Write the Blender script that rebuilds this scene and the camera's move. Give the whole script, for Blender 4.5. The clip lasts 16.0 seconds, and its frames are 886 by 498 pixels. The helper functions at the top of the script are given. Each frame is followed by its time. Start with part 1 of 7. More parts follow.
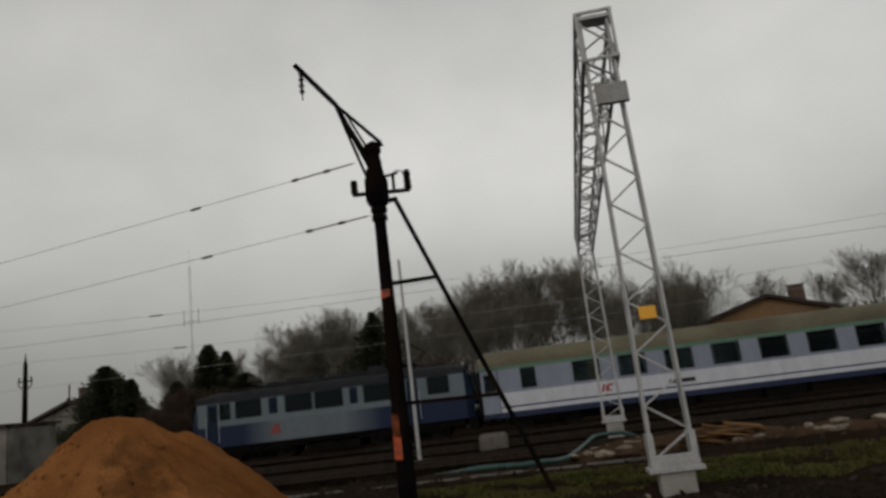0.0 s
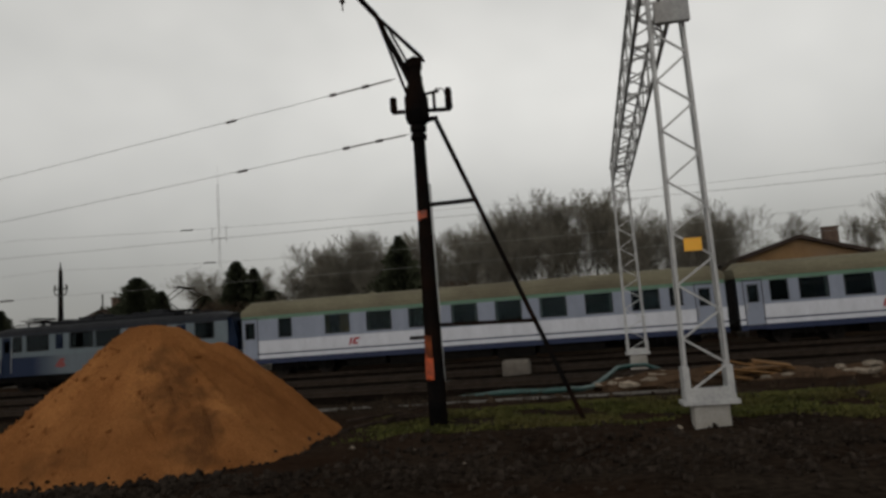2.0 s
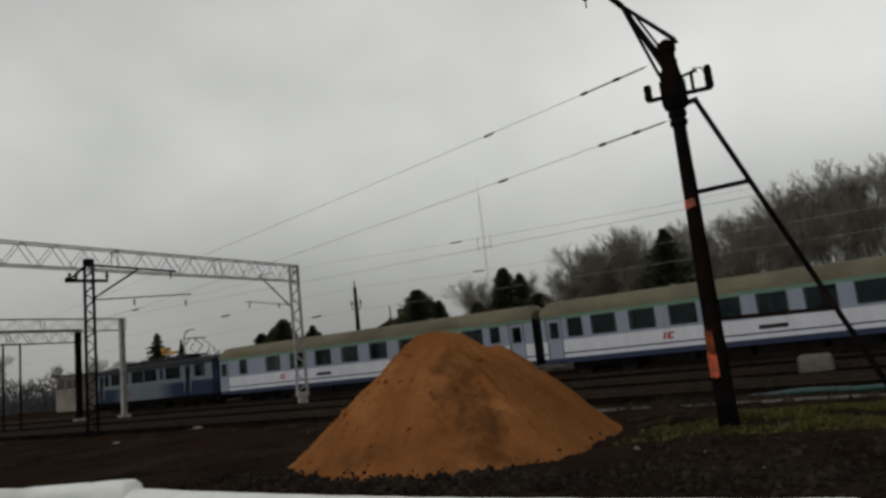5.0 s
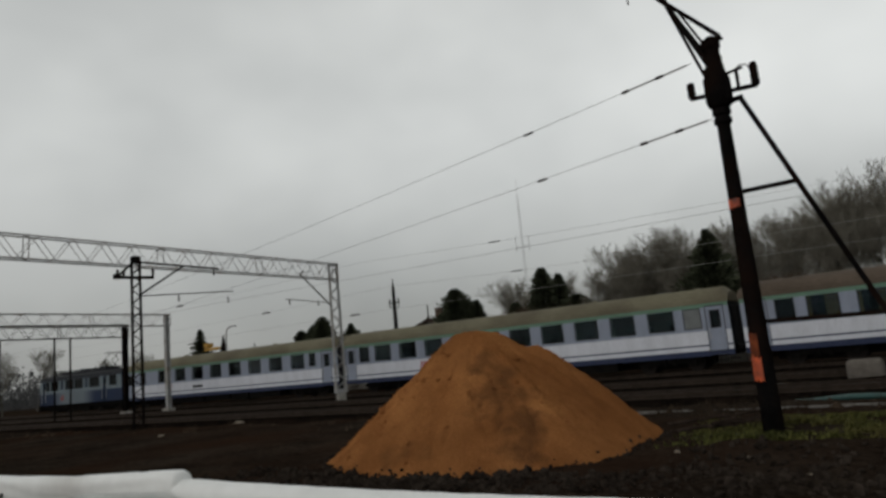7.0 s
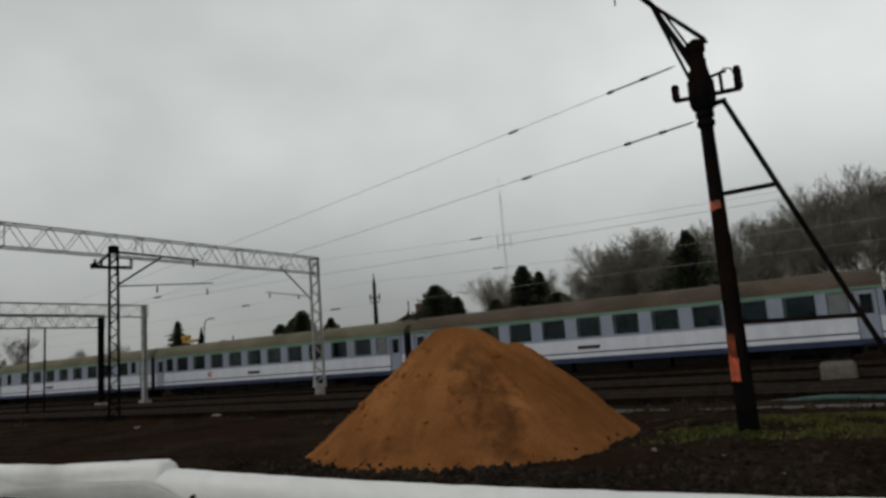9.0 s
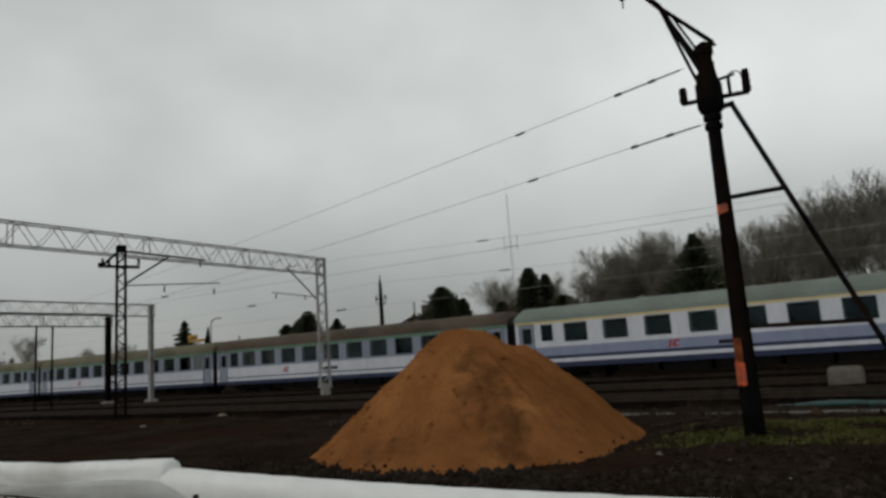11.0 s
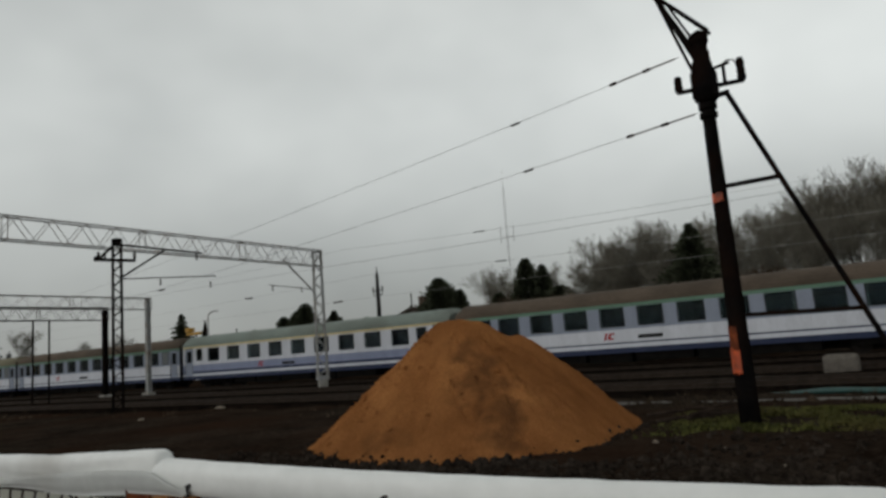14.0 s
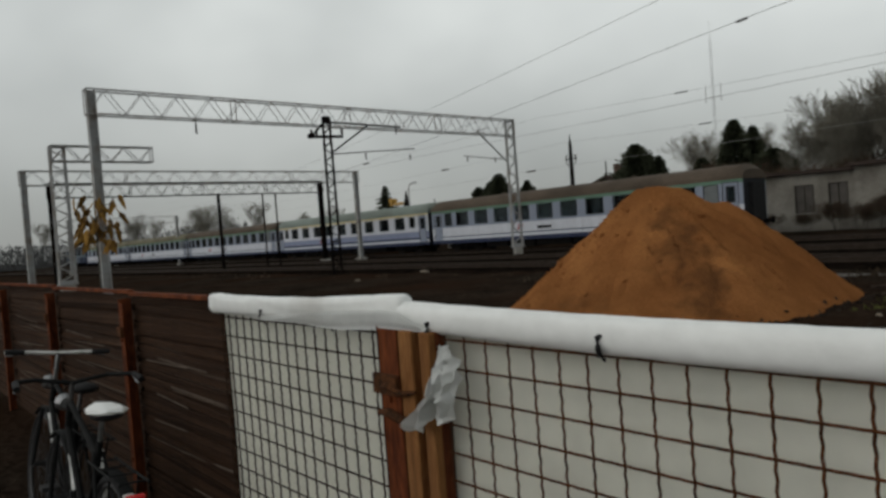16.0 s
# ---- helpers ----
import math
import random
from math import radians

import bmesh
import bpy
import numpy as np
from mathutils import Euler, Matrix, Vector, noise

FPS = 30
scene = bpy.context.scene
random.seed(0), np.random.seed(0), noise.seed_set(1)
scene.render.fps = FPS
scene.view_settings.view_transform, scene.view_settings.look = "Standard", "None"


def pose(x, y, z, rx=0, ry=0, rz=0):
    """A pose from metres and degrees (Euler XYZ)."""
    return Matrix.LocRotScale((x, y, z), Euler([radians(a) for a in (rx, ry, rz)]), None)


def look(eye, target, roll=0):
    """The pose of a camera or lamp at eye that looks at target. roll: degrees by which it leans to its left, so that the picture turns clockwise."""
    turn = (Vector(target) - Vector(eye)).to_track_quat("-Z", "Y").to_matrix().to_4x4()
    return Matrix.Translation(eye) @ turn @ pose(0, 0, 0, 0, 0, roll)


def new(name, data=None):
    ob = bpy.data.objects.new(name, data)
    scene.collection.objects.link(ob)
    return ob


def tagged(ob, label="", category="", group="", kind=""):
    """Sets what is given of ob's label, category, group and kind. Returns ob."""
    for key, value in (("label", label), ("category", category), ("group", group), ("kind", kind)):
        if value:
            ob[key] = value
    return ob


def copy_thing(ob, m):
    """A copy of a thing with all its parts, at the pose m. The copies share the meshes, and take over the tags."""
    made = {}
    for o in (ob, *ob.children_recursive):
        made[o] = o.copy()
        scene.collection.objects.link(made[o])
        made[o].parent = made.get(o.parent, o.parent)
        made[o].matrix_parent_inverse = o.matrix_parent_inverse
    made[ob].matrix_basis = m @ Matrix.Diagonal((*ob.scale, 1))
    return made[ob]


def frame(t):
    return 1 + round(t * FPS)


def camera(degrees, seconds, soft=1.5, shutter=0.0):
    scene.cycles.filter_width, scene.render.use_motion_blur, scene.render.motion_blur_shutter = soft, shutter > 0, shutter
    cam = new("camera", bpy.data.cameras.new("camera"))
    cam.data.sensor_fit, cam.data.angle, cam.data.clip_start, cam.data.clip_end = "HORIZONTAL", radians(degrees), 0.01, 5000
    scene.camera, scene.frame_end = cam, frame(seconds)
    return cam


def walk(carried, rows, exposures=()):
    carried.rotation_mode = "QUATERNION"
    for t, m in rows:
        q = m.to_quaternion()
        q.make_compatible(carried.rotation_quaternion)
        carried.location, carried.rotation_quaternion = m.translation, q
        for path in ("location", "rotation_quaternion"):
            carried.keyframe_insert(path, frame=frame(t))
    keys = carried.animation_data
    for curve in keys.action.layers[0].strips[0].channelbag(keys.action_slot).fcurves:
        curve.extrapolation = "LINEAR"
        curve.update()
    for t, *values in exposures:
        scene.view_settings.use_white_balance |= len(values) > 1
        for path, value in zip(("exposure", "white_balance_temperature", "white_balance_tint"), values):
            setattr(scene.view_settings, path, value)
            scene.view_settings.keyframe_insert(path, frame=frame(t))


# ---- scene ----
cam = camera(65.65, 16.0, soft=3.0)
# seconds, x, y, z, pitch, lean, yaw
PATH = [
    (0, 0.001, 0.001, 1.781, 12.76, 6.82, 7.39),
    (0.5, -0.097, 0.041, 1.765, 12.70, 7.61, 7.06),
    (1, -0.192, 0.119, 1.755, 10.72, 5.23, 8.08),
    (1.5, -0.248, 0.168, 1.745, 8.04, 3.62, 9.45),
    (2, -0.267, 0.192, 1.757, 6.88, 4.14, 8.98),
    (2.5, -0.271, 0.185, 1.758, 7.10, 4.38, 9.87),
    (3, -0.284, 0.172, 1.741, 8.33, 5.39, 18.48),
    (3.5, -0.291, 0.168, 1.749, 8.80, 6.12, 22.20),
    (4, -0.301, 0.158, 1.746, 9.14, 5.60, 25.96),
    (4.5, -0.311, 0.135, 1.745, 9.04, 5.92, 29.00),
    (7, -0.314, 0.098, 1.743, 9.22, 5.32, 34.14),
    (7.5, -0.314, 0.094, 1.747, 9.65, 5.18, 33.46),
    (8, -0.316, 0.083, 1.745, 9.00, 5.05, 32.89),
    (8.5, -0.327, 0.076, 1.743, 9.20, 4.90, 32.72),
    (9, -0.336, 0.078, 1.737, 8.76, 4.42, 32.43),
    (11.5, -0.329, 0.083, 1.738, 8.96, 3.94, 32.91),
    (12, -0.328, 0.088, 1.743, 8.61, 4.18, 32.72),
    (12.5, -0.324, 0.097, 1.735, 8.74, 4.34, 31.70),
    (13, -0.319, 0.104, 1.732, 8.68, 3.58, 29.91),
    (13.5, -0.318, 0.103, 1.731, 8.33, 3.86, 30.81),
    (14, -0.318, 0.093, 1.729, 8.19, 4.39, 32.69),
    (14.5, -0.278, 0.053, 1.730, 7.31, 3.90, 36.85),
    (15.0, -0.294, 0.048, 1.699, 3.90, 1.10, 35.76),
    (15.5, -0.278, -0.023, 1.700, -1.06, 3.30, 44.88),
    (16, -0.258, -0.069, 1.704, -1.44, 4.35, 48.64),
]
walk(cam, [(t, pose(x, y, z, 90 + p, r, w)) for t, x, y, z, p, r, w in PATH], exposures=[(0.0, -0.22, 6800, 14), (1.0, -0.12, 6800, 14), (2.5, 0.0, 6800, 14), (4.5, -0.04, 6700, 13), (7.0, 0.0, 6550, 12), (14.5, 0.02, 6500, 10), (15.0, 0.07, 6500, 10), (15.5, 0.10, 6500, 10), (16.0, 0.17, 6500, 10)])

# ---- light: a closed overcast sky ----
world = bpy.data.worlds.new("overcast")
scene.world = world
world.use_nodes = True
wn, wl = world.node_tree.nodes, world.node_tree.links
wn.clear()
w_out, w_bg = wn.new("ShaderNodeOutputWorld"), wn.new("ShaderNodeBackground")
w_sky = wn.new("ShaderNodeTexSky")
w_sky.sky_type, w_sky.sun_disc = "NISHITA", False
w_sky.sun_elevation, w_sky.sun_rotation = radians(20), radians(198)
w_co, w_map = wn.new("ShaderNodeTexCoord"), wn.new("ShaderNodeMapping")
w_map.inputs["Scale"].default_value = (1.0, 1.0, 1.5)
w_noise = wn.new("ShaderNodeTexNoise")
w_noise.inputs["Scale"].default_value, w_noise.inputs["Detail"].default_value = 1.5, 4.0
w_noise.inputs["Roughness"].default_value = 0.5
w_ramp = wn.new("ShaderNodeValToRGB")
w_ramp.color_ramp.elements[0].position, w_ramp.color_ramp.elements[0].color = 0.3, (4.58, 4.81, 4.69, 1)
w_ramp.color_ramp.elements[1].position, w_ramp.color_ramp.elements[1].color = 0.72, (7.92, 8.22, 7.94, 1)
w_mix = wn.new("ShaderNodeMix")
w_mix.data_type = "RGBA"
w_mix.inputs["Factor"].default_value = 0.93
wl.new(w_co.outputs["Generated"], w_map.inputs["Vector"])
wl.new(w_map.outputs["Vector"], w_noise.inputs["Vector"])
wl.new(w_noise.outputs["Fac"], w_ramp.inputs["Fac"])
wl.new(w_sky.outputs["Color"], w_mix.inputs["A"])
wl.new(w_ramp.outputs["Color"], w_mix.inputs["B"])
# the sky dims towards the unseen zenith, added to darken the ground
w_sep, w_high = wn.new("ShaderNodeSeparateXYZ"), wn.new("ShaderNodeMapRange")
w_high.interpolation_type = "SMOOTHSTEP"
w_high.inputs["From Min"].default_value, w_high.inputs["From Max"].default_value = 0.40, 1.0
w_high.inputs["To Min"].default_value, w_high.inputs["To Max"].default_value = 1.0, 0.5
wl.new(w_co.outputs["Generated"], w_sep.inputs["Vector"])
wl.new(w_sep.outputs["Z"], w_high.inputs["Value"])
w_dim = wn.new("ShaderNodeVectorMath")
w_dim.operation = "SCALE"
wl.new(w_mix.outputs["Result"], w_dim.inputs["Vector"])
w_low, w_both = wn.new("ShaderNodeMapRange"), wn.new("ShaderNodeMath")
w_low.interpolation_type = "SMOOTHSTEP"
w_low.inputs["From Min"].default_value, w_low.inputs["From Max"].default_value = -0.02, 0.36
w_low.inputs["To Min"].default_value, w_low.inputs["To Max"].default_value = 0.47, 1.0
wl.new(w_sep.outputs["Z"], w_low.inputs["Value"])
w_both.operation = "MULTIPLY"
wl.new(w_high.outputs["Result"], w_both.inputs[0])
wl.new(w_low.outputs["Result"], w_both.inputs[1])
wl.new(w_both.outputs[0], w_dim.inputs["Scale"])
wl.new(w_dim.outputs["Vector"], w_bg.inputs["Color"])
w_bg.inputs["Strength"].default_value = 0.1
wl.new(w_bg.outputs["Background"], w_out.inputs["Surface"])
sun = new("sun", bpy.data.lights.new("sun", "SUN"))
sun.data.energy, sun.data.angle, sun.data.color = 0.8, radians(75), (1.0, 0.97, 0.93)
sun.matrix_world = look((0, 0, 60), (14, 44, 43))


# ---- materials ----
def mat(name, dark, light, rough=0.7, metal=0.0, scale=6.0, bump=0.2, stain=None, stain_amount=0.35, space="Object", stretch=(1, 1, 1), per_piece=0.0, fine=9.0, relief=0.02):
    """Two scales of colour noise between two tones, optional stains, and a fine relief."""
    m = bpy.data.materials.new(name)
    m.use_nodes = True
    n, l = m.node_tree.nodes, m.node_tree.links
    b = n["Principled BSDF"]
    co, mp = n.new("ShaderNodeTexCoord"), n.new("ShaderNodeMapping")
    mp.inputs["Scale"].default_value = stretch
    l.new(co.outputs[space], mp.inputs["Vector"])
    big, small = n.new("ShaderNodeTexNoise"), n.new("ShaderNodeTexNoise")
    for node, sc in ((big, scale), (small, scale * fine)):
        node.inputs["Scale"].default_value, node.inputs["Detail"].default_value = sc, 5.0
        l.new(mp.outputs["Vector"], node.inputs["Vector"])
    add = n.new("ShaderNodeMath")
    add.operation = "MULTIPLY_ADD"
    l.new(small.outputs["Fac"], add.inputs[0])
    add.inputs[1].default_value = 0.5
    half = n.new("ShaderNodeMath")
    half.operation = "MULTIPLY"
    half.inputs[1].default_value = 0.5
    l.new(big.outputs["Fac"], half.inputs[0])
    l.new(half.outputs[0], add.inputs[2])
    ramp = n.new("ShaderNodeValToRGB")
    ramp.color_ramp.elements[0].position, ramp.color_ramp.elements[0].color = 0.36, (*dark, 1)
    ramp.color_ramp.elements[1].position, ramp.color_ramp.elements[1].color = 0.64, (*light, 1)
    l.new(add.outputs[0], ramp.inputs["Fac"])
    colour = ramp.outputs["Color"]
    if stain:
        st = n.new("ShaderNodeTexNoise")
        st.inputs["Scale"].default_value, st.inputs["Detail"].default_value = scale * 0.45, 8.0
        l.new(mp.outputs["Vector"], st.inputs["Vector"])
        sr = n.new("ShaderNodeValToRGB")
        sr.color_ramp.elements[0].position, sr.color_ramp.elements[1].position = 0.62 - stain_amount * 0.5, 0.72
        l.new(st.outputs["Fac"], sr.inputs["Fac"])
        mx = n.new("ShaderNodeMix")
        mx.data_type = "RGBA"
        l.new(sr.outputs["Color"], mx.inputs["Factor"])
        l.new(colour, mx.inputs["A"])
        mx.inputs["B"].default_value = (*stain, 1)
        colour = mx.outputs["Result"]
    if per_piece:
        oi, hs = n.new("ShaderNodeObjectInfo"), n.new("ShaderNodeHueSaturation")
        mr = n.new("ShaderNodeMapRange")
        mr.inputs["To Min"].default_value, mr.inputs["To Max"].default_value = 1 - per_piece, 1 + per_piece
        l.new(oi.outputs["Random"], mr.inputs["Value"])
        l.new(mr.outputs["Result"], hs.inputs["Value"])
        l.new(colour, hs.inputs["Color"])
        colour = hs.outputs["Color"]
    l.new(colour, b.inputs["Base Color"])
    b.inputs["Roughness"].default_value, b.inputs["Metallic"].default_value = rough, metal
    if rough > 0.65:
        b.inputs["Specular IOR Level"].default_value = 0.0 if rough > 0.9 else 0.1
    if bump:
        bp = n.new("ShaderNodeBump")
        bp.inputs["Strength"].default_value, bp.inputs["Distance"].default_value = bump, relief
        l.new(small.outputs["Fac"], bp.inputs["Height"])
        l.new(bp.outputs["Normal"], b.inputs["Normal"])
    return m


def livery(name, bands, x_bands=None, rough=0.42):
    """Paint in level bands (height, colour), with faint streaks of dirt; x_bands fade to a second paint towards the ends, below a height."""
    m = mat(name, (0.8, 0.8, 0.8), (1, 1, 1), rough, 0.0, 0.8, 0.03, stretch=(2.5, 1, 0.5))
    n, l = m.node_tree.nodes, m.node_tree.links
    b = n["Principled BSDF"]
    b.inputs["Specular IOR Level"].default_value = 0.2
    dirt = b.inputs["Base Color"].links[0].from_socket
    co, sep = n.new("ShaderNodeTexCoord"), n.new("ShaderNodeSeparateXYZ")
    l.new(co.outputs["Object"], sep.inputs["Vector"])
    zz = n.new("ShaderNodeMath")
    zz.operation = "DIVIDE"
    zz.inputs[1].default_value = 5.0
    l.new(sep.outputs["Z"], zz.inputs[0])
    ramp = n.new("ShaderNodeValToRGB")
    cr = ramp.color_ramp
    cr.interpolation = "CONSTANT"
    cr.elements[0].position, cr.elements[0].color = 0.0, (*bands[0][1], 1)
    cr.elements[1].position, cr.elements[1].color = bands[1][0] / 5, (*bands[1][1], 1)
    for z, c in bands[2:]:
        cr.elements.new(z / 5).color = (*c, 1)
    l.new(zz.outputs[0], ramp.inputs["Fac"])
    colour = ramp.outputs["Color"]
    if x_bands:
        xx = n.new("ShaderNodeMapRange")
        xx.inputs["From Min"].default_value, xx.inputs["From Max"].default_value = x_bands[0], x_bands[1]
        l.new(sep.outputs["X"], xx.inputs["Value"])
        fade = n.new("ShaderNodeValToRGB")
        fr = fade.color_ramp
        fr.elements[0].position, fr.elements[0].color = 0.0, (1, 1, 1, 1)
        fr.elements[1].position, fr.elements[1].color = 1.0, (1, 1, 1, 1)
        for p, v in ((0.2, 1), (0.32, 0), (0.55, 0), (0.68, 1)):
            fr.elements.new(p).color = (v, v, v, 1)
        l.new(xx.outputs["Result"], fade.inputs["Fac"])
        low = n.new("ShaderNodeMath")
        low.operation = "LESS_THAN"
        low.inputs[1].default_value = x_bands[2]
        l.new(sep.outputs["Z"], low.inputs[0])
        both = n.new("ShaderNodeMath")
        both.operation = "MULTIPLY"
        l.new(fade.outputs["Color"], both.inputs[0])
        l.new(low.outputs[0], both.inputs[1])
        mx = n.new("ShaderNodeMix")
        mx.data_type = "RGBA"
        l.new(both.outputs[0], mx.inputs["Factor"])
        l.new(colour, mx.inputs["A"])
        mx.inputs["B"].default_value = (*x_bands[3], 1)
        colour = mx.outputs["Result"]
    mul = n.new("ShaderNodeMix")
    mul.data_type, mul.blend_type = "RGBA", "MULTIPLY"
    mul.inputs["Factor"].default_value = 1.0
    l.new(colour, mul.inputs["A"])
    l.new(dirt, mul.inputs["B"])
    l.new(mul.outputs["Result"], b.inputs["Base Color"])
    return m


def glass(name, tint, rough=0.04):
    m = bpy.data.materials.new(name)
    m.use_nodes = True
    b = m.node_tree.nodes["Principled BSDF"]
    b.inputs["Base Color"].default_value = (*tint, 1)
    b.inputs["Roughness"].default_value, b.inputs["Transmission Weight"].default_value = rough, 1.0
    b.inputs["IOR"].default_value = 1.2
    b.inputs["Specular Tint"].default_value = (0.62, 0.88, 1.0, 1)
    return m


M_SAND = mat("damp_sand", (0.235, 0.093, 0.031), (0.40, 0.174, 0.061), 0.95, 0, 0.9, 0.9, stain=(0.15, 0.058, 0.02), stain_amount=0.45, fine=28, stretch=(1.3, 1.3, 0.45), relief=0.07)
M_STEEL_WHITE = mat("galvanised_steel", (0.30, 0.305, 0.305), (0.46, 0.465, 0.46), 0.55, 0.25, 3.0, 0.08)
M_STEEL_GREY = mat("old_grey_paint", (0.24, 0.245, 0.245), (0.37, 0.375, 0.37), 0.7, 0.1, 2.5, 0.1, stain=(0.19, 0.15, 0.12))
M_STEEL_DARK = mat("dark_painted_steel", (0.003, 0.0029, 0.003), (0.009, 0.0082, 0.008), 0.93, 0.0, 3.0, 0.15, stain=(0.014, 0.0075, 0.005))
M_ORANGE = mat("orange_marking_paint", (0.50, 0.065, 0.014), (0.80, 0.13, 0.025), 0.6, 0, 7.0, 0.2, stain=(0.05, 0.02, 0.014), stain_amount=0.42)
M_ORANGE_OLD = mat("faded_orange_paint", (0.13, 0.032, 0.013), (0.34, 0.085, 0.03), 0.8, 0, 6.0, 0.2, stain=(0.03, 0.013, 0.009), stain_amount=0.5)
M_YELLOW = mat("yellow_sign", (0.75, 0.36, 0.02), (0.85, 0.42, 0.03), 0.5, 0, 6.0, 0.05)
M_CONCRETE = mat("weathered_concrete", (0.25, 0.24, 0.22), (0.38, 0.37, 0.345), 0.9, 0, 4.0, 0.4, stain=(0.18, 0.17, 0.15))
M_PORCELAIN = mat("brown_porcelain", (0.02, 0.012, 0.01), (0.035, 0.02, 0.015), 0.25, 0, 5.0, 0.0)
M_WIRE = mat("tarnished_wire", (0.085, 0.09, 0.085), (0.15, 0.16, 0.15), 0.6, 0.5, 5.0, 0.0)
M_WIRE_PALE = mat("weathered_cable", (0.27, 0.275, 0.275), (0.36, 0.365, 0.36), 0.6, 0.3, 5.0, 0.0)
M_RAIL = mat("rail_steel", (0.020, 0.015, 0.011), (0.048, 0.036, 0.028), 0.7, 0.3, 4.0, 0.1)
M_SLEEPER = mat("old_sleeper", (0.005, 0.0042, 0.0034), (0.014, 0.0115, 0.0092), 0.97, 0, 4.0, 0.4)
M_EDGING = mat("grimy_edging", (0.10, 0.095, 0.087), (0.21, 0.20, 0.182), 0.95, 0, 1.5, 0.4, stain=(0.06, 0.052, 0.044), stain_amount=0.25)
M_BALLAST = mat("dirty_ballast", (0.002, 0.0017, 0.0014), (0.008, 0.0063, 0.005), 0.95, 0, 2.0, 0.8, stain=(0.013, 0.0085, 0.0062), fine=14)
M_STONE = mat("broken_stone", (0.15, 0.125, 0.095), (0.30, 0.255, 0.20), 0.9, 0, 5.0, 0.5, per_piece=0.3)
M_PLANK = mat("raw_timber", (0.10, 0.052, 0.02), (0.21, 0.115, 0.05), 0.8, 0, 3.0, 0.3, stretch=(0.3, 3, 3))
M_CRANE = mat("faded_ochre_paint", (0.32, 0.17, 0.02), (0.42, 0.24, 0.03), 0.6, 0, 3.0, 0.1)
M_HOSE = mat("teal_hose", (0.008, 0.044, 0.04), (0.018, 0.07, 0.062), 0.5, 0, 3.0, 0.05)
M_DARK = mat("underframe_black", (0.004, 0.004, 0.004), (0.012, 0.011, 0.010), 0.92, 0, 3.0, 0.2)
M_WHEEL = mat("wheel_steel", (0.010, 0.009, 0.008), (0.025, 0.021, 0.019), 0.8, 0.2, 3.0, 0.1)
M_ROOF = mat("coach_roof_paint", (0.118, 0.108, 0.072), (0.165, 0.152, 0.105), 0.8, 0, 0.5, 0.1, stain=(0.085, 0.072, 0.052), stretch=(1, 1, 2))
M_ROOF_BROWN = mat("coach_roof_brown", (0.072, 0.056, 0.042), (0.11, 0.086, 0.066), 0.8, 0, 0.5, 0.1, stain=(0.05, 0.04, 0.03), stretch=(1, 1, 2))
M_ROOF_GREEN = mat("coach_roof_green", (0.155, 0.185, 0.165), (0.205, 0.24, 0.215), 0.7, 0, 0.5, 0.1, stain=(0.13, 0.14, 0.12), stretch=(1, 1, 2))
WHITE, BLUEGREY, NAVY, MINT = (0.56, 0.58, 0.63), (0.235, 0.265, 0.33), (0.02, 0.03, 0.07), (0.12, 0.22, 0.155)
M_COACH = livery("coach_paint_second", [(0, NAVY), (0.98, WHITE), (1.20, NAVY), (1.27, WHITE), (1.96, BLUEGREY), (3.16, MINT), (3.36, MINT)])
M_COACH_FIRST = livery("coach_paint_first", [(0, NAVY), (0.98, WHITE), (1.18, NAVY), (1.36, (0.22, 0.25, 0.36)), (1.86, WHITE), (3.20, (0.60, 0.50, 0.28)), (3.36, WHITE)])
M_DOOR = livery("coach_door_paint", [(0, NAVY), (0.7, BLUEGREY), (3.3, MINT)])
M_LOCO = livery("loco_paint", [(0, NAVY), (0.95, (0.118, 0.145, 0.165)), (2.05, (0.130, 0.165, 0.185)), (3.28, (0.010, 0.014, 0.022))], x_bands=(-15.9, 0.0, 2.05, (0.004, 0.015, 0.048)))
M_LOCO_END = mat("loco_end_blue", (0.004, 0.010, 0.026), (0.008, 0.018, 0.045), 0.4, 0, 2.0, 0.04)
M_LOCO_END.node_tree.nodes["Principled BSDF"].inputs["Specular IOR Level"].default_value = 0.12
M_LOCO_ROOF = mat("loco_roof_grey", (0.012, 0.013, 0.015), (0.028, 0.03, 0.034), 0.7, 0, 2.0, 0.15)
M_RED = mat("red_marking", (0.24, 0.018, 0.024), (0.32, 0.03, 0.034), 0.5, 0, 3.0, 0.0)
M_RED_DIM = mat("faded_red_marking", (0.16, 0.025, 0.025), (0.22, 0.04, 0.035), 0.6, 0, 3.0, 0.0)
M_GLASS = glass("tinted_glass", (0.02, 0.024, 0.025))
M_RUBBER = mat("black_rubber", (0.012, 0.012, 0.013), (0.025, 0.025, 0.025), 0.7, 0, 8.0, 0.1)
M_FROSTED = mat("frosted_pane", (0.075, 0.085, 0.088), (0.12, 0.133, 0.135), 0.35, 0, 2.0, 0.02)
M_PANE = glass("coach_glass", (0.30, 0.35, 0.37))
M_OCHRE_CURTAIN = mat("ochre_curtain", (0.20, 0.12, 0.035), (0.33, 0.21, 0.075), 0.9, 0, 5.0, 0.2, stretch=(4, 1, 0.5))
M_CURTAIN = mat("faded_curtain", (0.30, 0.31, 0.28), (0.5, 0.51, 0.46), 0.9, 0, 5.0, 0.2, stretch=(4, 1, 0.5))
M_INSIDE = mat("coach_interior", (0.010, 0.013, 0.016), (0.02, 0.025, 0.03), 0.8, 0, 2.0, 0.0)
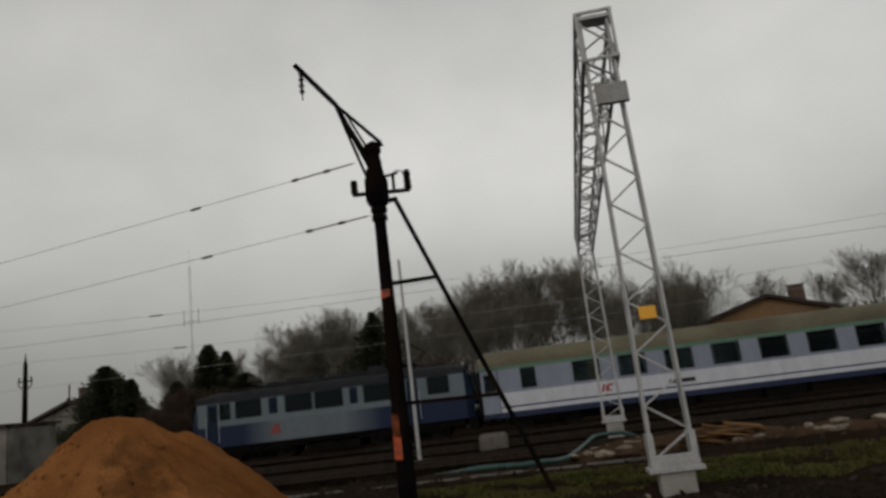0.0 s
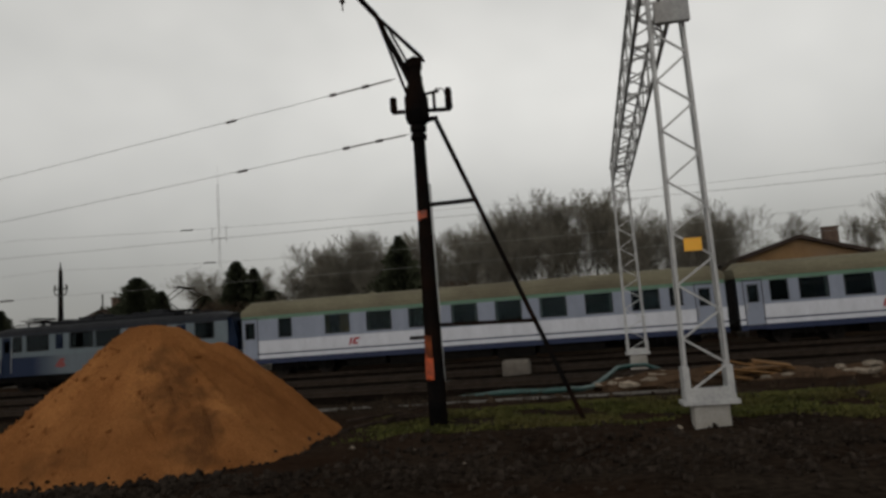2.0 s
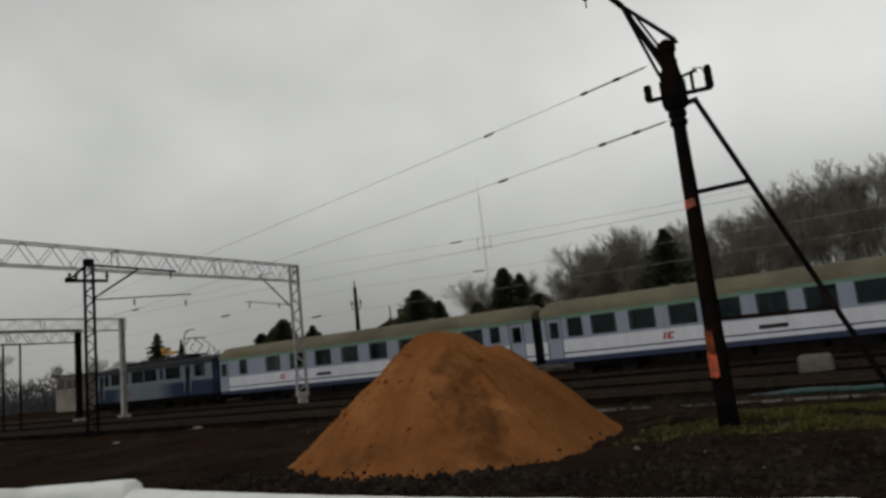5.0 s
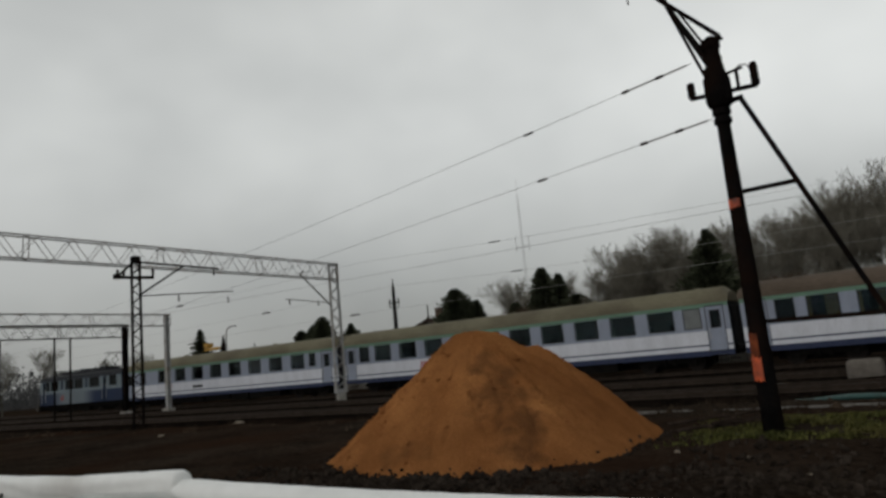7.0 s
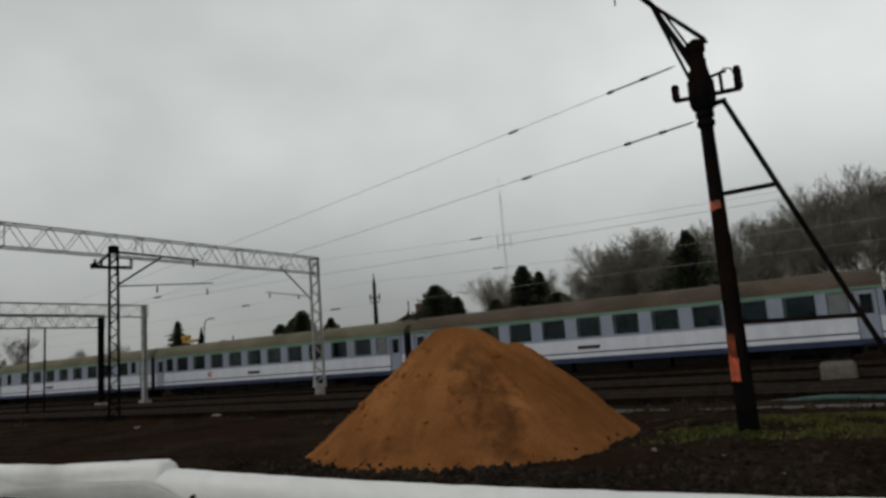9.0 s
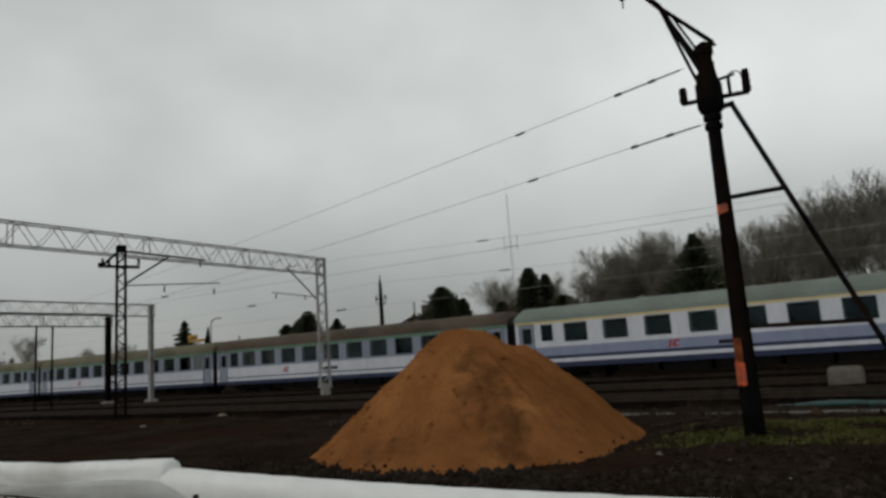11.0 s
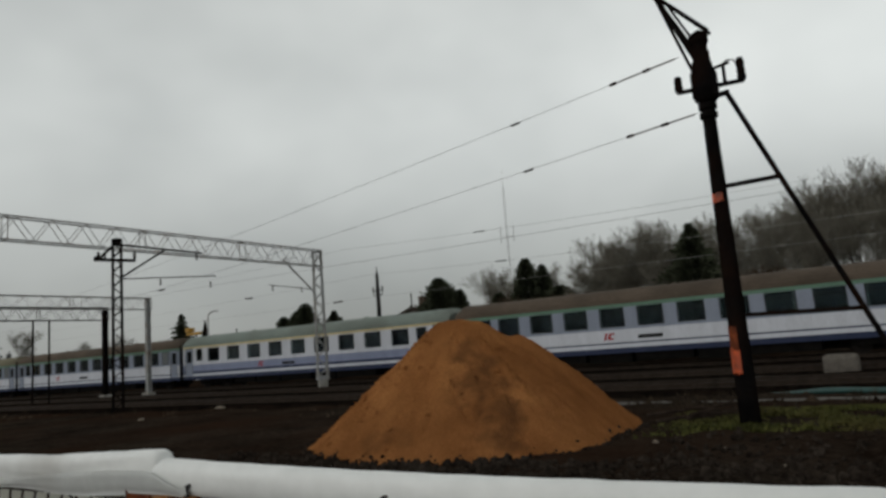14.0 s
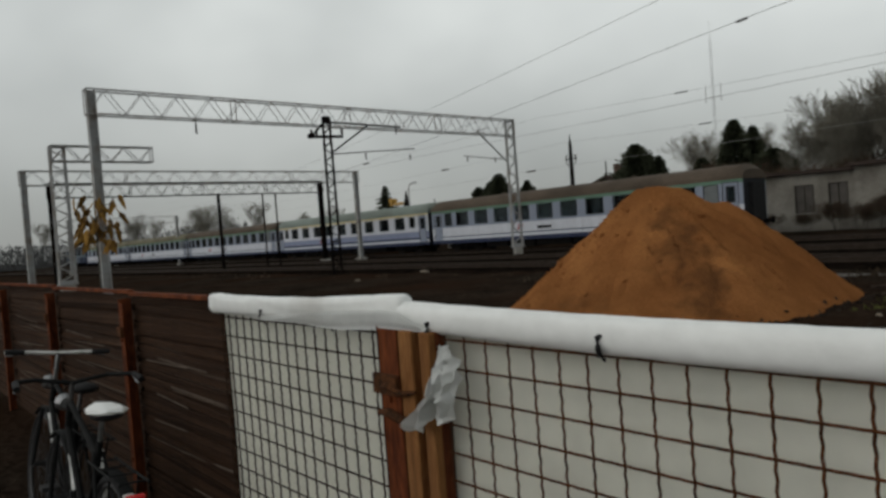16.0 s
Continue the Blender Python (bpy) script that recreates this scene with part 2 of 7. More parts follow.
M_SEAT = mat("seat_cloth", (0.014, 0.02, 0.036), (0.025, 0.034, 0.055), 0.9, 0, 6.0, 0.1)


# ---- building helpers ----
def thing(name, loc=(0, 0, 0), label="", category="", group="", kind=""):
    ob = new(name)
    ob.location = loc
    return tagged(ob, label, category, group, kind)


def part(name, bm, material, parent, label="", smooth=False, loc=None):
    """Links a bmesh as one mesh object under a thing or part."""
    me = bpy.data.meshes.new(name)
    bmesh.ops.recalc_face_normals(bm, faces=bm.faces)
    bm.to_mesh(me)
    bm.free()
    me.materials.append(material)
    if smooth:
        for p in me.polygons:
            p.use_smooth = True
    ob = new(name, me)
    ob.parent = parent
    if loc:
        ob.location = loc
    if label:
        ob["label"] = label
    return ob


def again(ob, parent, loc=(0, 0, 0), rot=(0, 0, 0)):
    """One more piece on the same mesh."""
    o = new(ob.name.split(".")[0], ob.data)
    o.parent, o.location, o.rotation_euler = parent, loc, rot
    if "label" in ob:
        o["label"] = ob["label"]
    return o


def box(bm, lo, hi, bevel=0.0):
    v = [bm.verts.new((x, y, z)) for x in (lo[0], hi[0]) for y in (lo[1], hi[1]) for z in (lo[2], hi[2])]
    fs = [bm.faces.new([v[i] for i in f]) for f in ((0, 1, 3, 2), (4, 6, 7, 5), (0, 4, 5, 1), (2, 3, 7, 6), (0, 2, 6, 4), (1, 5, 7, 3))]
    if bevel:
        edges = list({e for f in fs for e in f.edges})
        bmesh.ops.bevel(bm, geom=edges, offset=bevel, segments=2, affect="EDGES", profile=0.5)
    return bm


def frame_of(p, q):
    p, q = Vector(p), Vector(q)
    d = (q - p).normalized()
    up = Vector((0, 0, 1)) if abs(d.z) < 0.95 else Vector((0, 1, 0))
    a = d.cross(up).normalized()
    return p, q, a, a.cross(d).normalized()


def bar(bm, p, q, w, h=None):
    """A rectangular bar between two points."""
    h = h or w
    p, q, a, b = frame_of(p, q)
    v = [bm.verts.new(c + a * (i * w / 2) + b * (j * h / 2)) for c in (p, q) for i, j in ((-1, -1), (1, -1), (1, 1), (-1, 1))]
    for f in ((3, 2, 1, 0), (4, 5, 6, 7), (0, 1, 5, 4), (1, 2, 6, 5), (2, 3, 7, 6), (3, 0, 4, 7)):
        bm.faces.new([v[i] for i in f])
    return bm


def rod(bm, p, q, r, r2=None, n=8):
    """A round bar, tapered if r2 is given."""
    r2 = r if r2 is None else r2
    p, q, a, b = frame_of(p, q)
    ring = [[bm.verts.new(c + (a * math.cos(k * math.tau / n) + b * math.sin(k * math.tau / n)) * rr) for k in range(n)] for c, rr in ((p, r), (q, r2))]
    for k in range(n):
        bm.faces.new((ring[0][k], ring[0][(k + 1) % n], ring[1][(k + 1) % n], ring[1][k]))
    bm.faces.new(ring[0][::-1])
    bm.faces.new(ring[1])
    return bm


def sweep(bm, pts, r, n=6, radii=None):
    """A round tube along points."""
    pts = [Vector(p) for p in pts]
    rings = []
    for i, p in enumerate(pts):
        d = (pts[min(i + 1, len(pts) - 1)] - pts[max(i - 1, 0)]).normalized()
        up = Vector((0, 0, 1)) if abs(d.z) < 0.95 else Vector((0, 1, 0))
        a = d.cross(up).normalized()
        b = a.cross(d).normalized()
        rr = radii[i] if radii else r
        rings.append([bm.verts.new(p + (a * math.cos(k * math.tau / n) + b * math.sin(k * math.tau / n)) * rr) for k in range(n)])
    for s, t in zip(rings, rings[1:]):
        for k in range(n):
            bm.faces.new((s[k], s[(k + 1) % n], t[(k + 1) % n], t[k]))
    bm.faces.new(rings[0][::-1])
    bm.faces.new(rings[-1])
    return bm


def lathe(bm, base, profile, n=10, axis="z"):
    """A turned form: profile is (height, radius) pairs."""
    base = Vector(base)
    rings = []
    for h, r in profile:
        ring = []
        for k in range(n):
            c, s = r * math.cos(k * math.tau / n), r * math.sin(k * math.tau / n)
            ring.append(bm.verts.new(base + (Vector((c, s, h)) if axis == "z" else Vector((c, h, s)) if axis == "y" else Vector((h, c, s)))))
        rings.append(ring)
    for s, t in zip(rings, rings[1:]):
        for k in range(n):
            bm.faces.new((s[k], s[(k + 1) % n], t[(k + 1) % n], t[k]))
    bm.faces.new(rings[0][::-1])
    bm.faces.new(rings[-1])
    return bm


def insulator(bm, base, length, r=0.055, sheds=4, axis="z"):
    prof = [(0, r * 0.4)]
    for k in range(sheds):
        a, b = length * (k + 0.15) / sheds, length * (k + 0.75) / sheds
        prof += [(a, r * 0.45), (a + (b - a) * 0.3, r), (b, r * 0.5)]
    prof.append((length, r * 0.35))
    return lathe(bm, base, prof, 10, axis)


def wall(bm, x0, x1, z0, z1, y, thick, holes):
    """A wall along x with rectangular openings (xa, xb, za, zb) right through it."""
    xs = sorted({x0, x1, *(h[0] for h in holes), *(h[1] for h in holes)})
    zs = sorted({z0, z1, *(h[2] for h in holes), *(h[3] for h in holes)})
    solid = {}
    for i in range(len(xs) - 1):
        for j in range(len(zs) - 1):
            cx, cz = (xs[i] + xs[i + 1]) / 2, (zs[j] + zs[j + 1]) / 2
            solid[i, j] = not any(h[0] < cx < h[1] and h[2] < cz < h[3] for h in holes)
    grid = {(i, j, k): bm.verts.new((xs[i], y + k * thick, zs[j])) for i in range(len(xs)) for j in range(len(zs)) for k in (0, 1)}
    for (i, j), s in solid.items():
        if not s:
            continue
        bm.faces.new([grid[a, b, 0] for a, b in ((i, j), (i + 1, j), (i + 1, j + 1), (i, j + 1))])
        bm.faces.new([grid[a, b, 1] for a, b in ((i, j), (i, j + 1), (i + 1, j + 1), (i + 1, j))])
        for (ni, nj), (a, b) in (((i - 1, j), ((i, j), (i, j + 1))), ((i + 1, j), ((i + 1, j), (i + 1, j + 1))), ((i, j - 1), ((i, j), (i + 1, j))), ((i, j + 1), ((i, j + 1), (i + 1, j + 1)))):
            if not solid.get((ni, nj), False):
                bm.faces.new((grid[(*a, 0)], grid[(*b, 0)], grid[(*b, 1)], grid[(*a, 1)]))
    for v in [v for v in bm.verts if not v.link_faces]:
        bm.verts.remove(v)
    return bm


def window_rim(bm, xa, xb, za, zb, y, w=0.05, d=0.03):
    box(bm, (xa - w, y - d, za - w), (xb + w, y, za))
    box(bm, (xa - w, y - d, zb), (xb + w, y, zb + w))
    box(bm, (xa - w, y - d, za), (xa, y, zb))
    box(bm, (xb, y - d, za), (xb + w, y, zb))
    return bm


# ---- ground ----
def smooth(a, b, v):
    t = min(1, max(0, (v - a) / (b - a)))
    return t * t * (3 - 2 * t)


def ground_height(x, y):
    """Level yard, a low rough bank before the sidings, flat track beds."""
    bank = 0.16 * smooth(9.5, 11.2, y) * (1 - smooth(13.8, 15.6, y)) * smooth(-5.0, -2.5, x)
    rough = noise.noise(Vector((x * 0.35, y * 0.35, 0))) * 0.07 + noise.noise(Vector((x * 1.7, y * 1.7, 3))) * 0.045
    churn = noise.noise(Vector((x * 4.5, y * 4.5, 7))) * 0.03 * (1 - smooth(16, 22, y))
    calm = smooth(2.0, 6.0, y) * (1 + 0.5 * smooth(15, 20, y)) * (1 - 0.75 * smooth(33.5, 36, y)) * (1 - smooth(60, 120, abs(x)))
    cut = -0.36 * smooth(18.3, 20.2, y) * (1 - smooth(40.5, 43.0, y))
    return bank + (rough + churn) * calm + cut


def spaced(stops):
    out = []
    for (a, step), (b, _) in zip(stops, stops[1:]):
        n = max(1, round((b - a) / step))
        out += [a + (b - a) * k / n for k in range(n)]
    return out + [stops[-1][0]]


def build_ground():
    xs = spaced([(-2500, 800), (-500, 120), (-140, 20), (-70, 3), (-30, 0.6), (-12, 0.16), (9, 0.6), (30, 20), (140, 120), (500, 800), (2500, 1)])
    ys = spaced([(-1500, 500), (-200, 50), (-12, 3), (2, 0.5), (7, 0.14), (17, 0.25), (24, 0.8), (44, 8), (120, 60), (600, 800), (3500, 1)])
    verts = [(x, y, ground_height(x, y)) for y in ys for x in xs]
    nx = len(xs)
    faces = [(j * nx + i, j * nx + i + 1, (j + 1) * nx + i + 1, (j + 1) * nx + i) for j in range(len(ys) - 1) for i in range(nx - 1)]
    me = bpy.data.meshes.new("ground")
    me.from_pydata(verts, [], faces)
    for p in me.polygons:
        p.use_smooth = True
    m = mat("bare_earth", (0.0068, 0.0051, 0.0038), (0.034, 0.026, 0.0195), 0.97, 0, 0.55, 1.0, stain=(0.024, 0.013, 0.008), stain_amount=0.4, fine=16, relief=0.06)
    me.materials.append(m)
    return tagged(new("ground", me), "dark bare earth of a railway yard, churned and damp", "ground", kind="structure")


build_ground()


def grass_strip():
    """Short winter grass on the bank, in uneven tufts."""
    rnd = random.Random(5)
    verts, faces = [], []
    for _ in range(150000):
        x, y = rnd.uniform(-4.0, 16), rnd.uniform(10.6, 15.4)
        edge = 11.2 + 0.5 * noise.noise(Vector((x * 0.9, 1, 2)))
        dense = noise.noise(Vector((x * 0.8, y * 0.8, 11))) + 0.6 * noise.noise(Vector((x * 2.6, y * 2.6, 4))) + 0.25
        if y < edge or rnd.random() > dense * 2.4 * smooth(-4, -1.5, x) + 0.05 or (x - 1.87) ** 2 + (y - 10.75) ** 2 < 0.3:
            continue
        z = ground_height(x, y)
        a, h, w = rnd.uniform(0, 6.28), rnd.uniform(0.025, 0.075), rnd.uniform(0.014, 0.032)
        lean = rnd.uniform(0.02, 0.07)
        c, s, k = math.cos(a), math.sin(a), len(verts)
        verts += [(x - c * w, y - s * w, z - 0.01), (x + c * w, y + s * w, z - 0.01), (x - s * lean, y + c * lean, z + h)]
        faces.append((k, k + 1, k + 2))
    me = bpy.data.meshes.new("grass")
    me.from_pydata(verts, [], faces)
    me.materials.append(mat("winter_grass", (0.030, 0.034, 0.009), (0.092, 0.094, 0.026), 0.8, 0, 0.9, 0, stain=(0.075, 0.055, 0.022), stain_amount=0.35, space="Object"))
    tagged(new("grass", me), "short damp winter grass on the bank", "grass", kind="stuff")


def clods():
    """Lumps of turned earth along the front of the bank and round the sand."""
    rnd = random.Random(8)
    ball = bmesh.new()
    bmesh.ops.create_icosphere(ball, subdivisions=1, radius=1.0)
    tv, tf = [v.co.copy() for v in ball.verts], [[v.index for v in f.verts] for f in ball.faces]
    ball.free()
    verts, faces = [], []

    def lump(x, y, z, r):
        m = Matrix.Translation((x, y, z + r * 0.2)) @ Euler((rnd.random() * 6, rnd.random() * 6, rnd.random() * 6)).to_matrix().to_4x4() @ Matrix.Diagonal((r * rnd.uniform(0.8, 1.5), r, r * rnd.uniform(0.5, 0.9), 1))
        k = len(verts)
        verts.extend(m @ (v + Vector((rnd.uniform(-1, 1), rnd.uniform(-1, 1), rnd.uniform(-1, 1))) * 0.25) for v in tv)
        faces.extend([k + i for i in f] for f in tf)

    for _ in range(5200):
        x = rnd.uniform(-11, 11)
        y = rnd.gauss(9.4, 0.9) if rnd.random() < 0.8 else rnd.uniform(6.5, 17)
        if x < -3.5 and y > 9.2:
            y = rnd.uniform(8.0, 9.3)
        lump(x, y, ground_height(x, y), 0.012 + 0.055 * rnd.random() ** 2.2 * (1.8 if rnd.random() < 0.08 else 1))
    for _ in range(300):
        a, d = rnd.uniform(-3.3, 0.4), 3.6
        while d > 1.0 and heap_height(-7.2 + d * math.cos(a), 12.0 + d * math.sin(a)) < 0.02:
            d -= 0.05
        d += rnd.gauss(0.12, 0.09)
        x, y = -7.2 + d * math.cos(a), 12.0 + d * math.sin(a)
        lump(x, y, max(ground_height(x, y), heap_height(x, y)), rnd.uniform(0.012, 0.042))
    me = bpy.data.meshes.new("soil_clods")
    me.from_pydata(verts, [], faces)
    me.materials.append(mat("earth_clod", (0.007, 0.0052, 0.004), (0.044, 0.035, 0.028), 0.97, 0, 1.2, 0.6))
    tagged(new("soil_clods", me), "loose dark clods of turned earth", "soil", kind="stuff")


def sand_lumps():
    """Crumbs and small slabs of damp sand that broke loose down the flank."""
    rnd = random.Random(18)
    bm = bmesh.new()
    for _ in range(260):
        a = rnd.gauss(-2.35, 0.28) if rnd.random() < 0.6 else rnd.uniform(-3.0, -0.2)
        d = rnd.uniform(0.7, 3.0)
        x, y = -7.57 + d * math.cos(a), 12.1 + d * math.sin(a)
        h = heap_height(x, y)
        if h < 0.06:
            continue
        r = rnd.uniform(0.014, 0.04) * (1.7 if rnd.random() < 0.12 else 1)
        m = Matrix.Translation((x, y, h + ground_height(x, y) * 0.4 + r * 0.15)) @ Euler((rnd.random() * 6, rnd.random() * 6, rnd.random() * 6)).to_matrix().to_4x4() @ Matrix.Diagonal((r * 1.4, r, r * 0.7, 1))
        got = bmesh.ops.create_icosphere(bm, subdivisions=1, radius=1.0)
        for v in got["verts"]:
            v.co = m @ (v.co * rnd.uniform(0.75, 1.2))
    me = bpy.data.meshes.new("sand_lumps")
    bm.to_mesh(me)
    bm.free()
    me.materials.append(M_SAND)
    tagged(new("sand_lumps", me), "crumbs of damp orange sand on the heap", "sand", kind="stuff")


def yard_litter():
    """Weeds, lumps and scraps strewn over the sidings."""
    rnd = random.Random(77)
    verts, faces = [], []
    for _ in range(5200):
        x, y = rnd.uniform(-70, 14) if rnd.random() < 0.6 else rnd.uniform(-14, 12), rnd.uniform(15.4, 35.4)
        if noise.noise(Vector((x * 0.25, y * 0.5, 21))) < rnd.uniform(-0.45, 0.35):
            continue
        z, r = ground_height(x, y), rnd.uniform(0.04, 0.16)
        if rnd.random() < 0.5:
            for _ in range(5):
                a, h, k = rnd.uniform(0, 6.28), rnd.uniform(0.08, 0.3), len(verts)
                px, py = x + rnd.uniform(-0.15, 0.15), y + rnd.uniform(-0.15, 0.15)
                verts += [(px - 0.012, py, z - 0.02), (px + 0.012, py, z - 0.02), (px + 0.1 * math.cos(a), py + 0.1 * math.sin(a), z + h)]
                faces.append((k, k + 1, k + 2))
        else:
            k = len(verts)
            ring = [(x + r * rnd.uniform(0.7, 1.3) * math.cos(j * 1.047), y + r * rnd.uniform(0.5, 1.0) * math.sin(j * 1.047), z - 0.05) for j in range(6)]
            verts += ring + [(x + rnd.uniform(-0.3, 0.3) * r, y + rnd.uniform(-0.3, 0.3) * r, z + r * rnd.uniform(0.3, 0.8))]
            faces += [(k + j, k + (j + 1) % 6, k + 6) for j in range(6)]
    me = bpy.data.meshes.new("yard_litter")
    me.from_pydata(verts, [], faces)
    m = mat("yard_litter", (0.012, 0.009, 0.006), (0.05, 0.037, 0.026), 0.95, 0, 0.8, 0.0, stain=(0.09, 0.068, 0.048), stain_amount=0.2)
    me.materials.append(m)
    tagged(new("yard_litter", me), "dead weeds, lumps and scraps strewn over the sidings", "litter", kind="stuff")


# ---- sand heap ----
def damp_patches(m, spots, colour):
    """Ragged darker patches where the sand is wet: (centre, radius)."""
    n, l = m.node_tree.nodes, m.node_tree.links
    b = n["Principled BSDF"]
    colour_in = b.inputs["Base Color"].links[0].from_socket
    co, ns = n.new("ShaderNodeTexCoord"), n.new("ShaderNodeTexNoise")
    ns.inputs["Scale"].default_value, ns.inputs["Detail"].default_value = 2.6, 6.0
    l.new(co.outputs["Object"], ns.inputs["Vector"])
    for centre, size in spots:
        d = n.new("ShaderNodeVectorMath")
        d.operation = "DISTANCE"
        d.inputs[1].default_value = centre
        l.new(co.outputs["Object"], d.inputs[0])
        add = n.new("ShaderNodeMath")
        add.operation = "MULTIPLY_ADD"
        add.inputs[1].default_value = 1.5
        l.new(ns.outputs["Fac"], add.inputs[0])
        l.new(d.outputs["Value"], add.inputs[2])
        mr = n.new("ShaderNodeMapRange")
        mr.inputs["From Min"].default_value, mr.inputs["From Max"].default_value = size + 0.6, size + 1.05
        mr.inputs["To Min"].default_value, mr.inputs["To Max"].default_value = 0.62, 0.0
        l.new(add.outputs[0], mr.inputs["Value"])
        mx = n.new("ShaderNodeMix")
        mx.data_type = "RGBA"
        l.new(mr.outputs["Result"], mx.inputs["Factor"])
        l.new(colour_in, mx.inputs["A"])
        mx.inputs["B"].default_value = (*colour, 1)
        colour_in = mx.outputs["Result"]
    l.new(colour_in, b.inputs["Base Color"])


damp_patches(M_SAND, (((-6.89, 11.22, 1.63), 0.22), ((-6.61, 10.88, 1.28), 0.28), ((-6.25, 10.58, 0.99), 0.3), ((-5.89, 10.26, 0.69), 0.28), ((-5.61, 9.96, 0.41), 0.24), ((-5.45, 9.7, 0.2), 0.15), ((-7.56, 9.42, 0.29), 0.12)), (0.105, 0.047, 0.02))


def heap_height(x, y):
    """Six merged cones tipped from a truck, the highest with a blunt top."""
    def cone(cx, cy, top, k):
        return top + 0.2 * k - k * math.hypot(math.hypot(x - cx, y - cy), 0.2)
    tips = (cone(-7.57, 12.1, 2.43, 0.86), cone(-7.84, 12.1, 2.25, 0.86), cone(-6.64, 12.74, 1.61, 0.82), cone(-6.53, 12.63, 1.85, 0.94), cone(-6.49, 11.14, 1.29, 0.68), cone(-8.22, 11.02, 1.11, 0.66))
    m = max(tips)
    h = m + 0.07 * math.log(sum(math.exp((v - m) / 0.07) for v in tips))
    h -= max(0.0, h - 2.2) * 0.72
    h += noise.noise(Vector((x * 1.3, y * 1.3, 5))) * 0.05 + noise.noise(Vector((x * 3.1, y * 3.1, 2))) * 0.035 + noise.noise(Vector((x * 6.5, y * 6.5, 14))) * 0.03 - max(0.0, noise.noise(Vector((x * 4.2, y * 4.2, 50))) - 0.25) * 0.10 + noise.noise(Vector((x * 11, y * 11, 2))) * 0.022
    # runnels where sand slid down, fanning out from the top
    fan = math.atan2(y - 12.1, x + 7.57)
    run = math.hypot(x + 7.57, y - 12.1)
    body = min(1, max(0, h * 1.5)) * min(1, run * 1.2)
    h -= 0.9 * body * max(0.0, 0.10 - abs(noise.noise(Vector((fan * 4.5, run * 0.5, 31)))))
    h += 0.10 * body * noise.noise(Vector((fan * 6, run * 0.25, 3)))
    h += 0.05 * body * max(0.0, noise.noise(Vector((fan * 16, run * 1.6, 9)))) * smooth(0.8, 2.0, run)
    return h


def build_heap():
    bm = bmesh.new()
    step, x0, y0, nx, ny = 0.06, -11.6, 8.2, 140, 130
    grid = {}
    for j in range(ny):
        for i in range(nx):
            x, y = x0 + i * step, y0 + j * step
            h = heap_height(x, y)
            if h > -0.12:
                grid[i, j] = bm.verts.new((x, y, h + ground_height(x, y) * 0.4))
    for i, j in list(grid):
        c = [(i, j), (i + 1, j), (i + 1, j + 1), (i, j + 1)]
        if all(k in grid for k in c):
            bm.faces.new([grid[k] for k in c])
    for v in [v for v in bm.verts if not v.link_faces]:
        bm.verts.remove(v)
    me = bpy.data.meshes.new("sand_mound")
    bm.to_mesh(me)
    bm.free()
    for p in me.polygons:
        p.use_smooth = True
    me.materials.append(M_SAND)
    tagged(new("sand_mound", me), "tall heap of damp orange building sand on bare earth", "sand heap")


build_heap()


# ---- lattice work ----
def lattice_mast(name, loc, height, w0, w1, depth, material, label, panels, group="", foot=True, leg=0.07, lace=0.035, turn=0.0, faces=(-1, 1)):
    """Two channel legs joined by zigzag lacing on both faces, on a concrete block."""
    e = thing(name, loc, label, "mast", group)
    e.rotation_euler = (0, 0, turn)
    z0 = 0.38 if foot else 0.0
    for sx in (-1, 1):
        bm = bmesh.new()
        p, q = Vector((sx * w0 / 2, 0, z0)), Vector((sx * w1 / 2, 0, height))
        for sy in (-1, 1):
            o = Vector((0, sy * depth / 2, 0))
            bar(bm, p + o, q + o, leg, leg * 0.5)
        bar(bm, p, q, leg * 0.25, depth)
        part("leg", bm, material, e)
    for k in range(panels):
        za, zb = z0 + 0.15 + (height - z0 - 0.3) * k / panels, z0 + 0.15 + (height - z0 - 0.3) * (k + 1) / panels
        fa, fb = (za - z0) / (height - z0), (zb - z0) / (height - z0)
        s = 1 if k % 2 else -1
        for sy in faces:
            bm = bmesh.new()
            y = sy * (depth / 2 + 0.01)
            bar(bm, (s * (w0 + (w1 - w0) * fa) / 2, y, za), (-s * (w0 + (w1 - w0) * fb) / 2, y, zb), lace, lace)
            part("brace", bm, material, e)
    bm = bmesh.new()
    box(bm, (-w1 / 2 - 0.06, -depth / 2 - 0.05, height - 0.06), (w1 / 2 + 0.06, depth / 2 + 0.05, height))
    part("cap_plate", bm, material, e)
    if foot:
        bm = bmesh.new()
        box(bm, (-w0 / 2 - 0.09, -depth / 2 - 0.1, 0.36), (w0 / 2 + 0.09, depth / 2 + 0.1, 0.42))
        box(bm, (-w0 / 2 - 0.02, -depth / 2 - 0.06, 0.42), (w0 / 2 + 0.02, -depth / 2 - 0.03, 0.60))
        for sx in (-1, 1):
            box(bm, (sx * w0 / 2 - 0.045, -depth / 2 - 0.04, 0.42), (sx * w0 / 2 + 0.045, depth / 2 + 0.04, 0.9))
        part("base_plate", bm, material, e)
        bm = bmesh.new()
        box(bm, (-w0 / 2 + 0.05, -depth / 2 - 0.04, -0.9), (w0 / 2 - 0.05, depth / 2 + 0.04, 0.36), 0.02)
        part("footing", bm, M_CONCRETE, e, "weathered concrete block")
        for sx in (-1, 1):
            for sy in (-1, 1):
                bm = bmesh.new()
                rod(bm, (sx * (w0 / 2 + 0.03), sy * (depth / 2 + 0.05), 0.40), (sx * (w0 / 2 + 0.03), sy * (depth / 2 + 0.05), 0.50), 0.02, n=6)
                part("bolt", bm, material, e)
    return e


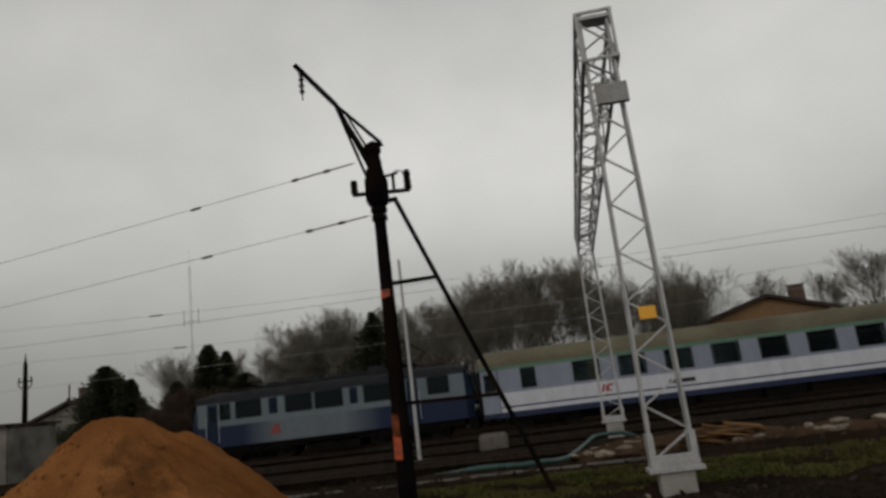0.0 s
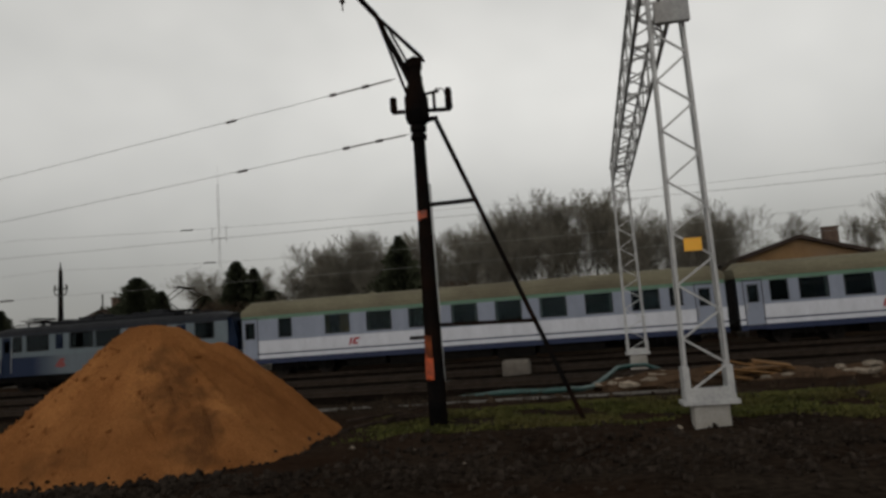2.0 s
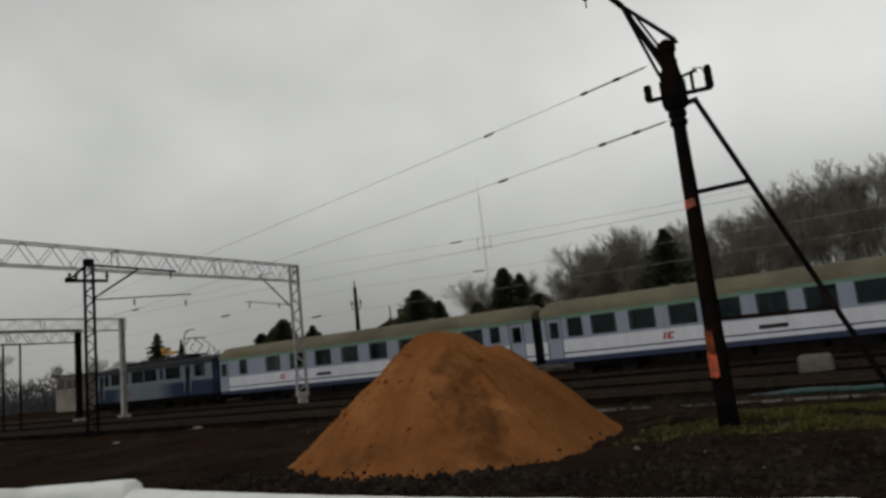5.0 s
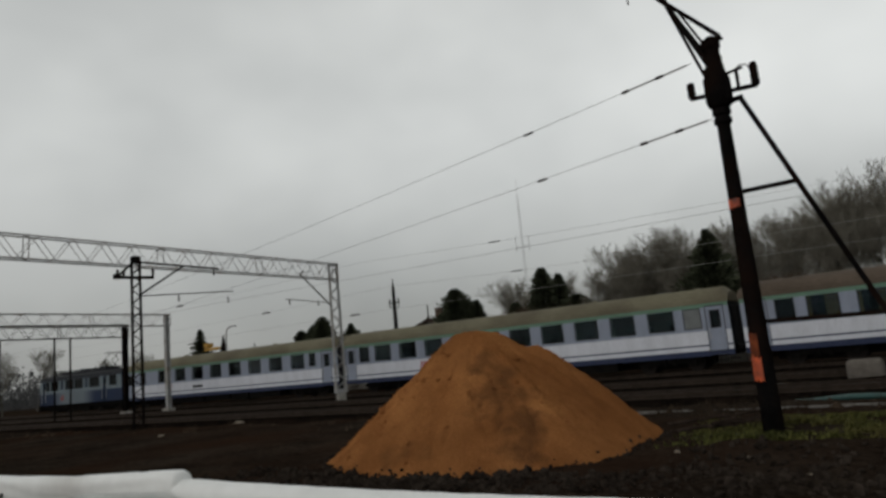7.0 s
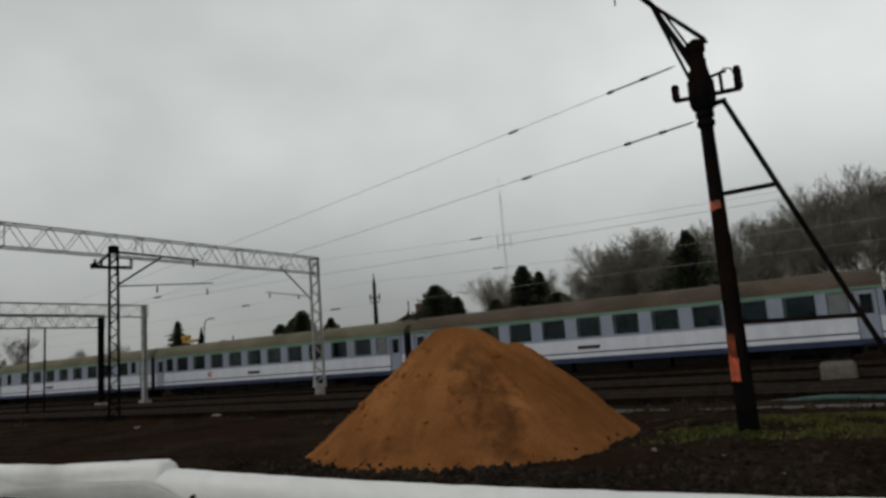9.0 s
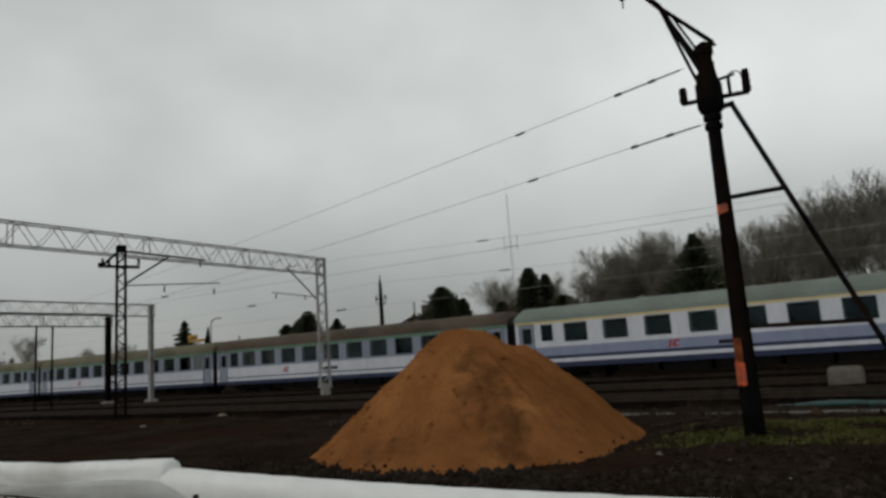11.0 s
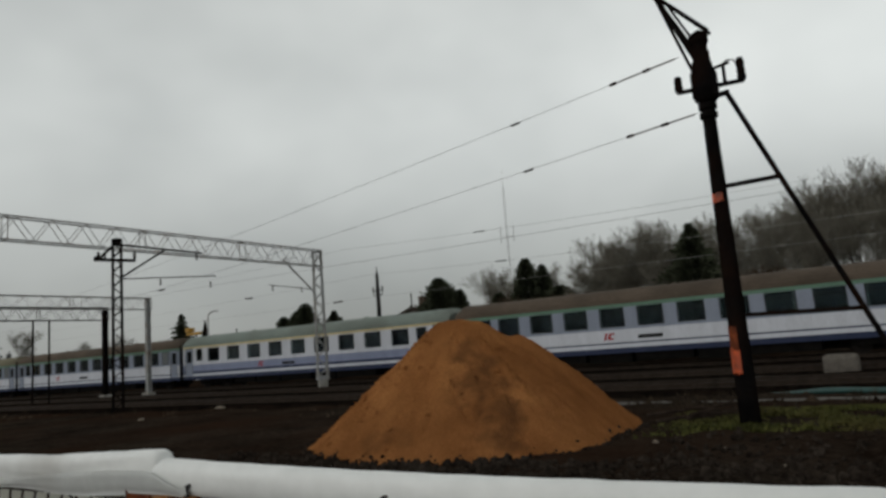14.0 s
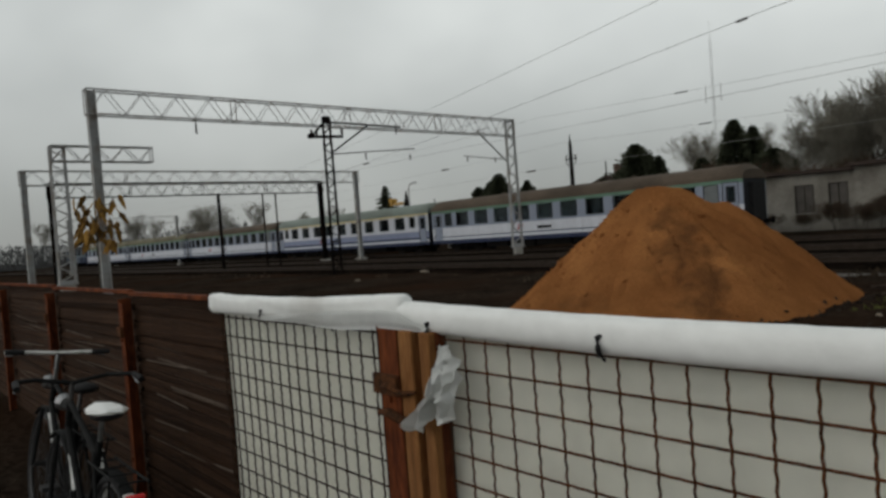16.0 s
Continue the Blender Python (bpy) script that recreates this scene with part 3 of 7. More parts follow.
def lattice_beam(name, a, b, h, w, material, label, panels, group="", chord=0.07, lace=0.04, posts=6, plan=True):
    """A box truss between two points (the middle of its top), in four chords with zigzag lacing."""
    e = thing(name, a, label, "gantry beam", group)
    a, b = Vector(a), Vector(b)
    d = (b - a)
    n = d.normalized()
    side = n.cross(Vector((0, 0, 1))).normalized() * (w / 2)
    up = Vector((0, 0, 1))
    for s in (-1, 1):
        for z in (0, -h):
            bm = bmesh.new()
            bar(bm, side * s + up * z, d + side * s + up * z, chord, chord)
            part("chord", bm, material, e)
    for k in range(panels):
        p, q = d * (k / panels), d * ((k + 1) / panels)
        z0, z1 = (0, -h) if k % 2 else (-h, 0)
        bm = bmesh.new()
        for s in (-1, 1):
            bar(bm, p + side * s + up * z0, q + side * s + up * z1, lace, lace)
        for z in (0, -h) if plan else ():
            bar(bm, p + side * (1 if k % 2 else -1) + up * z, q - side * (1 if k % 2 else -1) + up * z, lace * 0.8, lace * 0.8)
        part("brace", bm, material, e)
    for k in range(posts + 1):
        p = d * (k / posts)
        bm = bmesh.new()
        for s in (-1, 1):
            bar(bm, p + side * s, p + side * s - up * h, lace * 1.3, lace * 1.3)
        for z in (0, -h):
            bar(bm, p + side + up * z, p - side + up * z, lace * 1.3, lace * 1.3)
        part("batten", bm, material, e)
    return e


# ---- the new galvanised gantry over the sidings ----
near_mast = lattice_mast("gantry_mast", (1.87, 10.75, 0.1), 7.66, 0.60, 0.44, 0.2, M_STEEL_WHITE, "galvanised lattice gantry mast on a concrete footing", 18, "gantry masts", leg=0.042, lace=0.028, faces=(-1,))
lattice_mast("gantry_mast", (2.9, 27.8, 0.0), 7.8, 0.72, 0.55, 0.3, M_STEEL_WHITE, "galvanised lattice gantry mast standing among rubble", 18, "gantry masts", leg=0.06, lace=0.034, faces=(-1,))
lattice_beam("gantry_beam", (1.87, 10.6, 7.82), (2.9, 28.0, 7.86), 0.85, 0.56, M_STEEL_WHITE, "galvanised box-truss beam spanning the sidings", 22, "gantry beams", chord=0.065, lace=0.034)
bm = bmesh.new()
box(bm, (-0.20, -0.28, 6.02), (0.31, -0.18, 6.36), 0.01)
part("plate", bm, M_STEEL_GREY, near_mast, "blank grey plate")
bm = bmesh.new()
box(bm, (-0.14, -0.205, 2.56), (0.11, -0.185, 2.75), 0.004)
part("sign", bm, M_YELLOW, near_mast, "small yellow-orange sign plate")

# ---- the old grey gantry further along ----
G = "old gantries"
grey_masts = []
def portal(x, y0, y1, top, material, h, label, lattice_right=True, lattice_left=False, panels=34, w=0.5, wide=0.3):
    lattice_beam("gantry_beam", (x, y0 - 0.2, top), (x, y1 + 0.2, top), h, w, material, label + " beam over the tracks", panels, G, chord=0.06, lace=0.026, posts=4, plan=False)
    for y, lat in ((y0, lattice_left), (y1, lattice_right)):
        if lat:
            grey_masts.append(lattice_mast("gantry_mast", (x, y, 0.0), top - 0.05, 0.62, 0.5, 0.3, material, label + " lattice mast", 13, G, leg=0.07, lace=0.04, turn=radians(60)))
        else:
            e = thing("gantry_column", (x, y, 0), label + " column of welded plate", "column", G)
            bm = bmesh.new()
            for sy in (-1, 1):
                box(bm, (-wide / 2, sy * wide * 0.5 - 0.02, 0), (wide / 2, sy * wide * 0.5 + 0.02, top))
            box(bm, (-0.02, -wide * 0.5, 0), (0.02, wide * 0.5, top - 0.02))
            part("shaft", bm, material, e)
            bm = bmesh.new()
            box(bm, (-0.35, -0.35, -0.8), (0.35, 0.35, 0.06), 0.03)
            part("footing", bm, M_CONCRETE, e)


portal(-30.3, 8.0, 32.7, 8.5, M_STEEL_GREY, 1.0, "weathered grey steel", wide=0.3)
hanger = thing("beam_insulator", (-30.3, 12.25, 7.5), "brown insulator hanging from the old gantry beam", "insulator")
bm = bmesh.new()
insulator(bm, (0, 0, -0.62), 0.45, 0.07, 4)
rod(bm, (0, 0, -0.2), (0, 0, 0.04), 0.02, n=6)
part("shed_string", bm, M_PORCELAIN, hanger)
bm = bmesh.new()
box(bm, (-0.28, -0.05, -0.02), (0.28, 0.05, 0.04), 0.01)
part("clamp", bm, M_STEEL_GREY, hanger)
portal(-49.2, 8.8, 33.5, 7.4, M_STEEL_GREY, 0.9, "distant grey steel", lattice_right=False, wide=0.3)
portal(-54.2, 11.3, 33.0, 7.1, M_STEEL_DARK, 1.0, "dark old steel", lattice_right=False, wide=0.34)
portal(-140.0, 39.4, 44.1, 6.9, M_STEEL_GREY, 0.9, "remote grey steel", lattice_right=False, panels=10)
portal(-100.0, 22.7, 36.8, 6.9, M_STEEL_GREY, 0.9, "far-off grey steel", lattice_right=False, panels=12)
for y, r in ((27.3, 0.05), (28.5, 0.05), (23.4, 0.1)):
    e = thing("gantry_column", (-54.2, y, 0), "dark old steel column under the gantry", "column", G)
    bm = bmesh.new()
    box(bm, (-r, -r, -0.6), (r, r, 6.2))
    part("shaft", bm, M_STEEL_DARK, e)
lattice_mast("gantry_mast", (-42.0, 9.2, 0), 7.9, 0.8, 0.7, 0.35, M_STEEL_GREY, "grey lattice mast carrying a half-built beam", 18, G, leg=0.09, turn=radians(90))
lattice_beam("gantry_beam", (-42.0, 8.9, 7.95), (-42.0, 14.2, 7.95), 0.85, 0.5, M_STEEL_GREY, "half-built grey beam that ends in the air", 7, G, posts=1)


def catenary_arm(e, x, y, z, reach, s=1, dark=True, drop=1.55):
    """Top tube, slanted stay and steady arm with insulators, reaching along y."""
    m = M_STEEL_DARK if dark else M_STEEL_GREY
    bm = bmesh.new()
    rod(bm, (x, y, z), (x, y + s * reach, z - 0.05), 0.05, n=8)
    part("top_tube", bm, m, e)
    bm = bmesh.new()
    rod(bm, (x, y, z - drop + 0.1), (x, y + s * reach * 0.52, z - 0.03), 0.045, n=8)
    part("stay", bm, m, e)
    bm = bmesh.new()
    rod(bm, (x, y, z - drop), (x, y + s * reach * 1.2, z - drop + 0.38), 0.03, n=6)
    part("steady_arm", bm, m, e)
    for k in (0.45, 1.12):
        bm = bmesh.new()
        insulator(bm, (x, y + s * reach * k, z - drop - 0.22), 0.3, 0.06, 4)
        part("insulator", bm, M_PORCELAIN, e)
    bm = bmesh.new()
    insulator(bm, (x, y + s * reach * 0.93, z - 0.42), 0.36, 0.065, 4)
    part("insulator", bm, M_PORCELAIN, e)


dark_mast = lattice_mast("catenary_mast", (-29.0, 18.2, 0), 7.7, 0.40, 0.33, 0.22, M_STEEL_DARK, "dark old lattice catenary mast with insulators", 22, "catenary masts", foot=False, leg=0.11, lace=0.04, turn=radians(55))
arm_root = thing("bracket_arm", (-29.0, 18.2, 0), "dark bracket arm with steady arm and insulators", "catenary arm", "catenary masts")
catenary_arm(arm_root, 0.1, 0.2, 7.45, 4.3)
bm = bmesh.new()
bar(bm, (-0.85, -0.3, 6.75), (0.75, 0.2, 6.75), 0.12, 0.13)
box(bm, (-0.92, -0.38, 6.68), (-0.66, -0.2, 6.9), 0.03)
bar(bm, (-0.75, -0.3, 6.75), (-0.2, -0.1, 7.35), 0.1, 0.1)
box(bm, (-0.18, -0.14, 7.4), (0.18, 0.14, 7.74), 0.04)
part("crossarm", bm, M_STEEL_DARK, dark_mast)
for sx in (-0.75, -0.5, 0.72):
    bm = bmesh.new()
    insulator(bm, (sx, 0, 6.81), 0.34, 0.1, 3)
    part("insulator", bm, M_PORCELAIN, dark_mast)
arm_two = thing("bracket_arm", (-30.3, 32.4, 0), "grey bracket arm reaching over the siding", "catenary arm", "catenary masts")
bm = bmesh.new()
rod(bm, (0, 0, 5.75), (0, -2.7, 7.75), 0.05, n=8)
part("stay", bm, M_STEEL_GREY, arm_two)
bm = bmesh.new()
rod(bm, (0, -2.7, 7.75), (0, -1.5, 7.95), 0.025, n=6)
part("top_tube", bm, M_STEEL_GREY, arm_two)
bm = bmesh.new()
rod(bm, (0, -0.2, 6.0), (0, -3.9, 6.15), 0.03, n=6)
part("steady_arm", bm, M_STEEL_GREY, arm_two)
for y in (-3.6, -1.2):
    bm = bmesh.new()
    insulator(bm, (0, y, 5.8), 0.3, 0.06, 4)
    part("insulator", bm, M_PORCELAIN, arm_two)


def fasten(child, mast):
    """Makes an arm a part of its mast, where it is."""
    bpy.context.view_layer.update()
    child.parent = mast
    child.matrix_parent_inverse = mast.matrix_world.inverted()
    for key in ("category", "group"):
        del child[key]


fasten(arm_root, dark_mast)
fasten(arm_two, grey_masts[0])


# ---- the dark pole with its strut ----
def build_pole():
    e = thing("catenary_pole", (-2.3, 11.9, 0.0), "dark steel pole with slanted jib, strut and orange paint bands", "pole")
    bm = bmesh.new()
    lathe(bm, (0, 0, -0.3), [(0, 0.165), (0.9, 0.158), (4.0, 0.122), (5.7, 0.105), (6.85, 0.078)], 14)
    part("shaft", bm, M_STEEL_DARK, e, smooth=True)
    for z, r in ((5.15, 0.145), (5.3, 0.15), (6.22, 0.14), (6.34, 0.12)):
        bm = bmesh.new()
        lathe(bm, (0, 0, z), [(0, r * 0.8), (0.02, r), (0.1, r), (0.13, r * 0.75)], 12)
        part("collar", bm, M_STEEL_DARK, e)
    bm = bmesh.new()
    lathe(bm, (0, 0, 6.5), [(0, 0.09), (0.06, 0.15), (0.13, 0.16), (0.16, 0.1), (0.2, 0.05)], 10)
    part("cap", bm, M_STEEL_DARK, e)
    bm = bmesh.new()
    lathe(bm, (0, 0, 5.42), [(0, 0.12), (0.06, 0.19), (0.32, 0.2), (0.62, 0.165), (0.9, 0.12), (1.02, 0.105), (1.06, 0.15), (1.12, 0.15), (1.16, 0.1)], 14)
    part("head_casting", bm, M_STEEL_DARK, e, smooth=True)
    bm = bmesh.new()
    box(bm, (-0.2, -0.13, 5.5), (0.2, 0.13, 5.98), 0.04)
    box(bm, (-0.15, -0.11, 5.98), (0.13, 0.11, 6.16), 0.03)
    part("bracket_box", bm, M_STEEL_DARK, e)
    for z, h, r, a0, a1 in ((0.98, 0.36, 0.159, -165, -88), (1.3, 0.40, 0.1545, -160, -92), (3.72, 0.15, 0.128, -155, -60)):
        bm = bmesh.new()
        cols = []
        for k in range(9):
            a = radians(a0 + (a1 - a0) * k / 8)
            low, high = z + 0.07 * noise.noise(Vector((k * 0.9, z, 1))), z + h + 0.09 * noise.noise(Vector((k * 0.8, z, 6)))
            cols.append([bm.verts.new((q * math.cos(a), q * math.sin(a), zz)) for q, zz in ((r - 0.02, low), (r, low), (r - 0.002, high), (r - 0.022, high))])
        for a, b in zip(cols, cols[1:]):
            for k in range(4):
                bm.faces.new((a[k], b[k], b[(k + 1) % 4], a[(k + 1) % 4]))
        bm.faces.new(cols[0])
        bm.faces.new(cols[-1][::-1])
        part("paint_band", bm, M_ORANGE_OLD if 1.2 < z < 2 else M_ORANGE, e, "worn orange paint band")
    tip, join, end, heel = Vector((-1.36, 0, 8.52)), Vector((-0.64, 0, 7.58)), Vector((0.18, 0, 6.66)), Vector((-0.13, 0, 5.97))
    bm = bmesh.new()
    bar(bm, join + (join - tip) * 0.02, tip, 0.10, 0.09)
    for s in (-1, 1):
        bar(bm, join + Vector((0, s * 0.04, 0)), end + Vector((0, s * 0.09, -0.03)), 0.045, 0.045)
    part("jib", bm, M_STEEL_DARK, e)
    bm = bmesh.new()
    bar(bm, join + Vector((0.03, 0, -0.05)), (-0.02, 0, 6.05), 0.085, 0.085)
    bar(bm, join + (end - join) * 0.22, (-0.06, 0, 6.5), 0.04, 0.04)
    part("brace", bm, M_STEEL_DARK, e)
    for s in (-1, 1):
        bm = bmesh.new()
        bar(bm, join + Vector((0, s * 0.04, 0)), heel + Vector((0.12 * (s + 1) / 2, s * 0.16, 0.25 * (s + 1) / 2)), 0.05, 0.05)
        part("brace", bm, M_STEEL_DARK, e)
    bm = bmesh.new()
    insulator(bm, tip + Vector((0.10, 0, -0.62)), 0.5, 0.06, 4)
    rod(bm, tip + Vector((0.10, 0, -0.15)), tip + Vector((0.06, 0, 0)), 0.012, n=5)
    rod(bm, tip + Vector((0.10, 0, -0.75)), tip + Vector((0.10, 0, -0.6)), 0.015, n=5)
    part("insulator", bm, M_PORCELAIN, e, "hanging string of brown insulators")
    bm = bmesh.new()
    bar(bm, (-0.45, 0, 5.72), (0.6, 0, 5.66), 0.06, 0.06)
    bar(bm, (0.0, 0, 5.5), (0.36, 0, 5.53), 0.07, 0.07)
    bar(bm, (0.1, 0, 5.98), (0.42, 0, 6.02), 0.04, 0.04)
    bar(bm, (0.32, 0, 6.0), (0.32, 0, 5.66), 0.05, 0.05)
    sweep(bm, [(0.30, 0, 6.0), (0.38, 0, 6.07), (0.48, 0, 6.05), (0.52, 0, 5.98)], 0.012, 5)
    part("crossarm", bm, M_STEEL_DARK, e)
    for x, z in ((-0.42, 5.74), (0.58, 5.68)):
        bm = bmesh.new()
        lathe(bm, (x, 0, z - 0.03), [(0, 0.03), (0.02, 0.062), (0.1, 0.072), (0.12, 0.058), (0.2, 0.07), (0.22, 0.056), (0.3 if x > 0 else 0.24, 0.068), (0.4 if x > 0 else 0.28, 0.05)], 12)
        part("insulator", bm, M_STEEL_DARK, e)
    foot = Vector((2.42, 0.0, 0.15))
    top = Vector((0.32, 0, 5.52))
    bm = bmesh.new()
    bar(bm, top, foot, 0.08, 0.08)
    part("strut", bm, M_STEEL_DARK, e)
    for f, z in ((0.285, 3.98), (0.685, 1.88)):
        bm = bmesh.new()
        bar(bm, (0, 0, z), top + (foot - top) * f, 0.065, 0.065)
        part("tie", bm, M_STEEL_DARK, e)
    bm = bmesh.new()
    box(bm, (2.26, -0.16, -0.25), (2.58, 0.16, 0.16), 0.03)
    part("strut_footing", bm, M_STEEL_DARK, e)


build_pole()


# ---- wires ----
def wire(name, a, b, sag, r, material, label, n=24, group="overhead wires"):
    a, b = Vector(a), Vector(b)
    pts = [a + (b - a) * (k / n) - Vector((0, 0, 4 * sag * (k / n) * (1 - k / n))) for k in range(n + 1)]
    bm = bmesh.new()
    sweep(bm, [p - a for p in pts], r, 5)
    e = part(name, bm, material, None, label)
    e.location = a
    tagged(e, label, "wire", group)
    return e, pts


for z, x0, far in ((6.34, -2.65, (-64.0, 27.4, 6.3)), (5.29, -2.45, (-62.0, 27.0, 5.4))):
    w, pts = wire("overhead_wire", (x0, 11.9, z), far, 0.35, 0.0055, M_WIRE, "dark wire running off from the pole")
    d = (Vector(far) - Vector((x0, 11.9, z))).normalized()

    def along(k):
        return d * k + Vector((0, 0, -0.024 * k))

    bm = bmesh.new()
    sweep(bm, [along(0.08), along(0.31), along(1.32)], 0.017, 6)
    part("insulating_rod", bm, M_WIRE_PALE, w, "pale insulating rod")
    for k, ln, r in ((0.62, 0.14, 0.028), (1.32, 0.14, 0.028), (3.72, 0.24, 0.024)):
        bm = bmesh.new()
        sweep(bm, [along(k - ln / 2), along(k), along(k + ln / 2)], r, 6)
        part("strain_clamp", bm, M_PORCELAIN, w)
for y, zs in ((38.0, (5.6, 7.2)), (35.5, (8.8,)), (24.0, (5.9,))):
    for z in zs:
        for xa, xb in ((-100, -30.3), (-30.3, 30)):
            w, pts = wire("overhead_wire", (xa, y, z), (xb, y, z), 0.12 if z < 6 else 0.7, 0.0085, M_WIRE_PALE, "thin grey catenary wire along the track")
            for wy, wz, wx in ((38.0, 7.2, -42.6), (38.0, 5.6, -33.3), (35.5, 8.8, -50.2)):
                if (wy, wz) == (y, z) and xa < wx < xb:
                    f = (wx - xa) / (xb - xa)
                    at = Vector((wx - xa, 0, -4 * (0.12 if z < 6 else 0.7) * f * (1 - f)))
                    bm = bmesh.new()
                    insulator(bm, at - Vector((0.45, 0, 0)), 0.9, 0.075, 5, "x")
                    part("section_insulator", bm, M_PORCELAIN, w, "dark section insulator")
            if z > 7 and xb > 0:
                for k in (4, 20):
                    bm = bmesh.new()
                    p = pts[k] - pts[0]
                    sweep(bm, [p, p + (pts[k + 1] - pts[k]) * 0.3], 0.04, 6)
                    part("clamp", bm, M_WIRE, w)


# ---- tracks ----
def build_track(y, x0, x1, label):
    e = thing("track", (0, y, 0), label, "railway track", "tracks", "structure")
    e.name = "track"
    for s in (-1, 1):
        bm = bmesh.new()
        c = s * 0.755
        box(bm, (x0, c - 0.065, -0.17), (x1, c + 0.065, -0.145))
        box(bm, (x0, c - 0.01, -0.145), (x1, c + 0.01, -0.04))
        box(bm, (x0, c - 0.036, -0.04), (x1, c + 0.036, 0.0))
        part("rail", bm, M_RAIL, e)
    bm = bmesh.new()
    x, rnd = x0 + 0.3, random.Random(int(y * 10))
    while x < x1:
        box(bm, (x - 0.12, -1.28 + rnd.uniform(-.04, .04), -0.36), (x + 0.12, 1.28 + rnd.uniform(-.04, .04), -0.172))
        x += 0.62
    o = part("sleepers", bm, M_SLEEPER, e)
    o["kind"] = "stuff"
    prof = [(-2.6, -0.55), (-1.75, -0.2), (1.75, -0.2), (2.6, -0.55)]
    bm = bmesh.new()
    n = 160
    rows = [[bm.verts.new((x0 + (x1 - x0) * i / n, py + rnd.uniform(-.1, .1), pz + rnd.uniform(-.03, .03))) for py, pz in prof] for i in range(n + 1)]
    for a, b in zip(rows, rows[1:]):
        for k in range(3):
            bm.faces.new((a[k], a[k + 1], b[k + 1], b[k]))
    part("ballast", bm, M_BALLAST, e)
    return e


build_track(38.0, -320, 140, "railway track in dark ballast under the train")
build_track(30.2, -160, 40, "disused railway track in dirty ballast")
build_track(24.0, -160, 40, "disused railway track in dirty ballast")
curb = thing("curb", (0, 17.15, 0), "pale concrete edging slab along the sidings", "curb", kind="structure")
bm = bmesh.new()
for k in range(7):
    x = -8.0 + k * 1.5
    box(bm, (x + 0.01, -0.07, -0.2), (x + 1.49, 0.07, 0.035 + 0.012 * math.sin(k * 2.1)), 0.006)
part("edging", bm, M_EDGING, curb)


# ---- the train ----
TRACK_Y, HALF = 38.0, 1.42
COACH = 26.4


def bogie(parent, x, wheelbase, r, sets):
    b = thing("bogie")
    b.parent, b.location = parent, (x, 0, 0)
    bm = bmesh.new()
    for s in (-1, 1):
        box(bm, (-wheelbase / 2 - 0.45, s * 1.05 - 0.07, 0.42), (wheelbase / 2 + 0.45, s * 1.05 + 0.07, 0.66), 0.02)
        for a in (-wheelbase / 2, wheelbase / 2):
            box(bm, (a - 0.16, s * 1.13 - 0.08, 0.3), (a + 0.16, s * 1.13 + 0.08, 0.62), 0.02)
        rod(bm, (-0.25, s * 1.12, 0.35), (-0.25, s * 1.12, 0.75), 0.1)
        rod(bm, (0.25, s * 1.12, 0.35), (0.25, s * 1.12, 0.75), 0.1)
    box(bm, (-0.3, -1.05, 0.45), (0.3, 1.05, 0.7))
    part("bogie_frame", bm, M_DARK, b)
    bm = bmesh.new()
    box(bm, (-wheelbase / 2 - 0.5, -0.6, 0.16), (wheelbase / 2 + 0.5, 0.6, 0.8), 0.05)
    part("brake_gear", bm, M_DARK, b)
    for a in (-wheelbase / 2, wheelbase / 2):
        bm = bmesh.new()
        for s in (-1, 1):
            lathe(bm, (0, s * 0.755 - 0.065, 0), [(0, r - 0.04), (0.0, r), (0.13, r)], 24, "y")
            lathe(bm, (0, s * 0.9 - 0.05, 0), [(0, 0.13), (0.1, 0.11)], 8, "y")
            box(bm, (-r * 0.8, s * 0.83 - 0.01, -0.03), (r * 0.8, s * 0.83 + 0.01, 0.03))
        rod(bm, (0, -0.95, 0), (0, 0.95, 0), 0.08)
        w = part("wheelset", bm, M_WHEEL, b, loc=(a, 0, r))
        sets.append((w, (a, 0, r), r))


def buffers(parent, x, s):
    for y in (-0.87, 0.87):
        bm = bmesh.new()
        lathe(bm, (x, y, 1.0), [(0, 0.11), (s * 0.3, 0.11), (s * 0.3, 0.07), (s * 0.5, 0.07), (s * 0.5, 0.22), (s * 0.54, 0.22)], 12, "x")
        part("buffer", bm, M_DARK, parent)


def plate(bm, v):
    """Gives a flat outline facing -y a few millimetres of thickness."""
    w = [bm.verts.new(q.co + Vector((0, 0.005, 0))) for q in v]
    bm.faces.new(v)
    bm.faces.new(w[::-1])
    for k in range(len(v)):
        bm.faces.new((v[k], v[(k + 1) % len(v)], w[(k + 1) % len(v)], w[k]))


def shell_roof(bm, x0, x1, z0, z1, half, n=14, round_end=0.0):
    """A curved roof, closed at both ends; its ends may slope down."""
    rows = []
    cuts = [(x0, 0.62 if round_end else 1.0), (x0 + round_end, 1.0), (x1 - round_end, 1.0), (x1, 0.62 if round_end else 1.0)] if round_end else [(x0, 1.0), (x1, 1.0)]
    for x, f in cuts:
        row = []
        for k in range(n + 1):
            a = math.pi * k / n
            y = -half * math.copysign(abs(math.cos(a)) ** 0.75, math.cos(a))
            row.append(bm.verts.new((x, y, z0 + (z1 - z0) * f * math.sin(a) ** 0.8)))
        rows.append(row)
    for a, b in zip(rows, rows[1:]):
        for k in range(n):
            bm.faces.new((a[k], a[k + 1], b[k + 1], b[k]))
        bm.faces.new((a[0], b[0], b[n], a[n]))
    bm.faces.new(rows[0])
    bm.faces.new(rows[-1][::-1])
    return bm


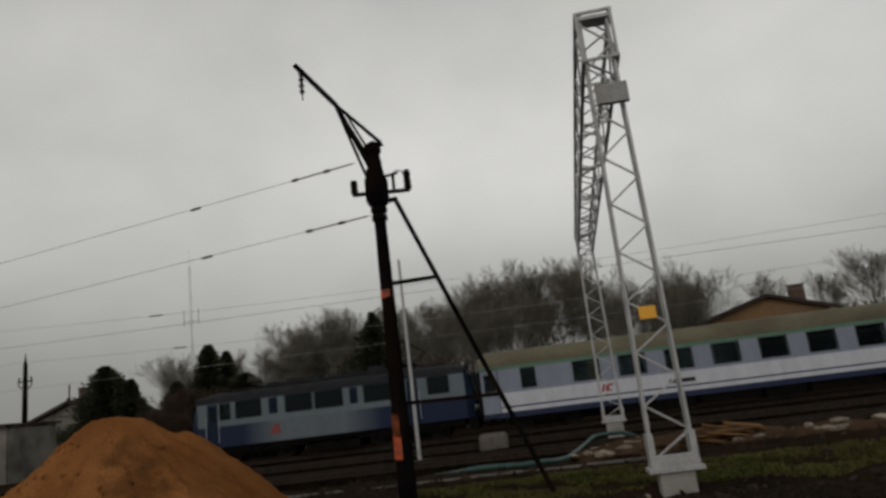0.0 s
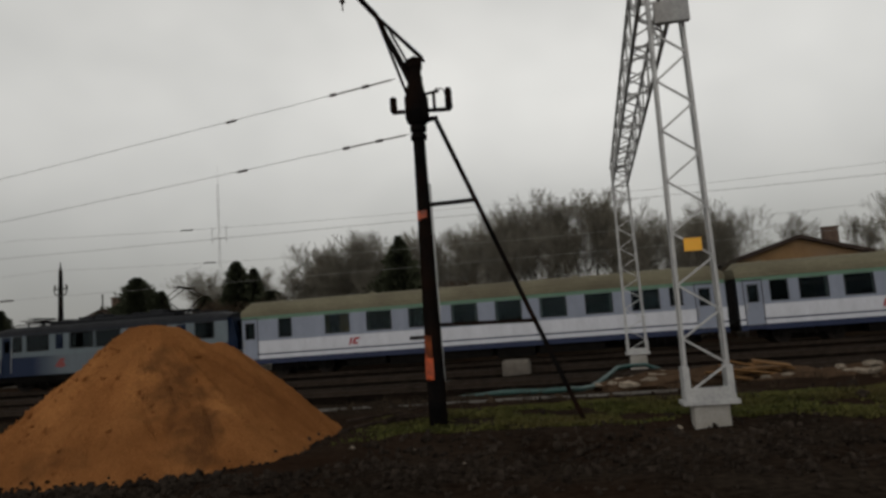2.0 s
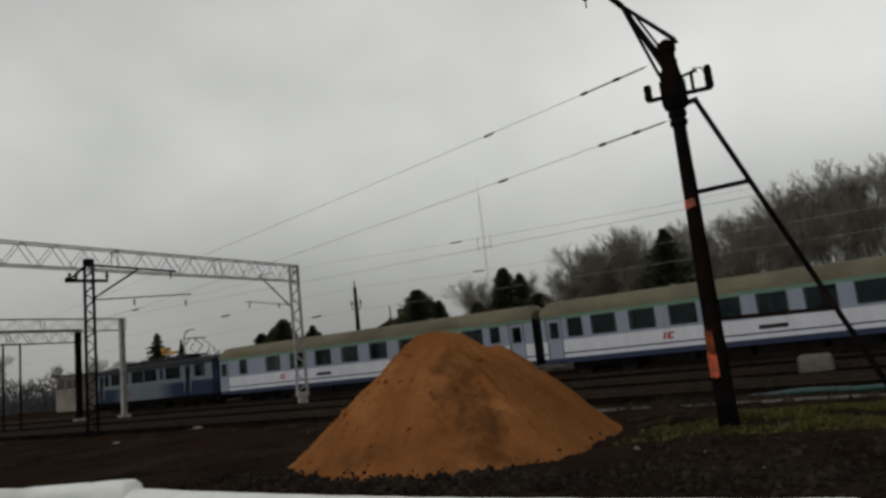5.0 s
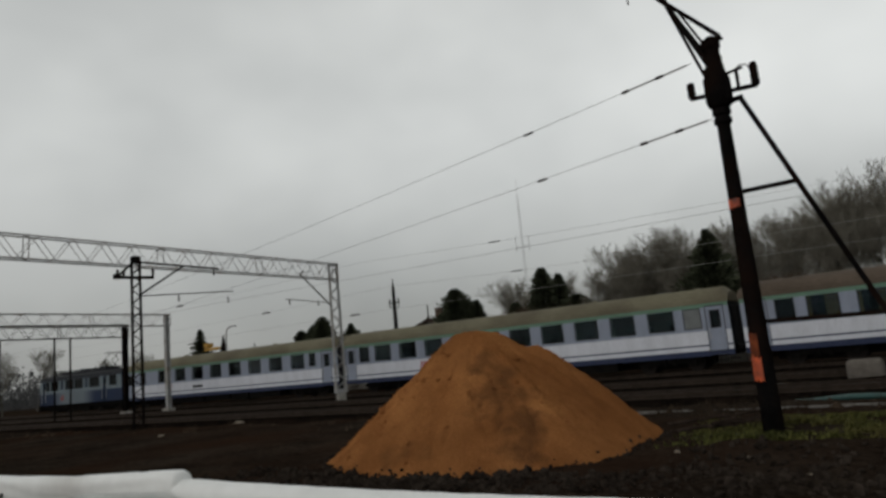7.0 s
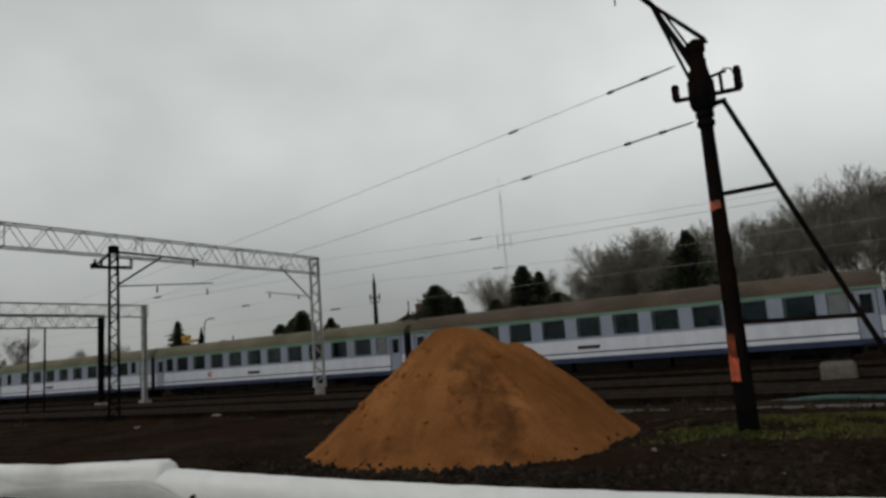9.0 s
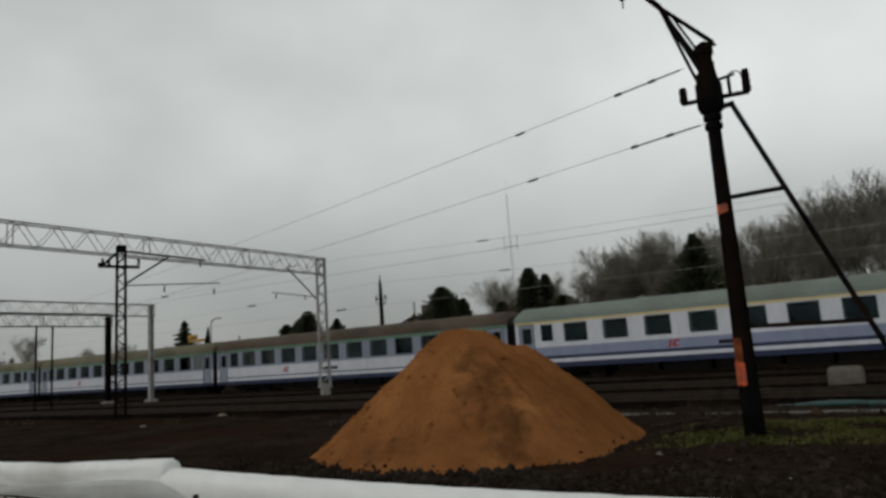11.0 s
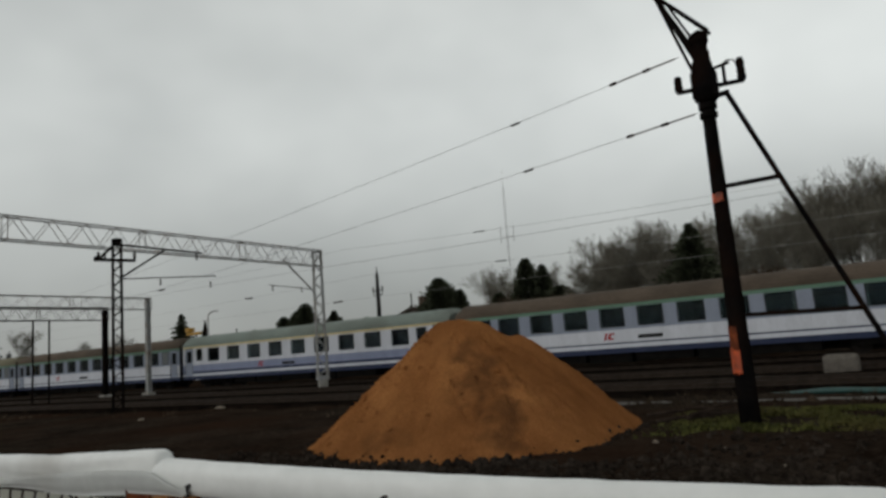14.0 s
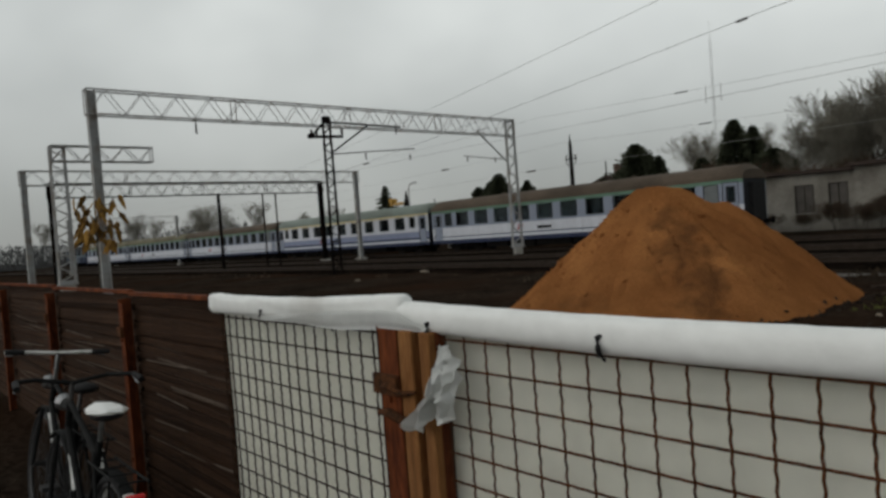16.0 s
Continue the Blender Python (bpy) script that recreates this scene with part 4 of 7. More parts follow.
def build_coach(paint, roof, label, layout="compartment", warm=(), mark=7.2, board=11.5):
    """A passenger coach: local x runs from its front coupling to its rear one."""
    e = thing("passenger_coach", (0, TRACK_Y, 0), label, "railway coach", "coaches of the train")
    sets, rnd = [], random.Random(len(label))
    xa, xb, z0, z1 = 0.28, COACH - 0.28, 0.72, 3.36
    low, high = 2.15, 3.12
    if layout == "first":
        doors = [(0.55, 1.45), (COACH - 1.45, COACH - 0.55)]
        wins = [(1.95, 2.6, low + 0.1, high)] + [(3.36 + k * 2.29, 4.66 + k * 2.29, low, high) for k in range(9)] + [(23.68, 24.4, low + 0.1, high)]
    elif layout == "open":
        doors = [(0.3, 1.2), (COACH - 1.75, COACH - 0.85)]
        wins = [(2.45, 3.17, low, high)] + [(5.15 + k * 2.34, 6.48 + k * 2.34, low, high) for k in range(8)] + [(23.42, 24.0, low + 0.1, high)]
    else:
        doors = [(0.58, 1.45), (COACH - 1.4, COACH - 0.55)]
        wins = [(1.86, 2.66, low, high)] + [(3.24 + k * 2.09, 4.55 + k * 2.09, low, high) for k in range(10)] + [(23.9, 24.72, low, high)]
    holes = wins + [(a, b, 0.95, 3.2) for a, b in doors]
    for s in (-1, 1):
        bm = bmesh.new()
        wall(bm, xa, xb, z0, z1, -HALF if s < 0 else HALF - 0.07, 0.07, holes)
        part("side_wall", bm, paint, e)
        for k, (a, b, c, d) in enumerate(wins):
            y = s * HALF
            bm = bmesh.new()
            window_rim(bm, a, b, c, d, y + (0.012 if s < 0 else 0.03), 0.035, 0.03)
            w = part("window", bm, M_RUBBER, e)
            bm = bmesh.new()
            box(bm, (a, y - s * 0.035, c), (b, y - s * 0.027, d))
            part("pane", bm, M_FROSTED if layout == "compartment" and k == len(wins) - 1 else M_PANE if 0 < k < len(wins) - 1 else M_GLASS, w)
            if s < 0 and 0 < k < len(wins) - 1:
                for side in (0, 1):
                    bm = bmesh.new()
                    cw = rnd.choice((0.06, 0.08, 0.1, 0.16)) if k not in warm else 0.62 if side else 0.2
                    n = 8
                    x0 = a - 0.05 if side == 0 else b + 0.05 - cw
                    rows = [[bm.verts.new((x0 + cw * i / n, y + 0.11 + 0.015 * (i % 2) + o, z)) for i in range(n + 1)] for o, z in ((0, c - 0.1), (0, d), (0.006, d), (0.006, c - 0.1))]
                    for j in range(4):
                        for i in range(n):
                            bm.faces.new((rows[j][i], rows[j][i + 1], rows[(j + 1) % 4][i + 1], rows[(j + 1) % 4][i]))
                    part("curtain", bm, M_OCHRE_CURTAIN if k in warm else M_CURTAIN, w)
            if 0 < k < len(wins) - 1:
                bm = bmesh.new()
                box(bm, (a, y - s * 0.02 - 0.012, d - 0.27), (b, y - s * 0.02 + 0.012, d - 0.235))
                part("transom", bm, M_RUBBER, w)
        for a, b in doors:
            bm = bmesh.new()
            y = s * (HALF - 0.05)
            wall(bm, a, b, 0.95, 3.2, y - 0.02, 0.04, [(a + 0.22, b - 0.22, 2.15, 2.95)])
            d = part("door", bm, M_DOOR, e)
            bm = bmesh.new()
            box(bm, (a + 0.22, y - 0.004, 2.15), (b - 0.22, y + 0.004, 2.95))
            part("pane", bm, M_GLASS, d)
            bm = bmesh.new()
            window_rim(bm, a + 0.22, b - 0.22, 2.15, 2.95, y - 0.01 if s < 0 else y + 0.05, 0.05, 0.03)
            part("rim", bm, M_RUBBER, d)
            bm = bmesh.new()
            window_rim(bm, a, b, 0.98, 3.2, s * HALF + (0.008 if s < 0 else 0.02), 0.03, 0.03)
            part("seal", bm, M_RUBBER, d, "dark door seal")
            bm = bmesh.new()
            rod(bm, (a + 0.1, s * HALF, 1.5), (a + 0.1, s * HALF, 2.1), 0.018, n=6)
            part("handle", bm, M_STEEL_WHITE, d, "steel grab handle")
            bm = bmesh.new()
            for z in (0.45, 0.75):
                box(bm, (a + 0.05, s * HALF - 0.15, z - 0.02), (b - 0.05, s * HALF + 0.05, z + 0.02))
            part("step", bm, M_DARK, e)
    for x, s in ((xa, 1), (xb, -1)):
        bm = bmesh.new()
        box(bm, (min(x, x + s * 0.06), -HALF + 0.07, z0), (max(x, x + s * 0.06), HALF - 0.07, z1))
        part("end_wall", bm, M_LOCO_ROOF, e)
        bm = bmesh.new()
        for k in range(3):
            x1 = x - s * 0.09 * k
            box(bm, (min(x1, x1 - s * 0.07), -0.72, 1.0), (max(x1, x1 - s * 0.07), 0.72, 3.15), 0.02)
        part("gangway", bm, M_RUBBER, e, "black rubber gangway bellows")
        buffers(e, x, -s)
    bm = bmesh.new()
    shell_roof(bm, xa - 0.04, xb + 0.04, z1, 4.2, HALF + 0.03, round_end=0.35)
    r = part("roof", bm, roof, e, smooth=False)
    for k in range(5):
        bm = bmesh.new()
        lathe(bm, (2.0 + k * 5.6, 0.35 * (-1) ** k, 4.1), [(0, 0.2), (0.1, 0.22), (0.16, 0.12), (0.18, 0.02)], 10)
        part("vent", bm, roof, e)
    bm = bmesh.new()
    box(bm, (xa + 0.1, -1.3, 0.78), (xb - 0.1, 1.3, 0.95))
    part("floor", bm, M_DARK, e)
    bm = bmesh.new()
    box(bm, (xa + 0.1, 0.42, 0.98), (xb - 0.1, 0.46, 3.3))
    for k in range(10):
        x = 2.9 + k * 2.3
        box(bm, (x - 0.02, -1.33, 0.98), (x + 0.02, 0.42, 3.3))
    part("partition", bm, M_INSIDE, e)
    bm = bmesh.new()
    for k in range(9):
        for o in (0.35, 1.75):
            x = 2.9 + k * 2.3 + o
            box(bm, (x - 0.08, -1.3, 1.25), (x + 0.08, 0.38, 2.45), 0.03)
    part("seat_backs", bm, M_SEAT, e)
    for k, (x, w, h) in enumerate(((6.2, 2.2, 0.5), (8.6, 2.4, 0.58), (11.2, 3.0, 0.5), (14.4, 2.0, 0.6), (16.6, 3.4, 0.52))):
        bm = bmesh.new()
        box(bm, (x, -1.25, 0.78 - h), (x + w, 1.25 - 0.4 * (k % 2), 0.8), 0.03)
        part("equipment_box", bm, M_DARK, e)
    bm = bmesh.new()
    box(bm, (xa + 1.2, -0.35, 0.28), (xb - 1.2, 0.35, 0.8), 0.03)
    part("centre_sill", bm, M_DARK, e)
    for x in (3.6, COACH - 3.6):
        bogie(e, x, 2.5, 0.46, sets)
    # a red arrow-like mark, a destination plate and a small white notice
    # the mark: a slanted red bar and a slanted red block
    for lean in ([(0, 0), (0.16, 0), (0.3, 0.44), (0.14, 0.44)], [(0.25, 0.06), (0.34, 0), (0.62, 0), (0.66, 0.13), (0.47, 0.13), (0.5, 0.31), (0.72, 0.31), (0.76, 0.44), (0.44, 0.44), (0.36, 0.38)]):
        bm = bmesh.new()
        plate(bm, [bm.verts.new((mark + 0.85 * x, -HALF - 0.006, 1.44 + 0.85 * z)) for x, z in lean])
        part("mark", bm, M_RED, e, "plain red slanted marking")
    bm = bmesh.new()
    box(bm, (board, -HALF - 0.012, 1.44), (board + 1.3, -HALF + 0.01, 1.64), 0.003)
    part("plate", bm, M_RUBBER, e, "dark route plate")
    return e, sets


def build_loco():
    """Electric locomotive; local x = 0 is its rear coupling, it runs towards -x."""
    e = thing("locomotive", (0, TRACK_Y, 0), "silver-grey and blue electric locomotive with dark windows", "locomotive")
    sets = []
    xa, xb, z0, z1 = -15.3, -0.55, 0.95, 3.45
    wins = [(-14.0, -13.45, 2.4, 3.22), (-13.1, -11.7, 2.4, 3.25), (-10.3, -8.85, 2.4, 3.25), (-8.65, -7.15, 2.4, 3.25), (-5.95, -4.25, 2.4, 3.25), (-2.5, -1.4, 2.4, 3.25)]
    grilles = [(-11.25, -10.75, 2.4, 3.25), (-6.75, -6.3, 2.4, 3.25)]
    doors = [(-14.75, -14.15, 1.0, 3.25), (-3.65, -3.05, 1.0, 3.25)]
    for s in (-1, 1):
        bm = bmesh.new()
        wall(bm, xa, xb, z0, z1, -HALF if s < 0 else HALF - 0.08, 0.08, wins + grilles + doors)
        part("side_wall", bm, M_LOCO, e)
        for a, b, c, d in wins:
            y = s * HALF
            bm = bmesh.new()
            window_rim(bm, a, b, c, d, y + (0.012 if s < 0 else 0.03), 0.04, 0.03)
            w = part("window", bm, M_RUBBER, e)
            bm = bmesh.new()
            box(bm, (a, y - s * 0.05, c), (b, y - s * 0.042, d))
            part("pane", bm, M_GLASS, w)
        for a, b, c, d in grilles:
            bm = bmesh.new()
            for k in range(9):
                z = c + (d - c) * (k + 0.5) / 9
                bar(bm, (a, s * (HALF - 0.03), z), (b, s * (HALF - 0.03), z), 0.03, 0.06)
            part("grille", bm, M_LOCO_END, e)
        for a, b, c, d in doors:
            bm = bmesh.new()
            wall(bm, a, b, c, d, s * (HALF - 0.06) - 0.02, 0.04, [(a + 0.12, b - 0.12, 2.35, 3.05)])
            dd = part("door", bm, M_LOCO_END, e)
            bm = bmesh.new()
            box(bm, (a + 0.12, s * (HALF - 0.06) - 0.004, 2.35), (b - 0.12, s * (HALF - 0.06) + 0.004, 3.05))
            part("pane", bm, M_GLASS, dd)
            for x in (a - 0.06, b + 0.06):
                bm = bmesh.new()
                rod(bm, (x, s * (HALF + 0.05), 1.2), (x, s * (HALF + 0.05), 2.6), 0.018, n=6)
                part("grab_rail", bm, M_STEEL_WHITE, e)
    # raked cab ends with two windscreens
    for x, s in ((xa, -1), (xb, 1)):
        bm = bmesh.new()
        low, mid, top = 0.38, 0.42, 0.12
        rows = [[(x, -HALF, z0), (x + s * low, -HALF * 0.8, z0), (x + s * low, HALF * 0.8, z0), (x, HALF, z0)],
                [(x, -HALF, 2.15), (x + s * mid, -HALF * 0.8, 2.15), (x + s * mid, HALF * 0.8, 2.15), (x, HALF, 2.15)],
                [(x, -HALF, z1), (x + s * top, -HALF * 0.8, z1), (x + s * top, HALF * 0.8, z1), (x, HALF, z1)]]
        vs = [[bm.verts.new(p) for p in r] for r in rows]
        for a, b in zip(vs, vs[1:]):
            for k in range(3):
                bm.faces.new((a[k], a[k + 1], b[k + 1], b[k]))
        bm.faces.new(vs[0])
        bm.faces.new(vs[2][::-1])
        part("cab_end", bm, M_LOCO_END, e, "deep blue cab end")
        for y in (-0.55, 0.55):
            bm = bmesh.new()
            p0, p1 = Vector((x + s * (mid - 0.03), y, 2.35)), Vector((x + s * (top + 0.08), y, 3.2))
            bar(bm, p0, p1, 0.9, 0.03)
            part("windscreen", bm, M_GLASS, e)
        for y in (-0.85, 0.85):
            bm = bmesh.new()
            lathe(bm, (x + s * low, y, 1.45), [(0, 0.16), (s * 0.08, 0.16), (s * 0.1, 0.12)], 12, "x")
            part("headlight", bm, M_STEEL_WHITE, e, "unlit round headlight")
        bm = bmesh.new()
        box(bm, (min(x, x + s * 0.5), -1.3, 0.35), (max(x, x + s * 0.5), 1.3, 0.95), 0.04)
        part("buffer_beam", bm, M_DARK, e)
        buffers(e, x + s * 0.1, s)
    bm = bmesh.new()
    shell_roof(bm, xa - 0.1, xb + 0.1, z1, 3.86, HALF, round_end=0.9)
    part("roof", bm, M_LOCO_ROOF, e)
    bm = bmesh.new()
    box(bm, (-12.2, -0.7, 3.7), (-4.2, 0.7, 4.02), 0.08)
    part("roof_hatch", bm, M_LOCO_ROOF, e)
    for s in (-1, 1):
        bm = bmesh.new()
        rod(bm, (-14.2, s * 0.95, 3.95), (-1.6, s * 0.95, 3.95), 0.035, n=6)
        for k in range(9):
            rod(bm, (-14 + k * 1.5, s * 0.95, 3.7), (-14 + k * 1.5, s * 0.95, 3.95), 0.02, n=5)
        part("roof_rail", bm, M_LOCO_ROOF, e)
    for k in range(7):
        bm = bmesh.new()
        x = -11.6 + k * 1.15
        box(bm, (x, -0.5, 4.0), (x + 0.55 + 0.3 * (k % 2), 0.5, 4.12 + 0.07 * (k % 3)), 0.03)
        part("roof_gear", bm, M_LOCO_ROOF, e)
    for x, up in ((-13.2, False), (-3.9, True)):
        bm = bmesh.new()
        for y in (-0.55, 0.55):
            insulator(bm, (x - 0.5, y, 3.8), 0.28, 0.08, 3)
            insulator(bm, (x + 0.5, y, 3.8), 0.28, 0.08, 3)
        box(bm, (x - 0.7, -0.65, 4.08), (x + 0.7, 0.65, 4.15), 0.02)
        p = part("pantograph", bm, M_STEEL_DARK, e)
        bm = bmesh.new()
        if up:
            for y in (-0.5, 0.5):
                for s in (-1, 1):
                    rod(bm, (x + s * 0.6, y, 4.15), (x + s * 1.25, y * 0.8, 4.75), 0.03, n=6)
                    rod(bm, (x + s * 1.25, y * 0.8, 4.75), (x + s * 0.12, y * 0.7, 5.45), 0.026, n=6)
            rod(bm, (x - 0.12, -0.95, 5.45), (x - 0.12, 0.95, 5.45), 0.035, n=6)
            rod(bm, (x + 0.12, -0.95, 5.45), (x + 0.12, 0.95, 5.45), 0.035, n=6)
        else:
            for y in (-0.5, 0.5):
                rod(bm, (x - 1.1, y, 4.22), (x + 1.1, y * 0.8, 4.26), 0.025, n=6)
            for s in (-1, 1):
                rod(bm, (x + s * 0.15, -0.95, 4.3), (x + s * 0.15, 0.95, 4.3), 0.03, n=6)
        part("collector", bm, M_STEEL_DARK, p)
    bm = bmesh.new()
    box(bm, (xa + 0.2, -1.25, 0.6), (xb - 0.2, 1.25, 0.95))
    part("underframe", bm, M_DARK, e)
    bm = bmesh.new()
    box(bm, (-9.4, -1.25, 0.18), (-6.4, 1.25, 0.75), 0.04)
    part("battery_box", bm, M_DARK, e)
    bm = bmesh.new()
    box(bm, (xa + 0.3, -0.9, 1.0), (xb - 0.3, 0.9, 2.6), 0.1)
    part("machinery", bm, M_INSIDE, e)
    for x in (-12.2, -3.7):
        bogie(e, x, 3.05, 0.62, sets)
    bm = bmesh.new()
    v = [bm.verts.new((-11.3 + x, -HALF - 0.006, 1.3 + z)) for x, z in ((0, 0.1), (0.35, 0.55), (0.65, 0.55), (0.58, 0.3), (0.72, 0.1), (0.42, 0.0))]
    plate(bm, v)
    part("mark", bm, M_RED_DIM, e, "faded red slanted marking")
    return e, sets


loco, loco_sets = build_loco()
coach_a, sets_a = build_coach(M_COACH, M_ROOF, "white and blue-grey open passenger coach with green gutter stripe", "open", (0, 1), 6.4, 9.8)
coach_b, sets_b = build_coach(M_COACH, M_ROOF, "white and blue-grey compartment coach with khaki roof", mark=6.9)
coach_c, sets_c = build_coach(M_COACH, M_ROOF_BROWN, "white and blue-grey compartment coach, ochre curtains, brown roof", warm=(1, 2), mark=7.5)
coach_d, sets_d = build_coach(M_COACH_FIRST, M_ROOF_GREEN, "white first-class passenger coach with yellow stripe and green roof", "first", mark=9.0)
coach_e, sets_e = build_coach(M_COACH, M_ROOF_BROWN, "last passenger coach, brown roof and green gutter stripe", mark=9.6)
TRAIN = [(loco, 0.0, loco_sets), (coach_a, 0.0, sets_a), (coach_b, COACH, sets_b), (coach_c, 2 * COACH, sets_c),
         (coach_d, 3 * COACH, sets_d), (coach_e, 4 * COACH, sets_e)]


def train_x(t):
    """Where the first coupling is at t seconds; the train gathers speed."""
    return -2.95 - 6.95 * t - 0.205 * t * t + 0.0043 * t ** 3 + 0.42 * math.exp(-(((t - 12.2) / 1.6) ** 2))


# ---- fence ----
FENCE_Y = 1.36
M_SHEET = mat("white_sheet", (0.80, 0.79, 0.725), (0.88, 0.87, 0.80), 0.55, 0, 1.5, 0.12, stain=(0.55, 0.53, 0.48), stain_amount=0.12)
M_TARP = mat("white_tarpaulin", (0.69, 0.70, 0.685), (0.79, 0.80, 0.785), 0.42, 0, 2.0, 0.15, stain=(0.45, 0.43, 0.40), stain_amount=0.1)
M_RUST = mat("rusty_wire", (0.014, 0.010, 0.007), (0.13, 0.05, 0.019), 0.9, 0.1, 7.0, 0.3)
M_RUST_DARK = mat("blackened_wire", (0.012, 0.009, 0.007), (0.05, 0.028, 0.017), 0.9, 0.1, 9.0, 0.3)
M_RUST_POST = mat("rusty_post", (0.06, 0.016, 0.007), (0.20, 0.056, 0.018), 0.85, 0.1, 6.0, 0.35, stain=(0.05, 0.018, 0.01), stretch=(1, 1, 0.25))
M_PALE_STREAK = mat("pale_dry_reed", (0.06, 0.045, 0.034), (0.14, 0.108, 0.086), 0.85, 0, 3.0, 0.3, stretch=(0.5, 1, 9))
# the pale stain puts reflective streaks into the slat colour as well
M_MAT = mat("brown_reed_mat", (0.012, 0.0064, 0.004), (0.050, 0.026, 0.0145), 0.9, 0, 2.2, 0.5, stain=(0.10, 0.076, 0.06), stain_amount=0.16, stretch=(0.45, 1, 9), per_piece=0.25)
TOP = 1.48
M_BATTEN = mat("brown_timber", (0.15, 0.062, 0.02), (0.33, 0.16, 0.06), 0.8, 0, 5.0, 0.3, stretch=(4, 4, 0.4), stain=(0.07, 0.028, 0.012))


def let_light_through(m, share):
    """Thin sheeting: part of the light from behind comes through."""
    n, l = m.node_tree.nodes, m.node_tree.links
    b, o = n["Principled BSDF"], n["Material Output"]
    tr, mx = n.new("ShaderNodeBsdfTranslucent"), n.new("ShaderNodeMixShader")
    l.new(b.inputs["Base Color"].links[0].from_socket, tr.inputs["Color"])
    mx.inputs["Fac"].default_value = share
    l.new(b.outputs["BSDF"], mx.inputs[1])
    l.new(tr.outputs["BSDF"], mx.inputs[2])
    l.new(mx.outputs["Shader"], o.inputs["Surface"])


let_light_through(M_SHEET, 0.56)


def wavy(length, axis, amp=0.0013, pitch=0.045, r=0.0039):
    bm = bmesh.new()
    n = int(length / pitch * 4)
    pts = []
    for k in range(n + 1):
        d, o = length * k / n, amp * math.sin(k * math.pi / 2)
        pts.append((d, o, 0) if axis == "x" else (o * 0.9, o, -d))
    sweep(bm, pts, r, 5)
    return bm


def fence_panel(x0, x1, label, top=TOP - 0.06):
    e = thing("mesh_fence", (x0, FENCE_Y, 0), label, "fence", "mesh fences")
    bm = bmesh.new()
    n = int((x1 - x0) / 0.15)
    cols = [[bm.verts.new(((x1 - x0) * i / n, 0.02 + 0.012 * noise.noise(Vector((x0 + i * 0.3, k * 0.5, 4))), z)) for k, z in enumerate((0.03, 0.4, 0.8, 1.1, top))] for i in range(n + 1)]
    for a, b in zip(cols, cols[1:]):
        for k in range(4):
            bm.faces.new((a[k], b[k], b[k + 1], a[k + 1]))
    bmesh.ops.solidify(bm, geom=bm.faces[:], thickness=0.004)
    part("sheet", bm, M_SHEET, e, "white plastic sheet behind the mesh", smooth=True)
    first = None
    rust = M_RUST_DARK if x0 < -3 else M_RUST
    gap = 0.0812 if x0 < -3 else 0.0925
    count = int((x1 - x0 - 0.03) / gap)
    for k in range(count + 1):
        if first is None:
            first = part("vertical_wire", wavy(top - 0.02, "z"), rust, e, loc=(0.02, -0.012, top))
        else:
            again(first, e, (0.0275 + k * gap, -0.012, top), (0, radians(random.Random(k).uniform(-0.25, 0.25)), 0))
    first = None
    for k in range(15):
        z = top - 0.055 - k * (0.0925 if x0 < -3 else 0.09)
        if first is None:
            first = part("horizontal_wire", wavy(x1 - x0, "x"), rust, e, loc=(0, -0.018, z))
        else:
            again(first, e, (0, -0.018, z))
    return e


fence_panel(-3.62, -2.24, "rusty wire-mesh fence panel backed with white plastic sheet")
fence_panel(-1.93, -0.35, "rusty wire-mesh fence panel backed with white plastic sheet")


def fence_post(x, w, label, double=False):
    e = thing("fence_post", (x, FENCE_Y - 0.01, 0), label, "fence post", "fence posts")
    for k in range(2 if double else 1):
        bm = bmesh.new()
        o = k * w * 0.9
        box(bm, (o - w / 2, -0.05 - 0.01 * k, -0.3), (o + w / 2, -0.042 - 0.01 * k, TOP - 0.09))
        box(bm, (o - w / 2, -0.05, -0.3), (o - w / 2 + 0.008, 0.03, TOP - 0.06))
        for j in range(3):
            rod(bm, (o, -0.046, 0.35 + j * 0.4), (o, -0.062, 0.35 + j * 0.4), 0.011, n=6)
        part("angle_iron", bm, M_RUST_POST, e)
    bm = bmesh.new()
    box(bm, (-w * 0.6, -0.075, 1.17), (w * (1.5 if double else 0.6), -0.055, 1.24), 0.004)
    part("clamp", bm, M_RUST, e)
    return e


pair = fence_post(-2.145, 0.11, "rusty angle-iron fence post with a timber batten beside it")
bm = bmesh.new()
box(bm, (0.068, -0.055, -0.3), (0.138, -0.01, TOP - 0.09), 0.006)
part("timber_batten", bm, M_BATTEN, pair, "brown timber batten")
bm = bmesh.new()
box(bm, (0.183, -0.06, -0.3), (0.232, -0.012, TOP - 0.09), 0.006)
part("timber_batten", bm, M_BATTEN, pair, "brown timber batten")
bm = bmesh.new()
box(bm, (0.138, -0.022, -0.3), (0.183, -0.012, TOP - 0.06))
box(bm, (0.232, -0.03, -0.3), (0.24, 0.0, TOP - 0.09))
part("angle_iron", bm, M_RUST_POST, pair)
for z, w in ((1.10, 0.05), (1.19, 0.035)):
    bm = bmesh.new()
    sweep(bm, [(-0.06, -0.06, z), (0.02, -0.075, z + 0.012), (0.09, -0.07, z - 0.008), (0.15, -0.06, z + 0.004)], w * 0.3, 7, radii=[w * 0.2, w * 0.34, w * 0.3, w * 0.16])
    part("lashing", bm, M_RUST, pair, "rusty twisted lashing")
for x in (-5.1, -7.3, -9.7, -12.2):
    fence_post(x, 0.075, "single rusty angle-iron fence post")


